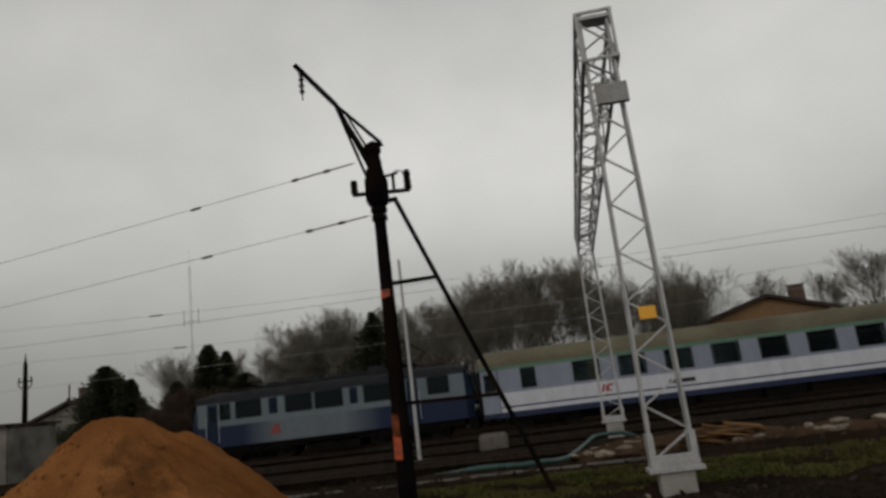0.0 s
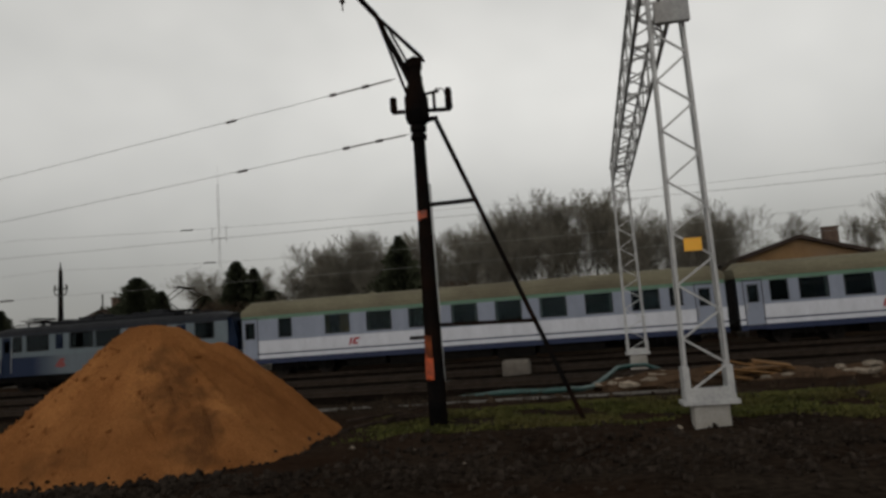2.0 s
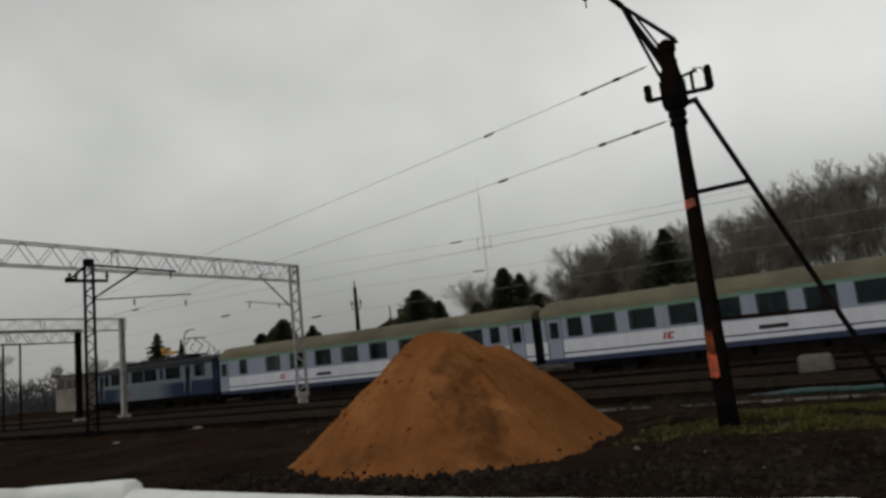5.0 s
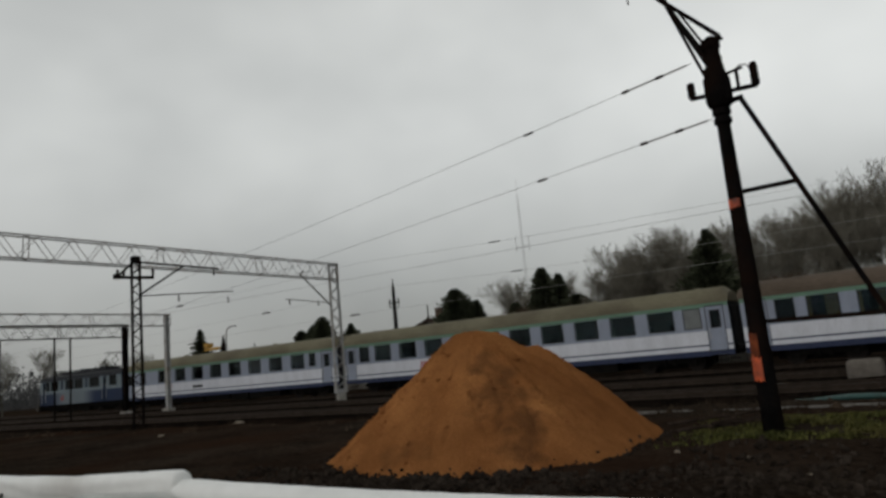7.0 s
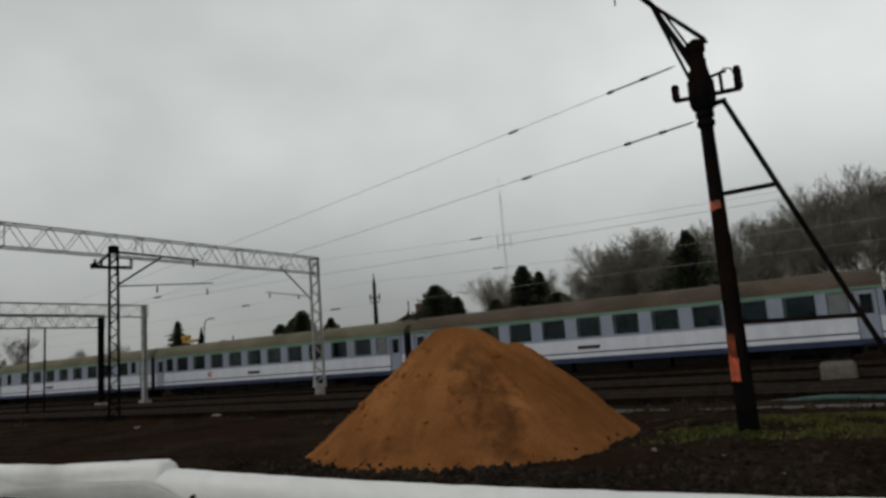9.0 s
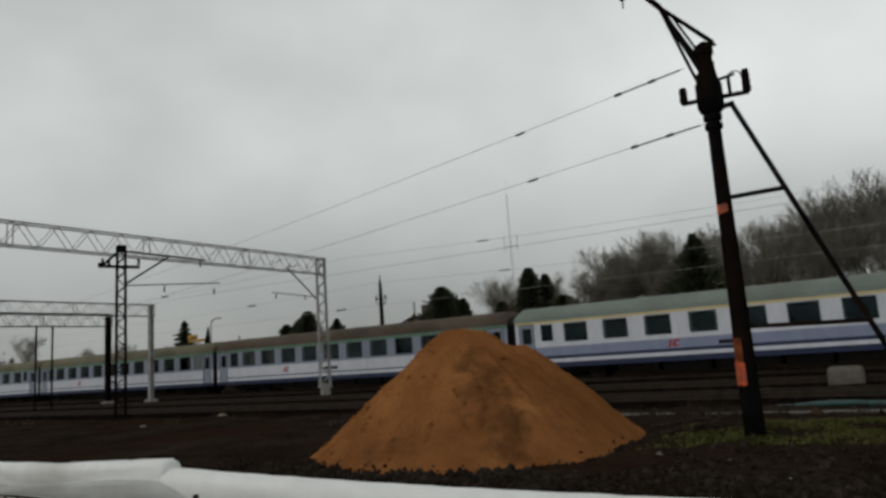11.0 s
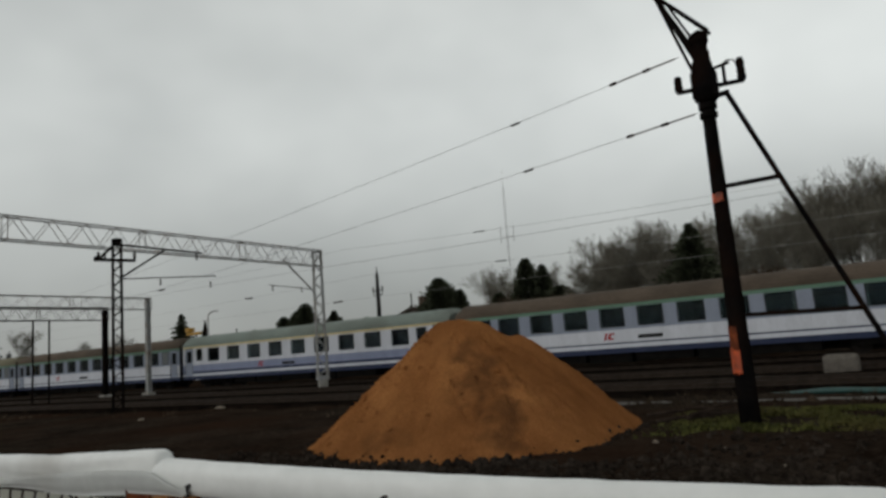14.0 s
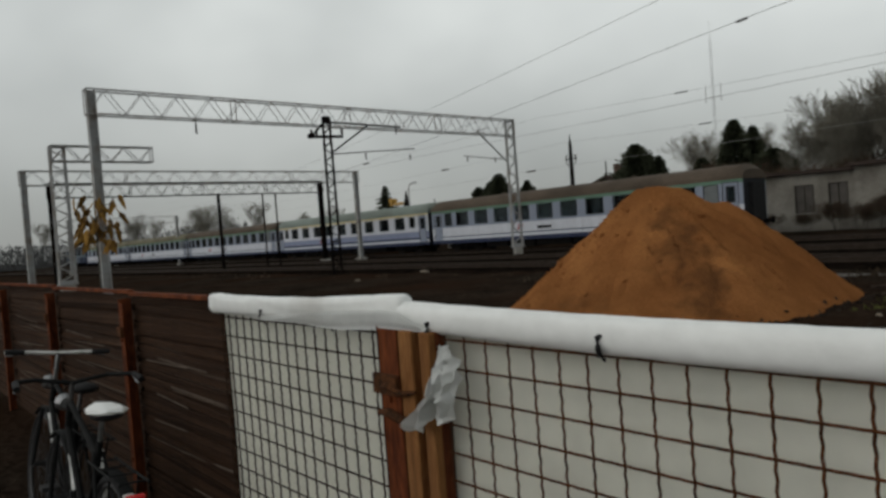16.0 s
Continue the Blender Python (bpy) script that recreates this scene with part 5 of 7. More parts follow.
def tarp_roll(x0, x1, seed, lift0=0.0, lift1=0.0, crease=1.0):
    """White sheeting rolled over the top rail, with folds."""
    bm = bmesh.new()
    n, m = int((x1 - x0) / 0.03), 28
    rows = []
    for i in range(n + 1):
        x, f = x0 + (x1 - x0) * i / n, i / n
        row = []
        for k in range(m):
            a = math.tau * k / m
            fold = 1 + 0.2 * crease * noise.noise(Vector((x * 1.3, a * 0.9 + seed + x * 0.6, seed))) + 0.05 * noise.noise(Vector((x * 9, a * 2.2, seed + 4)))
            fold -= crease * 2.2 * max(0.0, 0.07 - abs(noise.noise(Vector((x * 1.3 + a * 0.35, a * 0.7, seed + 20))))) + crease * 1.6 * max(0.0, 0.05 - abs(noise.noise(Vector((x * 3.5 - a * 0.6, a * 0.5, seed + 33)))))
            ry, rz = 0.036 * fold, 0.049 * fold
            if i in (0, n):
                ry, rz = ry * 0.8, rz * 0.85
            row.append(bm.verts.new((x, ry * math.copysign(abs(math.cos(a)) ** 0.85, math.cos(a)) - 0.012, rz * math.copysign(abs(math.sin(a)) ** 0.85, math.sin(a)) + lift0 * (1 - f) + lift1 * f - 0.046 - 0.012 * math.sin(f * math.pi))))
        rows.append(row)
    for a, b in zip(rows, rows[1:]):
        for k in range(m):
            bm.faces.new((a[k], a[(k + 1) % m], b[(k + 1) % m], b[k]))
    bm.faces.new(rows[0][::-1])
    bm.faces.new(rows[-1])
    o = part("tarpaulin_roll", bm, M_TARP, None, smooth=True)
    o.location = (0, FENCE_Y, TOP)
    tagged(o, "white tarpaulin rolled over the top of the mesh fence", "tarpaulin", "rolled tarpaulins")
    return o


roll_a = tarp_roll(-3.68, -2.08, 3.0, 0.0, 0.022)
roll_b = tarp_roll(-2.12, -0.33, 9.0, 0.0, -0.012, 0.22)
# a loose flap folded over the front of the shorter roll, its edge rising to the joint
bm = bmesh.new()
rows = []
for j in range(5):
    row = []
    for k in range(45):
        f = k / 44
        edge = -0.088 + 0.062 * smooth(0.0, 0.86, f) - 0.045 * smooth(0.86, 1.0, f)
        hem = -0.092 - 0.016 * math.sin(math.pi * min(1, f * 1.05)) - 0.005 * math.sin(f * 13)
        z = edge + (hem - edge) * j / 4
        row.append(bm.verts.new((-3.25 + 1.32 * f, -0.052 - 0.010 * math.sin(math.pi * j / 4) - 0.010 * (j == 0) - 0.003 * math.sin(f * 21 + j), z)))
    rows.append(row)
for a, b in zip(rows, rows[1:]):
    for k in range(44):
        bm.faces.new((a[k], a[k + 1], b[k + 1], b[k]))
bmesh.ops.solidify(bm, geom=bm.faces[:], thickness=0.004)
part("flap", bm, M_TARP, roll_a, "loose folded flap", smooth=True)
for o, xs in ((roll_a, (-3.086, -2.53)), (roll_b, (-1.937, -1.283, -0.624))):
    for x in xs:
        bm = bmesh.new()
        sweep(bm, [(x, -0.045, -0.11), (x + 0.004, -0.056, -0.085), (x, -0.052, -0.065), (x + 0.008, -0.04, -0.06)], 0.008, 6)
        rod(bm, (x, -0.05, -0.10), (x + 0.004, -0.03, -0.125), 0.004, n=5)
        part("tie", bm, M_RUBBER, o, "twisted black wire tie")


def knotted_rag(loc):
    """A plastic rag pinched at its knot, fanning out in folds down to a ragged edge."""
    bm = bmesh.new()
    nu, nv = 40, 16
    rows = []
    for j in range(nv + 1):
        v = j / nv
        row = []
        for i in range(nu + 1):
            u = i / nu
            a = radians(-110 + 54 * u * (1 - 0.2 * v) + 6 * math.sin(v * 5))
            reach = 0.30 - 0.10 * u + 0.022 * math.sin(u * 9) + 0.02 * noise.noise(Vector((u * 9, 2, 3)))
            r = 0.035 + v * (reach - 0.015)
            bow = 0.045 * math.sin(math.pi * min(1, v * 1.1)) * math.sin(math.pi * u)
            d = bow + v * (0.022 * math.sin(u * 17 + 2 * v) + 0.012 * math.sin(u * 31 - 4 * v)) + 0.03 * noise.noise(Vector((u * 7, v * 8, 5)))
            row.append(bm.verts.new((r * math.cos(a) + 0.01 * noise.noise(Vector((u * 4, v * 9, 1))), -d - 0.05 * v * v, r * math.sin(a))))
        rows.append(row)
    for a, b in zip(rows, rows[1:]):
        for k in range(nu):
            bm.faces.new((a[k], a[k + 1], b[k + 1], b[k]))
    bmesh.ops.solidify(bm, geom=bm.faces[:], thickness=0.003)
    o = part("plastic_rag", bm, M_TARP, None)
    o.location = loc
    tagged(o, "crumpled white plastic rag tied to the fence post", "rag")
    return o


knotted_rag((-1.838, FENCE_Y - 0.075, 1.392))


def mat_screen(x0, x1, rise=0.0):
    e = thing("reed_screen", (x0, FENCE_Y + 0.04, rise), "dark brown slatted screen along the fence", "screen", "brown screens")
    bm = bmesh.new()
    box(bm, (0, 0.012, 0.0), (x1 - x0, 0.02, TOP - 0.06))
    part("backing", bm, M_MAT, e)
    first, rs = None, random.Random(int(-x0 * 10))
    for k in range(27):
        z = 0.03 + k * 0.052
        if first is None:
            bm = bmesh.new()
            box(bm, (0.01, -0.006, 0), (x1 - x0 - 0.01, 0.012, 0.044), 0.004)
            first = part("slat", bm, M_MAT, e, loc=(0, 0, z))
        else:
            again(first, e, (0, -0.006 * rs.random(), z + rs.uniform(-0.012, 0.012)), (rs.uniform(-0.3, 0.3), radians(rs.uniform(-1.3, 1.3)), 0))
    for k in range(9):
        # thin pale rods added to imitate reflective streaks on the screen
        a, z, n = rs.uniform(0.05, 0.6) * (x1 - x0), rs.uniform(0.25, TOP - 0.3), rs.uniform(0.5, 1.2)
        b = min(a + n, x1 - x0 - 0.03)
        bm = bmesh.new()
        rod(bm, (a, -0.014, z), (b, -0.014, z + rs.uniform(-0.03, 0.03)), rs.uniform(0.003, 0.006), n=5)
        part("reed", bm, M_PALE_STREAK, e, "pale dry reed")
    bm = bmesh.new()
    bar(bm, (0, -0.02, TOP - 0.03), (x1 - x0, -0.02, TOP - 0.03), 0.04, 0.024)
    part("top_rail", bm, M_RUST_POST, e, "rusty top rail")
    return e


for a, b in ((-5.1, -3.66), (-7.3, -5.1), (-9.7, -7.3), (-12.2, -9.7), (-14.8, -12.2)):
    mat_screen(a, b - 0.005, 0.0 if a > -6 else 0.012 if a > -8 else 0.03)
grass_strip()
clods()
sand_lumps()
yard_litter()


# ---- trees ----
M_BARK = mat("grey_bark", (0.035, 0.033, 0.028), (0.12, 0.113, 0.096), 0.95, 0, 2.0, 0.5, stretch=(3, 3, 0.6))
M_TWIG = mat("winter_twigs", (0.082, 0.076, 0.061), (0.20, 0.186, 0.155), 0.95, 0, 1.0, 0.0)
M_NEEDLE = mat("dark_needles", (0.022, 0.026, 0.016), (0.068, 0.077, 0.047), 0.9, 0, 1.5, 0.0)
M_SCRUB = mat("brown_scrub", (0.034, 0.025, 0.018), (0.09, 0.066, 0.048), 0.95, 0, 1.0, 0.0)


class Twigs:
    """Gathers three-sided tapered sticks into one mesh."""

    def __init__(self):
        self.v, self.f = [], []

    def stick(self, p, q, r0, r1):
        d = (q - p).normalized()
        up = Vector((0, 0, 1)) if abs(d.z) < 0.9 else Vector((1, 0, 0))
        a = d.cross(up).normalized()
        b = a.cross(d)
        k = len(self.v)
        for c, r in ((p, r0), (q, r1)):
            for j in range(3):
                t = j * math.tau / 3
                self.v.append(c + (a * math.cos(t) + b * math.sin(t)) * r)
        self.f += [(k, k + 1, k + 4, k + 3), (k + 1, k + 2, k + 5, k + 4), (k + 2, k, k + 3, k + 5)]

    def made(self, name, material, parent):
        me = bpy.data.meshes.new(name)
        me.from_pydata(self.v, [], self.f)
        me.materials.append(material)
        o = new(name, me)
        o.parent = parent
        return o


def bare_tree(seed, height, spread, label, stems=1, material=None, levels=6, name="bare_tree", category="tree"):
    rnd = random.Random(seed)
    e = thing(name, (0, 0, 0), label, category, "bare trees" if name == "bare_tree" else "scrub bushes")
    trunk, crown = Twigs(), Twigs()

    def grow(p, d, length, r, level):
        n = 3 if level < 2 else 2
        for k in range(n):
            q = p + d * (length / n)
            d = (d + Vector((rnd.gauss(0, 0.10), rnd.gauss(0, 0.10), rnd.gauss(0.03, 0.06)))).normalized()
            r1 = r * (1 - 0.28 / n * (k + 1))
            (trunk if level < 2 else crown).stick(p, q, max(r, 0.008), max(r1, 0.007))
            if level < levels and (k > 0 or level > 0):
                for _ in range(2 if level > 0 else 1):
                    side = Vector((rnd.gauss(0, 1), rnd.gauss(0, 1), rnd.gauss(0.15, 0.45)))
                    side = (side - d * side.dot(d)).normalized()
                    nd = (d * rnd.uniform(0.6, 1.0) + side * rnd.uniform(0.45, 0.85) * spread + Vector((0, 0, 0.22))).normalized()
                    grow(q, nd, length * rnd.uniform(0.5, 0.74), r1 * rnd.uniform(0.45, 0.65), level + 1)
            p = q
            r = r1
        if level < levels:
            grow(p, d, length * 0.62, r * 0.8, level + 1)

    for s in range(stems):
        o = Vector((rnd.uniform(-0.5, 0.5), rnd.uniform(-0.5, 0.5), 0)) if stems > 1 else Vector((0, 0, 0))
        grow(o + Vector((0, 0, -0.2)), Vector((rnd.gauss(0, 0.12), rnd.gauss(0, 0.12), 1)).normalized(), height * 0.38, height * 0.014 / stems ** 0.4, 0)
    trunk.made("trunk", M_BARK, e)
    crown.made("crown", material or M_TWIG, e)
    return e


def spread_trees():
    rnd = random.Random(21)
    kinds = [bare_tree(s, h, sp, "bare leafless tree with a dense crown of grey-brown twigs", 1, None, 5) for s, h, sp in ((1, 10, 0.9), (2, 10, 0.8), (3, 10, 1.0), (4, 10, 0.85))]
    tops = []
    for k in kinds:
        tops.append(max(v.co.z for c in k.children for v in c.data.vertices))
    # x, y, height of the crowns behind the line
    spots = [(-23.5, 60, 9.4), (-20.5, 63, 11.0), (-17.5, 60, 11.2), (-15, 64, 11.8), (-12, 60, 11.0), (-9.5, 64, 12.2), (-7.5, 60, 12.4), (-5, 63, 12.8), (-3, 60, 13.2),
             (-0.5, 63, 13.6), (1.5, 60, 13.0), (3.5, 63, 13.6), (5.8, 61, 13.4), (8, 63, 13.0), (10.5, 60, 11.8), (12.5, 64, 11.2), (15, 66, 10.6), (19.5, 76, 12.4), (22, 80, 12.6), (25, 78, 12.0),
             (30, 74, 11), (34, 70, 12), (-40, 72, 11.5), (-33, 74, 11.0), (-36, 70, 10.4), (-31, 66, 8.0), (-26, 70, 10.4)]
    spots += [(-24 + 1.55 * i + rnd.uniform(-0.6, 0.6), rnd.uniform(65, 72), 9.0 + 4.2 * smooth(-14, -4, -24 + 1.55 * i) - 3.2 * smooth(8, 15, -24 + 1.55 * i) + rnd.uniform(-2.0, 0.9)) for i in range(0, 27, 2)]
    spots += [(-5.5 + 2.3 * i + rnd.uniform(-0.6, 0.6), rnd.uniform(58, 63), 11.0 + rnd.uniform(-1.8, 1.6)) for i in range(3)]
    spots += [(-22 + 2.6 * i, 56.5 + rnd.uniform(-0.8, 0.8), 7.5 + 2.5 * smooth(-14, -4, -22 + 2.6 * i) + rnd.uniform(-1, 0.6)) for i in range(14)]
    spots += [(-19, 58, 10.4), (-17.2, 57.6, 10.8), (-15.8, 58.4, 11.2), (-20.4, 59, 9.6), (-18, 60.5, 10.9)]
    spots += [(-96, 42, 8.5), (-104, 50, 9.0), (-112, 44, 9.5), (-122, 52, 9.0), (-88, 55, 7.0), (-132, 40, 8.0)]
    far = [(-260 + rnd.uniform(-40, 40), 8 + 13 * k, rnd.uniform(10, 15)) for k in range(11)] + [(-190 + rnd.uniform(-20, 20), -20 + 10 * k, rnd.uniform(8, 11)) for k in range(5)]
    for n, (x, y, h) in enumerate(spots + far):
        k = n % 4
        s = h / tops[k]
        m = pose(x, y, 0, 0, 0, rnd.uniform(0, 360)) @ Matrix.Diagonal((s, s, s, 1))
        ob = kinds[k] if n < 4 else copy_thing(kinds[k], pose(0, 0, 0))
        ob.matrix_basis = m
    bush = [bare_tree(s, 4.2, 1.2, "tangled bare brown scrub behind the track", 6, M_SCRUB, 4, "scrub_bush", "bush") for s in (31, 32, 33)]
    for k in bush:
        k["top"] = max(v.co.z for c in k.children for v in c.data.vertices)
    n = 0
    for x in [-27 + 2.05 * i for i in range(32)]:
        for row in (0, 1):
            y = rnd.uniform(47.5, 51) if row else rnd.uniform(53, 58)
            if row and (-22 < x < -11.5 or x < -30):
                continue
            s = rnd.uniform(2.8, 4.4) * (1 if row else 1.35) / bush[n % 3]["top"]
            ob = bush[n] if n < 3 else copy_thing(bush[n % 3], pose(0, 0, 0))
            ob.matrix_basis = pose(x + rnd.uniform(-0.6, 0.6), y, 0, 0, 0, rnd.uniform(0, 360)) @ Matrix.Diagonal((s * 1.25, s * 1.25, s, 1))
            n += 1
    # dark ivied scrub before the sheds
    for x, y, h in ((-19.6, 44.6, 1.4), (-17.2, 44.4, 1.2), (-15.4, 44.2, 1.8), (-13.8, 43.8, 1.7), (-12.6, 43.6, 2.0), (-11.4, 43.9, 2.6), (-10.3, 43.4, 3.6), (-9.2, 43.8, 4.4)):
        ob = copy_thing(bush[n % 3], pose(0, 0, 0))
        s = h / bush[n % 3]["top"]
        ob.matrix_basis = pose(x, y, 0, 0, 0, rnd.uniform(0, 360)) @ Matrix.Diagonal((s * (1.0 + 0.5 * (h < 3)), s * (1.0 + 0.3 * (h < 3)), s, 1))
        n += 1
    for k in bush:
        del k["top"]


def evergreen(loc, height, width, seed, label, layered=False, power=0.75):
    """A conifer: trunk and a shaggy crown of small sprays, thick enough to hide the trunk."""
    rnd = random.Random(seed)
    e = thing("conifer", loc, label, "tree", "conifers")
    bm = bmesh.new()
    rod(bm, (0, 0, -0.2), (0, 0, height * 0.9), 0.14, 0.02, 7)
    part("trunk", bm, M_BARK, e)
    v, f = [], []
    for _ in range(int(5200 + 1100 * width)):
        t = rnd.random() ** 0.8
        z = height * (0.05 + 0.95 * t)
        r = width * 0.58 * (1 - t) ** power
        if layered:
            r *= 0.45 + 0.75 * ((t * 13) % 1.0 < 0.6) * (1 - (t * 13) % 1.0)
        a = rnd.uniform(0, math.tau)
        r = r * (0.88 + 0.5 * noise.noise(Vector((math.cos(a) * 1.3, math.sin(a) * 1.3, z * 0.5 + seed))) + 0.55 * noise.noise(Vector((math.cos(a) * 2.6, math.sin(a) * 2.6, z * 1.3 + seed)))) * rnd.random() ** 0.42 * (rnd.uniform(0.8, 1.0) if rnd.random() < 0.8 else rnd.uniform(1.0, 1.45)) + 0.03
        p = Vector((r * math.cos(a), r * math.sin(a), z))
        d = Vector((math.cos(a), math.sin(a), rnd.uniform(-0.2, 0.9) if not layered else rnd.uniform(-0.5, 0.2))).normalized()
        side = d.cross(Vector((rnd.gauss(0, 1), rnd.gauss(0, 1), rnd.gauss(0, 1)))).normalized()
        ln, w = rnd.uniform(0.3, 0.8) * (1.15 - 0.6 * t), rnd.uniform(0.06, 0.16) * (1.15 - 0.6 * t)
        k = len(v)
        v += [p - d * ln * 0.5, p + side * w, p + d * ln * 0.6, p - side * w]
        f.append((k, k + 1, k + 2, k + 3))
    me = bpy.data.meshes.new("crown")
    me.from_pydata(v, [], f)
    me.materials.append(M_NEEDLE)
    o = new("crown", me)
    o.parent = e


def far_woods():
    """A low belt of scrub and woods closing the distance, haze mixed into its grey."""
    rnd = random.Random(91)
    v, f = [], []
    for _ in range(60000):
        if rnd.random() < 0.85:
            t = rnd.random()
            x, y = -330 + 200 * t + rnd.gauss(0, 9), -60 + 210 * t + rnd.gauss(0, 9)
            top = 7.0 + 3.5 * noise.noise(Vector((x * 0.03, y * 0.03, 1))) + 2.5 * noise.noise(Vector((x * 0.15, y * 0.15, 5)))
            size = 0.34
        else:
            x, y = rnd.uniform(-150, -46), 66 + rnd.gauss(0, 1.6)
            top = 3.6 + 2.4 * noise.noise(Vector((x * 0.11, 3, 1)))
            size = 0.26
        z = top * rnd.random() ** 1.5
        a, k = rnd.uniform(0, 6.28), len(v)
        w, h = size * rnd.uniform(0.3, 0.9), size * rnd.uniform(0.6, 1.8)
        c, s = math.cos(a) * w, math.sin(a) * w
        v += [(x - c, y - s, z), (x + c * 0.3, y + s * 0.3, z - h * 0.4), (x + c, y + s, z + h * 0.3), (x, y, z + h)]
        f.append((k, k + 1, k + 2, k + 3))
    me = bpy.data.meshes.new("far_woods")
    me.from_pydata(v, [], f)
    me.materials.append(mat("far_woods", (0.055, 0.056, 0.057), (0.11, 0.111, 0.113), 0.95, 0, 0.05, 0.0))
    tagged(new("far_woods", me), "low belt of distant scrub and woods, haze painted into its grey", "woods", kind="stuff")


far_woods()
spread_trees()
evergreen((-39.3, 61, 0), 9.0, 6.6, 1, "broad dark green conifer behind the line", power=0.5)
evergreen((-40.4, 62, 0), 8.0, 4.4, 23, "dark green conifer beside a broad one", power=0.55)
evergreen((-36.8, 61, 0), 7.5, 4.2, 2, "low dark green conifer behind the line", power=0.7)
evergreen((-32.3, 61, 0), 6.7, 4.2, 7, "low dark green conifer behind the line", power=0.6)
evergreen((-27.9, 62, 0), 9.0, 3.6, 24, "slim dark green conifer behind the line", power=0.6)
evergreen((-29.1, 61, 0), 9.7, 4.6, 3, "dark green domed conifer behind the line", power=0.55)
evergreen((-25.8, 61, 0), 6.7, 8.0, 4, "low dark green conifer behind the line", power=0.55)
evergreen((-62.2, 61, 0), 6.9, 4.8, 5, "low dark green conifer far along the line", power=0.6)
evergreen((-60.4, 61.5, 0), 7.5, 4.6, 21, "dark green conifer far along the line", power=0.6)
evergreen((-58.6, 61, 0), 8.2, 4.6, 22, "dark green conifer far along the line", power=0.5)
evergreen((-55.0, 62, 0), 7.0, 3.8, 8, "low dark green conifer far along the line", power=0.6)
evergreen((-12.6, 58, 0), 8.7, 4.6, 6, "dark green conifer among bare trees", power=0.6)
evergreen((-14.8, 59, 0), 7.8, 4.6, 9, "dark green conifer among bare trees", power=0.7)
evergreen((-11.6, 52.5, 0), 9.4, 6.0, 12, "dark ivy-clad tree behind the low shed", power=0.8)
evergreen((-83.2, 62, 0), 9.2, 4.6, 10, "slender layered spruce far along the line", layered=True)


# ---- buildings behind the line ----
# ochre lowered in tone, the gable's shadow being put into the wall colour
M_OCHRE = mat("ochre_render", (0.17, 0.10, 0.048), (0.24, 0.15, 0.075), 0.9, 0, 1.0, 0.2, stain=(0.17, 0.12, 0.08))
M_TILE = mat("dark_roofing", (0.028, 0.020, 0.017), (0.06, 0.045, 0.038), 0.85, 0, 2.0, 0.3)
M_BRICK = mat("sooty_brick", (0.06, 0.042, 0.034), (0.13, 0.09, 0.07), 0.9, 0, 4.0, 0.4)
M_SHED = mat("grey_shed_render", (0.17, 0.16, 0.14), (0.26, 0.245, 0.214), 0.9, 0, 0.9, 0.2, stain=(0.06, 0.052, 0.042), stain_amount=0.4)
M_GRIMY_PANE = mat("grimy_pane", (0.035, 0.03, 0.025), (0.075, 0.065, 0.055), 0.4, 0, 1.5, 0.03)
M_DULL_FRAME = mat("grimy_window_frame", (0.03, 0.027, 0.022), (0.07, 0.063, 0.053), 0.85, 0, 4.0, 0.1)
M_WHITE_METAL = mat("white_sheet_metal", (0.5, 0.52, 0.54), (0.62, 0.64, 0.66), 0.5, 0.1, 1.0, 0.05)


def gable_house(loc, w, depth, eave, ridge, wall_material, chimneys, label):
    e = thing("house", loc, label, "house", "buildings behind the line")
    bm = bmesh.new()
    for y in (0, depth - 0.3):
        pts = [(-w / 2, 0), (w / 2, 0), (w / 2, eave), (0, ridge), (-w / 2, eave)]
        a, b = [bm.verts.new((x, y, z)) for x, z in pts], [bm.verts.new((x, y + 0.3, z)) for x, z in pts]
        bm.faces.new(a)
        bm.faces.new(b[::-1])
        for k in range(5):
            bm.faces.new((a[k], a[(k + 1) % 5], b[(k + 1) % 5], b[k]))
    for s in (-1, 1):
        box(bm, (s * w / 2 - 0.15, 0.3, 0), (s * w / 2 + 0.15, depth - 0.3, eave))
    part("wall", bm, wall_material, e)
    for s in (-1, 1):
        bm = bmesh.new()
        slope = (ridge - eave) / (w / 2)
        o = 0.55
        p = [(0, -0.5, ridge + 0.14), (s * (w / 2 + o), -0.5, eave - slope * o + 0.14), (s * (w / 2 + o), depth + 0.5, eave - slope * o + 0.14), (0, depth + 0.5, ridge + 0.14)]
        a, b = [bm.verts.new(q) for q in p], [bm.verts.new((q[0], q[1], q[2] - 0.32)) for q in p]
        bm.faces.new(a)
        bm.faces.new(b[::-1])
        for k in range(4):
            bm.faces.new((a[k], a[(k + 1) % 4], b[(k + 1) % 4], b[k]))
        part("roof", bm, M_TILE, e)
    for x0, x1, y, top in chimneys:
        bm = bmesh.new()
        box(bm, (x0, y, eave), (x1, y + 0.7, top - 0.12))
        box(bm, (x0 - 0.06, y - 0.06, top - 0.12), (x1 + 0.06, y + 0.76, top), 0.01)
        part("chimney", bm, M_BRICK, e, "brick chimney")
    return e


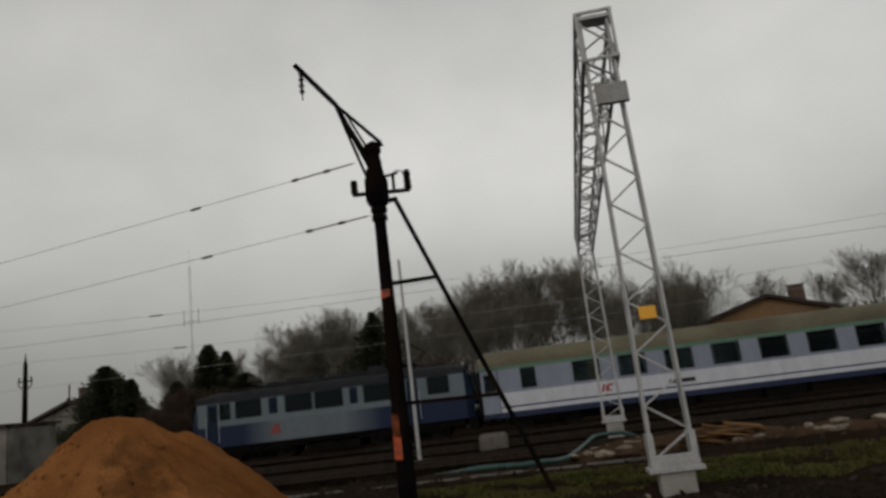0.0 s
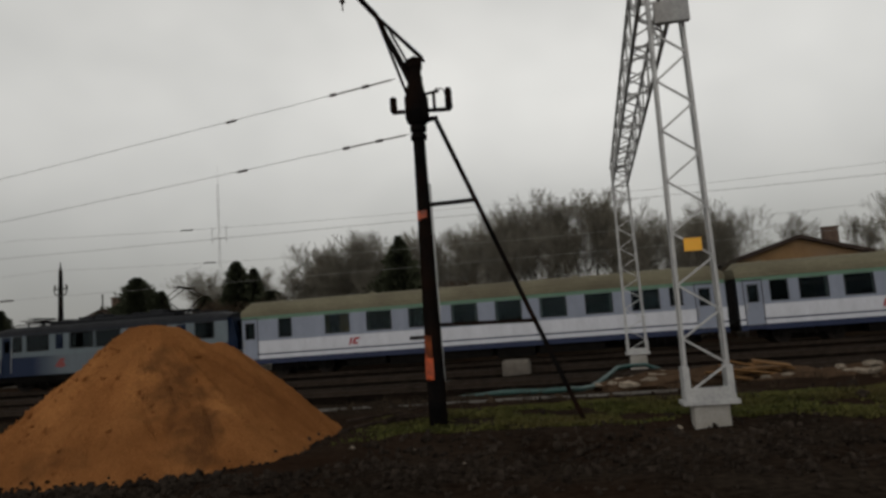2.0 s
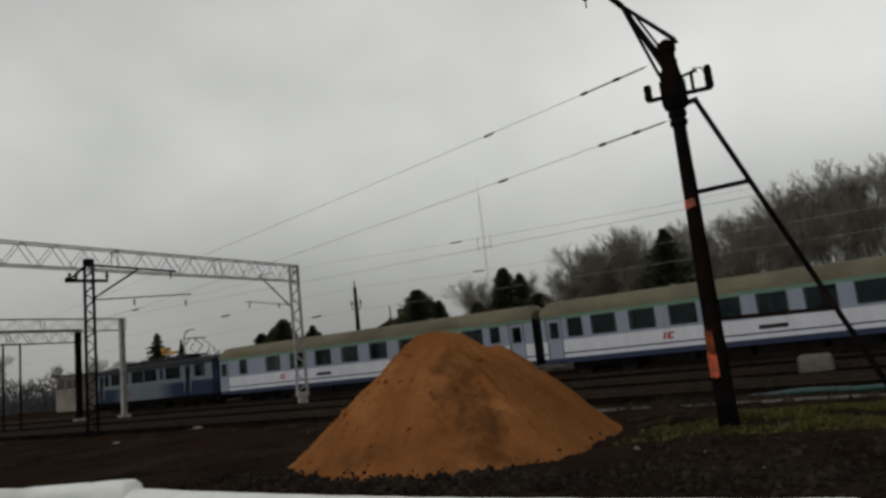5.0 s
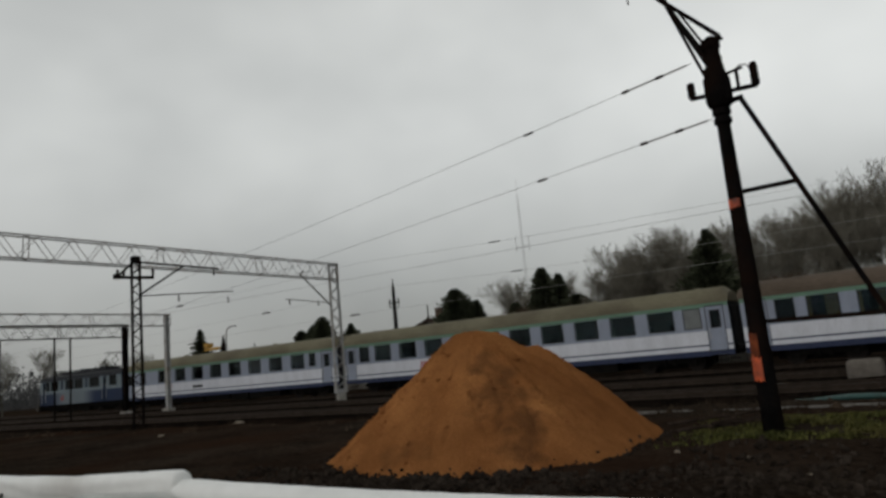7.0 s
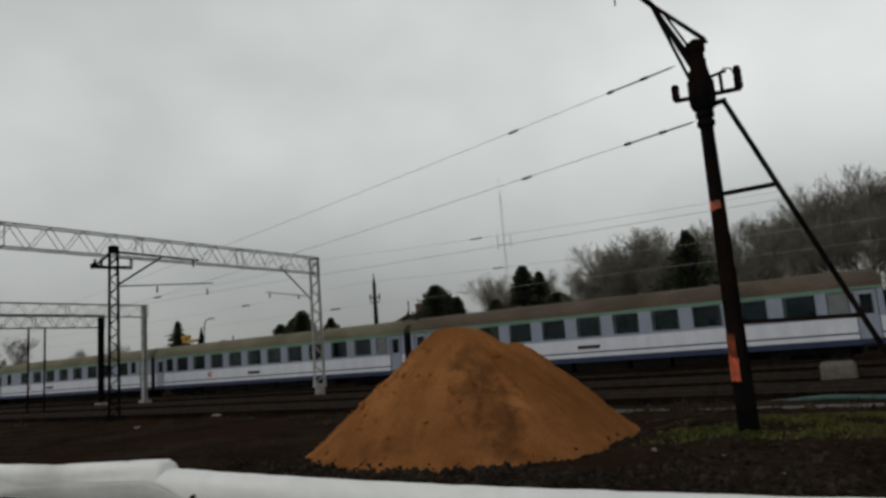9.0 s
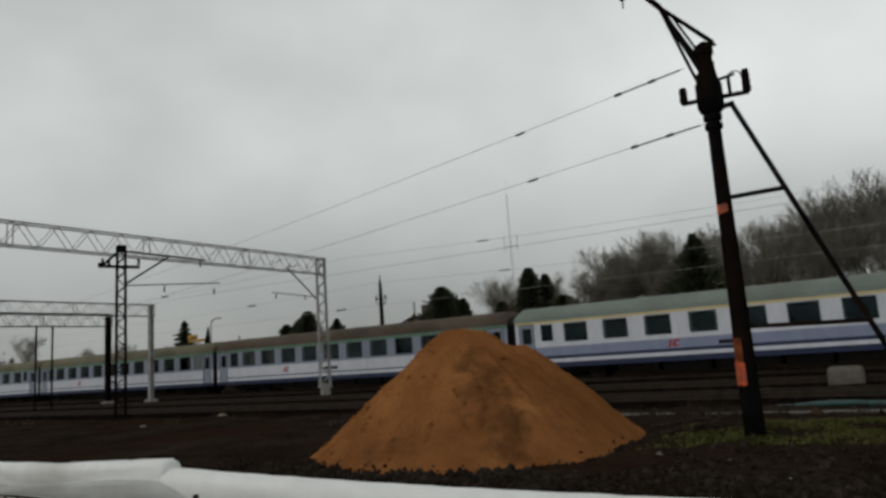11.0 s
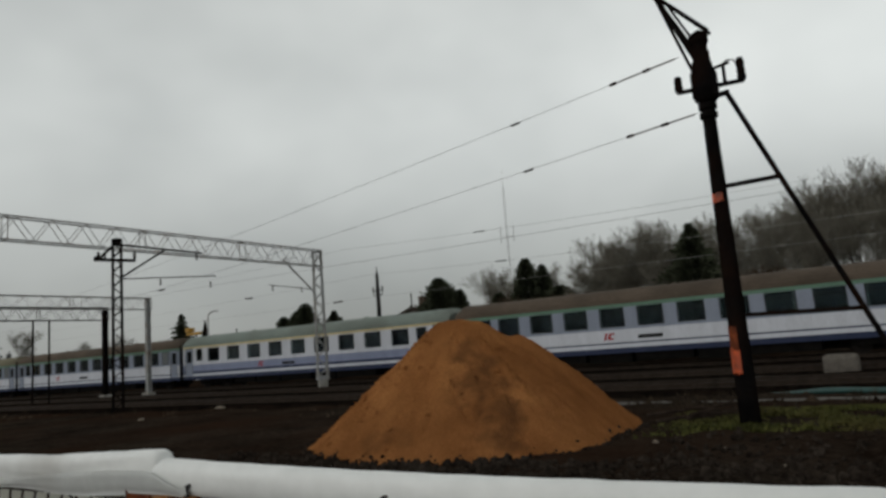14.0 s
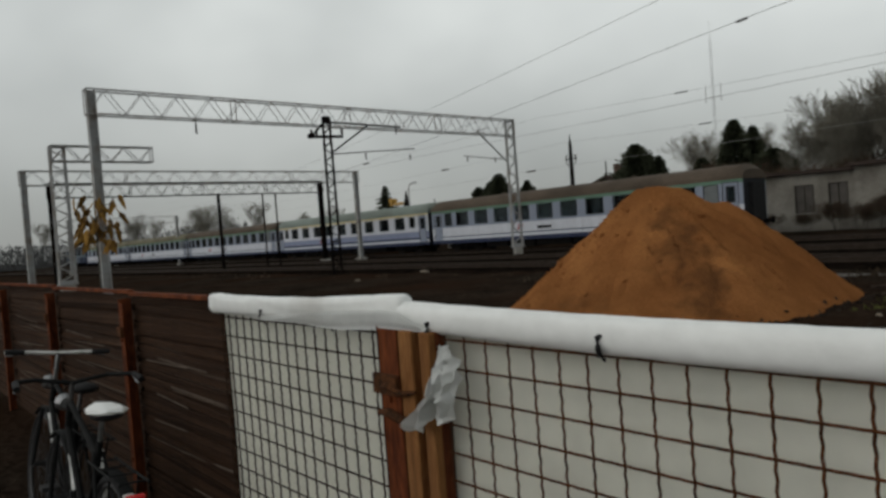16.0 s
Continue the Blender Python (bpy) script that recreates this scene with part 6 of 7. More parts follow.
gable_house((20.9, 62, 0), 11.0, 12, 5.9, 7.6, M_OCHRE, [(2.9, 4.1, 2.0, 8.45)], "ochre house with low dark gable roof and chimney")
gable_house((-43.5, 62, 0), 9.0, 8, 4.6, 6.3, M_SHED, [(0.4, 1.15, 0.5, 7.5)], "low grey house with dark roof behind the line")
bm = bmesh.new()
rod(bm, (-43.9, 62.3, 6.0), (-43.9, 62.3, 7.9), 0.07)
o = part("flue_pipe", bm, M_STEEL_DARK, None)
tagged(o, "thin dark flue pipe on the grey house", "flue pipe")


def shed(x0, x1, y, depth, top0, top1, windows, label, wall_material=None, door=None):
    e = thing("shed", ((x0 + x1) / 2, y, 0), label, "shed", "buildings behind the line")
    h = (x1 - x0) / 2
    holes = [(a - (x0 + x1) / 2, b - (x0 + x1) / 2, c, d) for a, b, c, d in windows]
    bm = bmesh.new()
    wall(bm, -h, h, 0, min(top0, top1) - 0.12, 0, 0.2, holes)
    part("front_wall", bm, wall_material or M_SHED, e)
    bm = bmesh.new()
    for s in (-1, 1):
        box(bm, (s * h - 0.1, 0.2, 0), (s * h + 0.1, depth, min(top0, top1) - 0.12))
    box(bm, (-h, depth, 0), (h, depth + 0.2, min(top0, top1) - 0.12))
    part("back_wall", bm, wall_material or M_SHED, e)
    bm = bmesh.new()
    bar(bm, (-h - 0.3, depth / 2, top0 - 0.06), (h + 0.3, depth / 2, top1 - 0.06), depth + 0.9, 0.18)
    part("roof", bm, M_TILE, e)
    for a, b, c, d in holes:
        bm = bmesh.new()
        window_rim(bm, a, b, c, d, 0.06, 0.06, 0.08)
        bar(bm, ((a + b) / 2, 0.06, c), ((a + b) / 2, 0.06, d), 0.05)
        w = part("window", bm, M_DULL_FRAME, e)
        bm = bmesh.new()
        box(bm, (a, 0.1, c), (b, 0.11, d))
        part("pane", bm, M_GRIMY_PANE, w)
        bm = bmesh.new()
        box(bm, (a - 0.1, -0.08, c - 0.12), (b + 0.1, 0.0, c - 0.062))
        part("sill", bm, M_CONCRETE, w)
    return e


shed(-20.5, -14.7, 46, 4, 3.85, 3.7, [(-18.3, -17.25, 1.2, 2.85), (-16.3, -15.3, 1.25, 2.85)], "low grey rendered shed with two windows")
shed(-14.6, -8.5, 45.2, 5, 3.9, 3.9, [], "low pale rendered shed, flat roof")
shed(-52.0, -37.2, 46, 5, 4.2, 4.1, [(-48.5, -47.2, 0.9, 2.6), (-44.8, -43.5, 0.9, 2.6), (-39.6, -38.0, 0.5, 2.6)], "long low grey shed with dark openings")
shed(-107, -88.5, 62, 8, 3.5, 3.3, [], "plain white metal storage shed", M_WHITE_METAL)
shed(-95.6, -89.4, 55, 4, 4.9, 4.7, [(-95.0, -93.4, 3.0, 4.1), (-93.0, -91.8, 3.0, 4.1), (-91.4, -90.0, 3.0, 4.1)], "old signal cabin with a band of small windows")

# ---- radio mast, poles, lamp ----
radio = thing("radio_mast", (-55.3, 110, 0), "tall thin lattice radio mast, guyed", "radio mast")
bm = bmesh.new()
for a in range(3):
    c, s = 0.28 * math.cos(a * 2.094), 0.28 * math.sin(a * 2.094)
    rod(bm, (c, s, 0), (c * 0.6, s * 0.6, 30), 0.02, n=5)
for k in range(40):
    for a in range(3):
        p = [Vector((0.28 * (1 - 0.4 * z / 30) * math.cos(b * 2.094), 0.28 * (1 - 0.4 * z / 30) * math.sin(b * 2.094), z)) for b, z in ((a, k * 0.75), (a + 1, (k + 1) * 0.75))]
        bar(bm, p[0], p[1], 0.012)
part("lattice", bm, M_WIRE_PALE, radio)
bm = bmesh.new()
rod(bm, (0, 0, 30), (0, 0, 33), 0.02, n=5)
part("aerial", bm, M_STEEL_GREY, radio)
for s in (-1, 1):
    bm = bmesh.new()
    rod(bm, (0, 0, 20.5), (s * 1.3, 0, 20.5), 0.04, n=5)
    rod(bm, (s * 1.3, 0, 19.7), (s * 1.3, 0, 22.6), 0.05, n=5)
    part("antenna", bm, M_STEEL_GREY, radio)

pole_b = thing("line_pole", (-40.5, 52, 0), "dark wooden line pole with insulator brackets behind the train", "pole")
bm = bmesh.new()
lathe(bm, (0, 0, -0.3), [(0, 0.24), (6, 0.2), (9.3, 0.15), (9.8, 0.05), (10.2, 0.03)], 10)
part("shaft", bm, M_STEEL_DARK, pole_b)
bm = bmesh.new()
bar(bm, (-0.55, 0, 7.6), (0.55, 0, 7.6), 0.1)
for s in (-1, 1):
    sweep(bm, [(s * 0.1, 0, 7.0), (s * 0.5, 0, 7.2), (s * 0.62, 0, 7.6), (s * 0.45, 0, 7.95)], 0.05, 6)
part("bracket", bm, M_STEEL_DARK, pole_b)
for s in (-0.55, 0.55):
    bm = bmesh.new()
    insulator(bm, (s, 0, 7.65), 0.3, 0.09, 3)
    part("insulator", bm, M_PORCELAIN, pole_b)

post_w = thing("marker_post", (-4.46, 26.0, -0.3), "slender white post beside the sidings", "post")
bm = bmesh.new()
lathe(bm, (0, 0, 0), [(0, 0.075), (0.3, 0.072), (7.7, 0.055), (7.8, 0.03)], 12)
part("shaft", bm, M_STEEL_WHITE, post_w, smooth=True)
bm = bmesh.new()
box(bm, (-0.3, -0.3, -0.6), (0.3, 0.3, 0.2), 0.03)
part("footing", bm, M_CONCRETE, post_w)

lamp = thing("street_lamp", (-72.6, 58, 0), "grey street lamp with a single arm", "street lamp")
bm = bmesh.new()
sweep(bm, [(0, 0, 0), (0, 0, 7.6), (0.25, 0, 8.3), (0.9, 0, 8.5)], 0.09, 8)
part("pole", bm, M_STEEL_GREY, lamp)
bm = bmesh.new()
box(bm, (0.8, -0.17, 8.42), (1.9, 0.17, 8.58), 0.05)
part("lamp_head", bm, M_STEEL_GREY, lamp)

crane = thing("loading_crane", (-77.6, 60, 0), "small yellow loading crane on a white column", "crane")
bm = bmesh.new()
lathe(bm, (0, 0, 0), [(0, 0.24), (4.8, 0.2), (5.9, 0.18)], 10)
part("column", bm, M_WHITE_METAL, crane)
bm = bmesh.new()
box(bm, (-1.7, -0.3, 5.95), (1.3, 0.3, 6.3), 0.05)
box(bm, (-1.6, -0.5, 6.4), (-0.8, 0.5, 6.95), 0.05)
part("jib", bm, M_CRANE, crane)
bm = bmesh.new()
lathe(bm, (1.9, 0, 5.6), [(0, 0.45), (0.9, 0.3), (2.2, 0.05)], 8)
part("cab_cowl", bm, M_STEEL_DARK, crane)


# ---- clutter between the tracks ----
def rubble(cx, cy, n, spread, size, seed, label):
    rnd = random.Random(seed)
    for _ in range(n):
        bm = bmesh.new()
        bmesh.ops.create_icosphere(bm, subdivisions=2, radius=1.0)
        k = rnd.uniform(0.6, 1.4) * size
        sx, sy, sz = k * rnd.uniform(0.8, 1.6), k * rnd.uniform(0.7, 1.2), k * rnd.uniform(0.45, 0.7)
        off = rnd.uniform(0, 50)
        for v in bm.verts:
            d = v.co.normalized()
            q = 1 + 0.5 * noise.noise(d * 1.3 + Vector((off, 0, 0))) + 0.25 * noise.noise(d * 3.0 + Vector((0, off, 0)))
            v.co = Vector((d.x * sx, d.y * sy, max(-0.5, d.z) * sz)) * q
        x, y = cx + rnd.gauss(0, spread), cy + rnd.gauss(0, spread * 0.7)
        o = part("stone", bm, M_STONE, None)
        o.location = (x, y, ground_height(x, y) + sz * 0.35 + (0.22 if cx > 0 and 18 < cy < 24 else 0))
        o.rotation_euler = (0, 0, rnd.uniform(0, 6))
        tagged(o, label, "stone", "rubble")


rubble(2.0, 21.0, 10, 0.5, 0.15, 1, "pale broken stone beside the gantry mast")
rubble(2.7, 22.6, 6, 0.35, 0.18, 2, "pale broken stone beside the gantry mast")
rubble(6.4, 19.4, 12, 0.9, 0.13, 3, "pale broken stone between the sidings")
rubble(9.5, 19.1, 10, 1.2, 0.13, 4, "pale broken stone between the sidings")
rubble(-8.5, 27.0, 5, 1.2, 0.12, 5, "pale broken stone between the sidings")
rubble(-20, 22.0, 6, 5.0, 0.12, 6, "pale broken stone between the sidings")
rubble(-2.0, 10.0, 5, 1.8, 0.05, 7, "small pale stone on the churned earth")
rnd_p = random.Random(3)
for k in range(9):
    bm = bmesh.new()
    ln = rnd_p.uniform(0.7, 1.5)
    box(bm, (-ln / 2, -0.09, -0.025), (ln / 2, 0.09, 0.025), 0.005)
    o = part("plank", bm, M_PLANK, None)
    x, y = 5.2 + rnd_p.gauss(0, 0.4), 21.2 + rnd_p.gauss(0, 0.4)
    o.matrix_basis = pose(x, y, ground_height(x, y) + 0.24 + 0.045 * k, rnd_p.uniform(-25, 25), rnd_p.uniform(-9, 14), rnd_p.uniform(-60, 20))
    tagged(o, "rough raw timber plank thrown on a heap", "plank", "heap of planks")
M_SPOIL = mat("brown_spoil", (0.035, 0.022, 0.014), (0.085, 0.055, 0.035), 0.95, 0, 2.0, 0.7)
for x, y, sx, h in ((2.3, 21.3, 1.5, 0.3), (2.9, 22.9, 1.1, 0.3), (6.4, 19.6, 1.6, 0.28), (9.3, 19.3, 2.0, 0.26), (4.6, 22.4, 1.5, 0.34), (6.2, 21.9, 1.3, 0.3), (8.2, 21.0, 1.6, 0.26), (3.4, 22.4, 1.0, 0.24)):
    bm = bmesh.new()
    bmesh.ops.create_icosphere(bm, subdivisions=4, radius=1.0)
    for q in bm.verts:
        q.co = Vector((q.co.x * sx, q.co.y * sx * 0.7, q.co.z * h)) * (1 + 0.3 * noise.noise(q.co * 2.5 + Vector((x, y, 0))))
    o = part("spoil_mound", bm, M_SPOIL, None)
    o.location = (x, y, -0.24)
    tagged(o, "low heap of brown spoil between the sidings", "spoil heap", "spoil heaps")
bm = bmesh.new()
box(bm, (-0.58, -0.35, -0.6), (0.58, 0.35, 0.42), 0.16)
o = part("concrete_block", bm, mat("grimy_concrete", (0.085, 0.076, 0.066), (0.155, 0.14, 0.122), 0.95, 0, 4.0, 0.4), None)
o.location = (-1.85, 28.9, 0)
tagged(o, "squat weathered concrete block between the tracks", "concrete block")
bm = bmesh.new()
pts = [(-2.95, 19.2, -0.06), (-1.7, 18.7, 0.03), (-0.2, 18.75, 0.03), (0.4, 19.6, -0.08), (0.8, 20.9, -0.1), (1.4, 23.2, 0.02), (1.9, 25.1, 0.1), (2.9, 26.0, 0.06), (3.6, 26.3, -0.2)]
fine = []
for a, b in zip(pts, pts[1:]):
    fine += [Vector(a) + (Vector(b) - Vector(a)) * (k / 4) + Vector((0, 0, 0.02 * math.sin(k + a[0] * 3))) for k in range(4)]
sweep(bm, fine, 0.07, 8)
o = part("hose", bm, M_HOSE, None, smooth=True)
tagged(o, "teal corrugated hose lying across the sidings", "hose")
# old branches by the foot of the pole
M_DEADWOOD = mat("damp_dead_wood", (0.014, 0.010, 0.008), (0.05, 0.038, 0.03), 0.95, 0, 6.0, 0.4)
for k in range(7):
    bm = bmesh.new()
    a = rnd_p.uniform(-0.5, 0.5)
    ln = rnd_p.uniform(0.5, 1.3)
    sweep(bm, [(-ln / 2, 0, 0.05), (-ln * 0.1, 0.06, 0.09), (ln * 0.2, -0.03, 0.12), (ln / 2, 0.05, 0.07)], 0.03, 6, radii=[0.035, 0.03, 0.024, 0.012])
    o = part("branch", bm, M_DEADWOOD, None)
    x, y = -3.1 + rnd_p.uniform(-0.6, 0.5), 12.7 + rnd_p.uniform(-0.5, 0.6)
    o.matrix_basis = pose(x, y, ground_height(x, y) + 0.02 + 0.02 * k, 0, 0, math.degrees(a))
    tagged(o, "dead branch lying by the foot of the pole", "branch", "dead branches")


# ---- bicycles by the fence ----
M_BLACK = mat("black_bike_paint", (0.005, 0.0052, 0.0052), (0.012, 0.0125, 0.0125), 0.7, 0.0, 8.0, 0.03)
M_CHROME = mat("dull_chrome", (0.14, 0.145, 0.15), (0.27, 0.275, 0.28), 0.35, 0.85, 8.0, 0.03)
M_DULL = mat("dull_steel", (0.012, 0.012, 0.012), (0.04, 0.04, 0.041), 0.6, 0.3, 8.0, 0.03)
M_PALE = mat("pale_alloy", (0.5, 0.5, 0.48), (0.74, 0.74, 0.71), 0.4, 0.2, 14.0, 0.05, stain=(0.06, 0.06, 0.06))
M_TAIL = mat("red_reflector", (0.45, 0.01, 0.015), (0.6, 0.02, 0.02), 0.25, 0, 9.0, 0.0)


def arc_strip(bm, r, half, a0, a1, n=16):
    """A curved strip of sheet metal about the y axis."""
    rings = []
    for k in range(n + 1):
        a = a0 + (a1 - a0) * k / n
        rings.append([bm.verts.new((q * math.cos(a), y, q * math.sin(a))) for q, y in ((r, -half), (r + 0.006, -half * 0.5), (r + 0.006, half * 0.5), (r, half), (r - 0.003, half), (r - 0.003, -half))])
    for s, t in zip(rings, rings[1:]):
        for k in range(6):
            bm.faces.new((s[k], s[(k + 1) % 6], t[(k + 1) % 6], t[k]))
    bm.faces.new(rings[0][::-1])
    bm.faces.new(rings[-1])


def bicycle(m, label, cover, swept):
    """Local x runs forward, z up, wheels on the ground."""
    e = thing("bicycle", (0, 0, 0), label, "bicycle", "bicycles by the fence")
    for x in (-0.53, 0.53):
        bm = bmesh.new()
        n, mseg, R, r = 40, 8, 0.335, 0.02
        ring = [[bm.verts.new(((R + r * math.cos(b)) * math.cos(a), r * math.sin(b), (R + r * math.cos(b)) * math.sin(a))) for b in [k * math.tau / mseg for k in range(mseg)]] for a in [k * math.tau / n for k in range(n)]]
        for i in range(n):
            for k in range(mseg):
                bm.faces.new((ring[i][k], ring[(i + 1) % n][k], ring[(i + 1) % n][(k + 1) % mseg], ring[i][(k + 1) % mseg]))
        w = part("wheel", bm, M_RUBBER, e, "black tyre on a bright rim", smooth=True, loc=(x, 0, 0.355))
        bm = bmesh.new()
        sweep(bm, [(0.31 * math.cos(a), 0, 0.31 * math.sin(a)) for a in [k * math.tau / 36 for k in range(37)]], 0.012, 6)
        part("rim", bm, M_DULL, w)
        bm = bmesh.new()
        for k in range(24):
            a = k * math.tau / 24
            rod(bm, (0.02 * math.cos(a + 0.5), 0.025 * (-1) ** k, 0.02 * math.sin(a + 0.5)), (0.31 * math.cos(a), 0, 0.31 * math.sin(a)), 0.0016, n=4)
        rod(bm, (0, -0.05, 0), (0, 0.05, 0), 0.02)
        o = part("spokes", bm, M_DULL, w)
        bm = bmesh.new()
        a0, a1 = (0.3, 3.0) if x < 0 else (0.9, 2.9)
        arc_strip(bm, 0.375, 0.027, a0, a1)
        part("mudguard", bm, M_BLACK, w)
        bm = bmesh.new()
        arc_strip(bm, 0.387, 0.024, a0 + (a1 - a0) * 0.69, a0 + (a1 - a0) * 0.95, 6)
        part("mudguard_tip", bm, M_PALE, w, "pale mudguard end")
        if not cover and x > 0:
            bm = bmesh.new()
            arc_strip(bm, 0.392, 0.028, 2.0, 2.75, 8)
            part("mudguard_flap", bm, M_PALE, w, "bright worn mudguard flap")
    bb, st, hd, ht = (-0.1, 0, 0.30), (-0.27, 0, 0.82), (0.40, 0, 0.78), (0.36, 0, 0.92)
    bm = bmesh.new()
    for p, q, r in ((bb, st, 0.016), (bb, hd, 0.019), ((-0.24, 0, 0.74), ht, 0.016), (hd, ht, 0.02)):
        rod(bm, p, q, r)
    for s in (-1, 1):
        rod(bm, (-0.53, s * 0.06, 0.355), (-0.1, s * 0.03, 0.30), 0.01)
        rod(bm, (-0.53, s * 0.06, 0.355), (-0.24, s * 0.02, 0.76), 0.009)
        rod(bm, (0.53, s * 0.055, 0.355), (0.42, s * 0.045, 0.74), 0.012)
    part("bike_frame", bm, M_BLACK, e)
    bm = bmesh.new()
    rod(bm, ht, (0.335, 0, 1.03 if swept else 1.11), 0.014)
    part("stem", bm, M_CHROME, e)
    bm = bmesh.new()
    if swept:
        pts = [(0.10, -0.30, 1.05), (0.22, -0.29, 1.07), (0.34, -0.18, 1.06), (0.335, 0, 1.03), (0.34, 0.18, 1.06), (0.22, 0.29, 1.07), (0.10, 0.30, 1.05)]
    else:
        pts = [(0.31, -0.31, 1.12), (0.33, -0.15, 1.115), (0.335, 0, 1.11), (0.33, 0.15, 1.115), (0.31, 0.31, 1.12)]
    sweep(bm, pts, 0.012, 8)
    h = part("handlebar", bm, M_BLACK if swept else M_PALE, e, "black swept handlebar" if swept else "bright steel handlebar")
    for p, q in ((pts[0], pts[1]), (pts[-1], pts[-2])):
        bm = bmesh.new()
        p, q = Vector(p), Vector(q)
        rod(bm, p, p + (q - p).normalized() * 0.11, 0.017)
        part("grip", bm, M_RUBBER, h)
        bm = bmesh.new()
        sweep(bm, [p + (q - p) * 0.9 + Vector((0.02, 0, -0.01)), p + (q - p) * 0.5 + Vector((0.05, 0, -0.02)), p + (q - p) * 0.1 + Vector((0.05, 0, -0.03))], 0.005, 5)
        part("brake_lever", bm, M_CHROME, h)
    bm = bmesh.new()
    rod(bm, st, (-0.3, 0, 0.93), 0.013)
    part("seat_post", bm, M_CHROME, e)
    bm = bmesh.new()
    bmesh.ops.create_icosphere(bm, subdivisions=3, radius=1.0)
    for v in bm.verts:
        wx = 0.5 - 0.5 * v.co.x
        v.co = Vector((v.co.x * 0.14 - 0.32, v.co.y * (0.03 + 0.07 * wx), v.co.z * 0.035 + 0.955 + 0.012 * wx))
    s = part("saddle", bm, M_RUBBER, e, smooth=True)
    if cover:
        bm = bmesh.new()
        bmesh.ops.create_icosphere(bm, subdivisions=3, radius=1.0)
        for v in bm.verts:
            wx = 0.5 - 0.5 * v.co.x
            k = 1 + 0.12 * noise.noise(v.co * 3)
            v.co = Vector((v.co.x * 0.155 * k - 0.32, v.co.y * (0.045 + 0.075 * wx) * k, max(v.co.z, -0.4) * 0.03 * k + 0.975 + 0.012 * wx))
        part("saddle_cover", bm, M_TARP, s, "crumpled white plastic bag over the saddle")
    bm = bmesh.new()
    for sy in (-0.06, 0.06):
        rod(bm, (-0.83, sy, 0.74), (-0.3, sy, 0.74), 0.006, n=6)
        rod(bm, (-0.6, sy, 0.36), (-0.68, sy, 0.74), 0.005, n=6)
    for k in range(4):
        rod(bm, (-0.8 + k * 0.15, -0.06, 0.74), (-0.8 + k * 0.15, 0.06, 0.74), 0.005, n=5)
    part("luggage_rack", bm, M_BLACK, e)
    if cover:
        bm = bmesh.new()
        box(bm, (-0.86, -0.04, 0.66), (-0.832, 0.04, 0.70), 0.008)
        part("reflector", bm, M_TAIL, e, "red rear reflector")
    bm = bmesh.new()
    lathe(bm, (0.47, 0, 0.9), [(0, 0.03), (0.05, 0.05), (0.055, 0.04)], 12, "x")
    part("headlamp", bm, M_CHROME, e)
    bm = bmesh.new()
    lathe(bm, (-0.1, -0.045, 0.30), [(0, 0.09), (0.006, 0.09)], 20, "y")
    rod(bm, (-0.1, -0.06, 0.30), (0.05, -0.07, 0.22), 0.009)
    rod(bm, (-0.1, 0.06, 0.30), (-0.25, 0.07, 0.38), 0.009)
    box(bm, (0.02, -0.16, 0.205), (0.09, -0.07, 0.23))
    box(bm, (-0.29, 0.07, 0.37), (-0.21, 0.16, 0.395))
    part("crankset", bm, M_DULL, e)
    bm = bmesh.new()
    rod(bm, (-0.2, -0.05, 0.3), (-0.32, -0.2, 0.01), 0.009)
    part("kickstand", bm, M_CHROME, e)
    e.matrix_basis = m
    return e


bicycle(pose(-4.17, 0.735, 0.0, 6, 0, 179), "black bicycle with a white bag over its saddle", True, True)
bicycle(pose(-5.05, 0.80, 0.0, 9, 0, 180), "dark bicycle with bright straight handlebar", False, False)

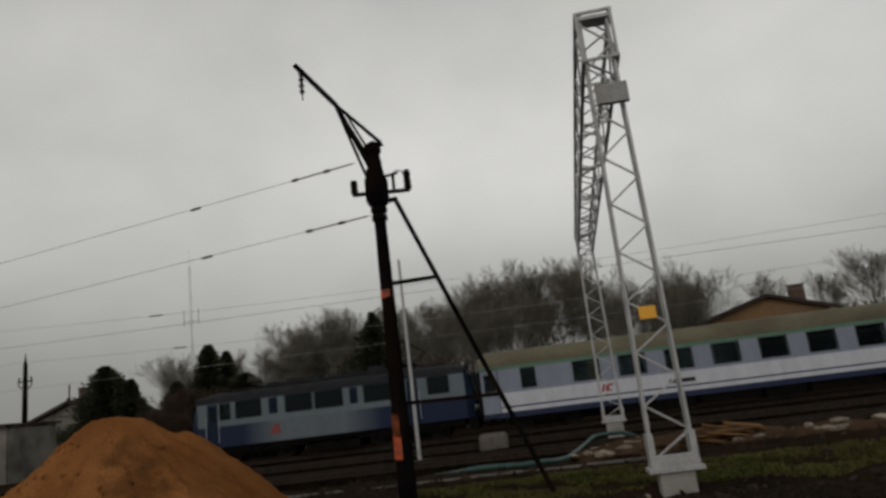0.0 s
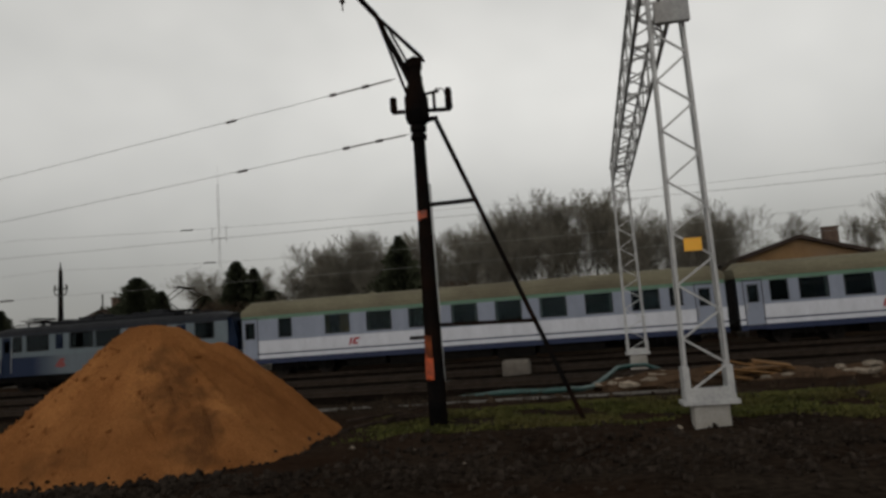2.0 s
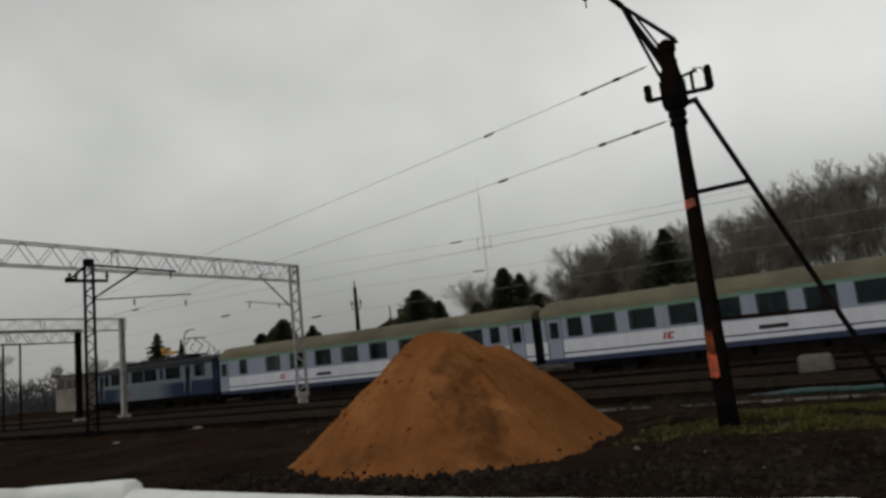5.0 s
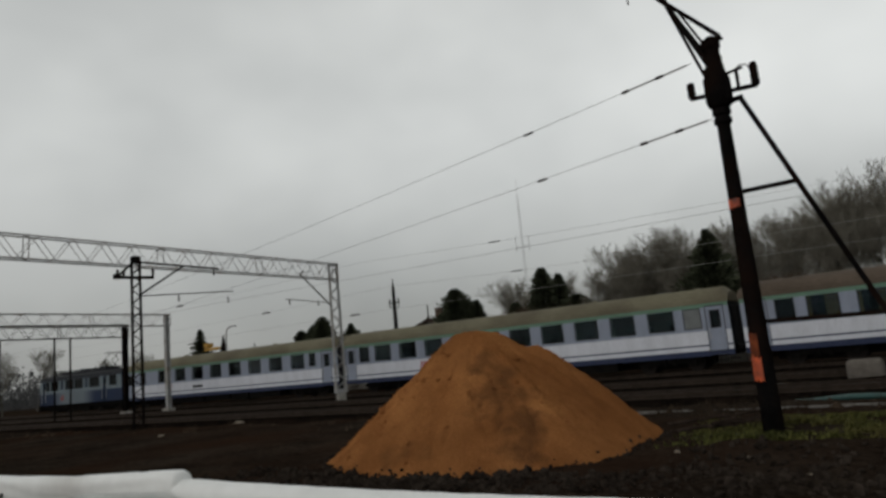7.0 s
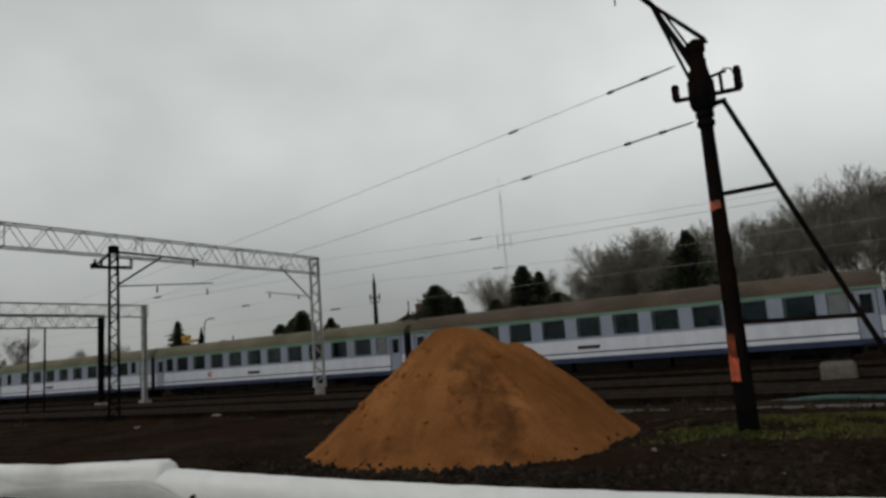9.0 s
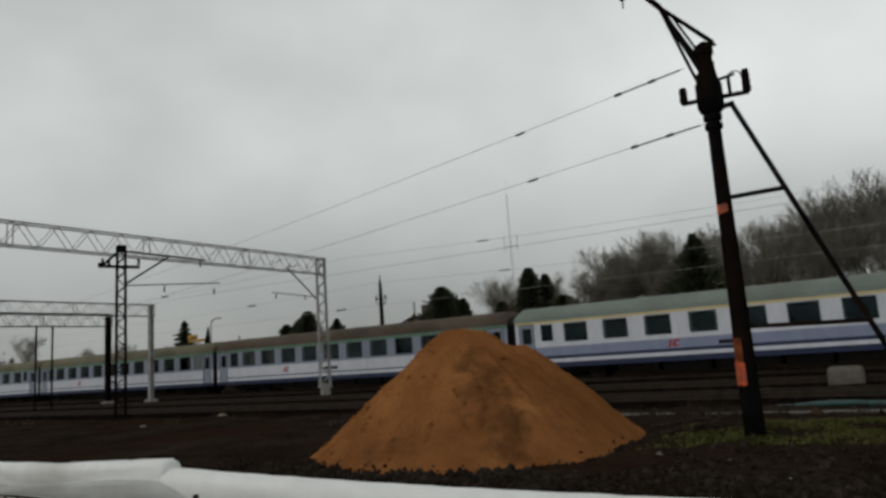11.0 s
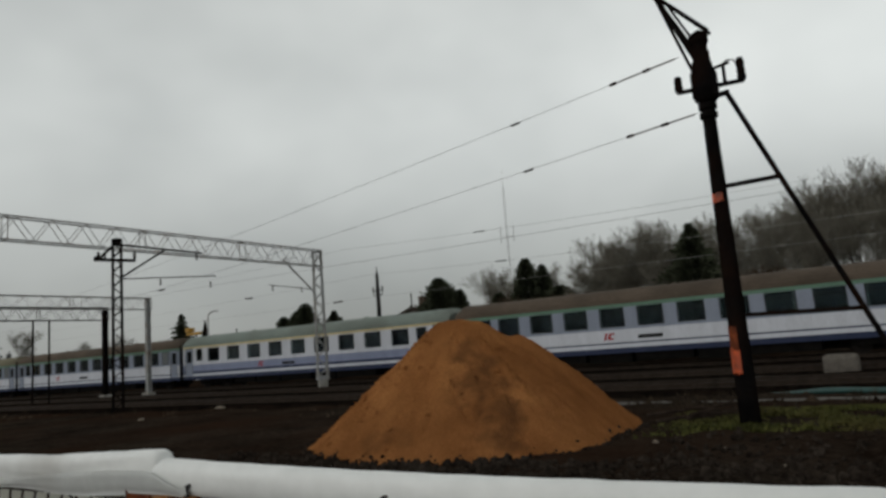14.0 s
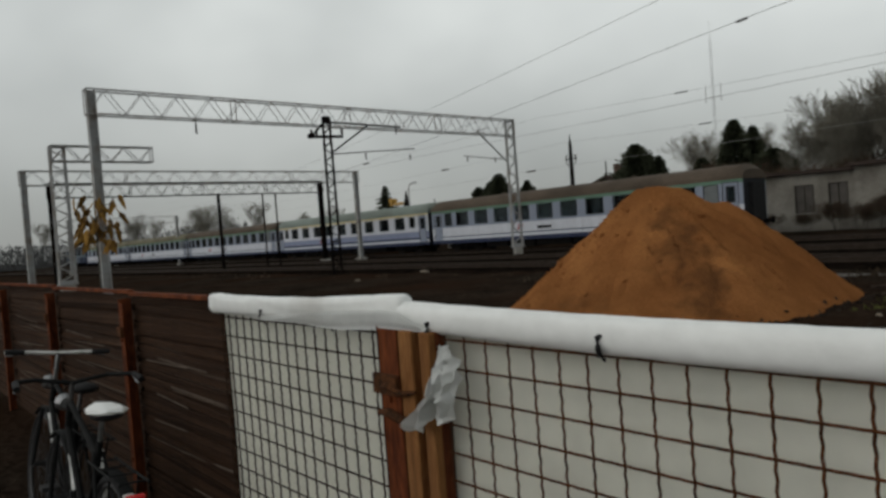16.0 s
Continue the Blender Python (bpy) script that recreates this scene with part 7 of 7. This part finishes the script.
# ---- sapling with its last yellow leaves ----
M_LEAF = mat("withered_leaf", (0.14, 0.068, 0.016), (0.36, 0.21, 0.045), 0.8, 0, 12.0, 0.1, stain=(0.05, 0.024, 0.012), stain_amount=0.3, per_piece=0.5)
sap = thing("sapling", (-10.5, 2.6, 0), "thin sapling with a few drooping yellow leaves", "sapling")
bm = bmesh.new()
sweep(bm, [(0, 0, -0.1), (0.05, 0, 0.9), (-0.04, 0.02, 1.7), (0.05, 0, 2.5)], 0.014, 6, radii=[0.022, 0.017, 0.012, 0.006])
for s, z in ((-1, 1.75), (1, 1.9), (-1, 2.1), (1, 2.2)):
    sweep(bm, [(0, 0, z), (s * 0.3, 0.05, z + 0.2), (s * 0.62, 0.1, z + 0.22)], 0.006, 5)
part("stem", bm, M_BARK, sap)
bm = bmesh.new()
out = [(0, 0), (0.02, 0.03), (0.045, 0.06), (0.035, 0.11), (0.03, 0.16), (0, 0.24), (-0.03, 0.16), (-0.035, 0.11), (-0.045, 0.06), (-0.02, 0.03)]
c = bm.verts.new((0, 0.012, -0.1))
vs = [bm.verts.new((x, 0.02 * abs(x) * 10, -y)) for x, y in out]
for a, b in zip(vs, vs[1:] + vs[:1]):
    bm.faces.new((c, a, b))
leaf = part("leaf", bm, M_LEAF, sap, loc=(0.05, 0, 2.5))
rl = random.Random(14)
for k in range(64):
    q = rl.random()
    again(leaf, sap, (rl.gauss(0.0, 0.2), rl.uniform(-0.22, 0.22), 1.95 + 0.55 * q + rl.uniform(-0.1, 0.1)), (rl.uniform(-0.7, 0.7), rl.uniform(-0.6, 0.6), rl.uniform(0, 6.28)))
again(leaf, sap, (0.95, 0, 2.42), (0.3, 0.5, 1.0))
again(leaf, sap, (1.0, 0.05, 2.5), (0.1, -0.5, 2.0))


# ---- what moves ----
def motions():
    times = [0.5 * k for k in range(33)]
    for ob, offset, sets in TRAIN:
        walk(ob, [(t, pose(train_x(t) + offset, TRACK_Y, 0)) for t in times])
        for w, (x, y, z), r in sets:
            rows, t = [], 0.0
            while t < 16.0:
                rows.append((t, pose(x, y, z, 0, math.degrees((train_x(t) - train_x(0)) / r) % 360, 0)))
                t += 2 / 30 if r < 0.6 else 0.1
            rows.append((16.0, pose(x, y, z, 0, math.degrees((train_x(16.0) - train_x(0)) / r) % 360, 0)))
            walk(w, rows)


motions()
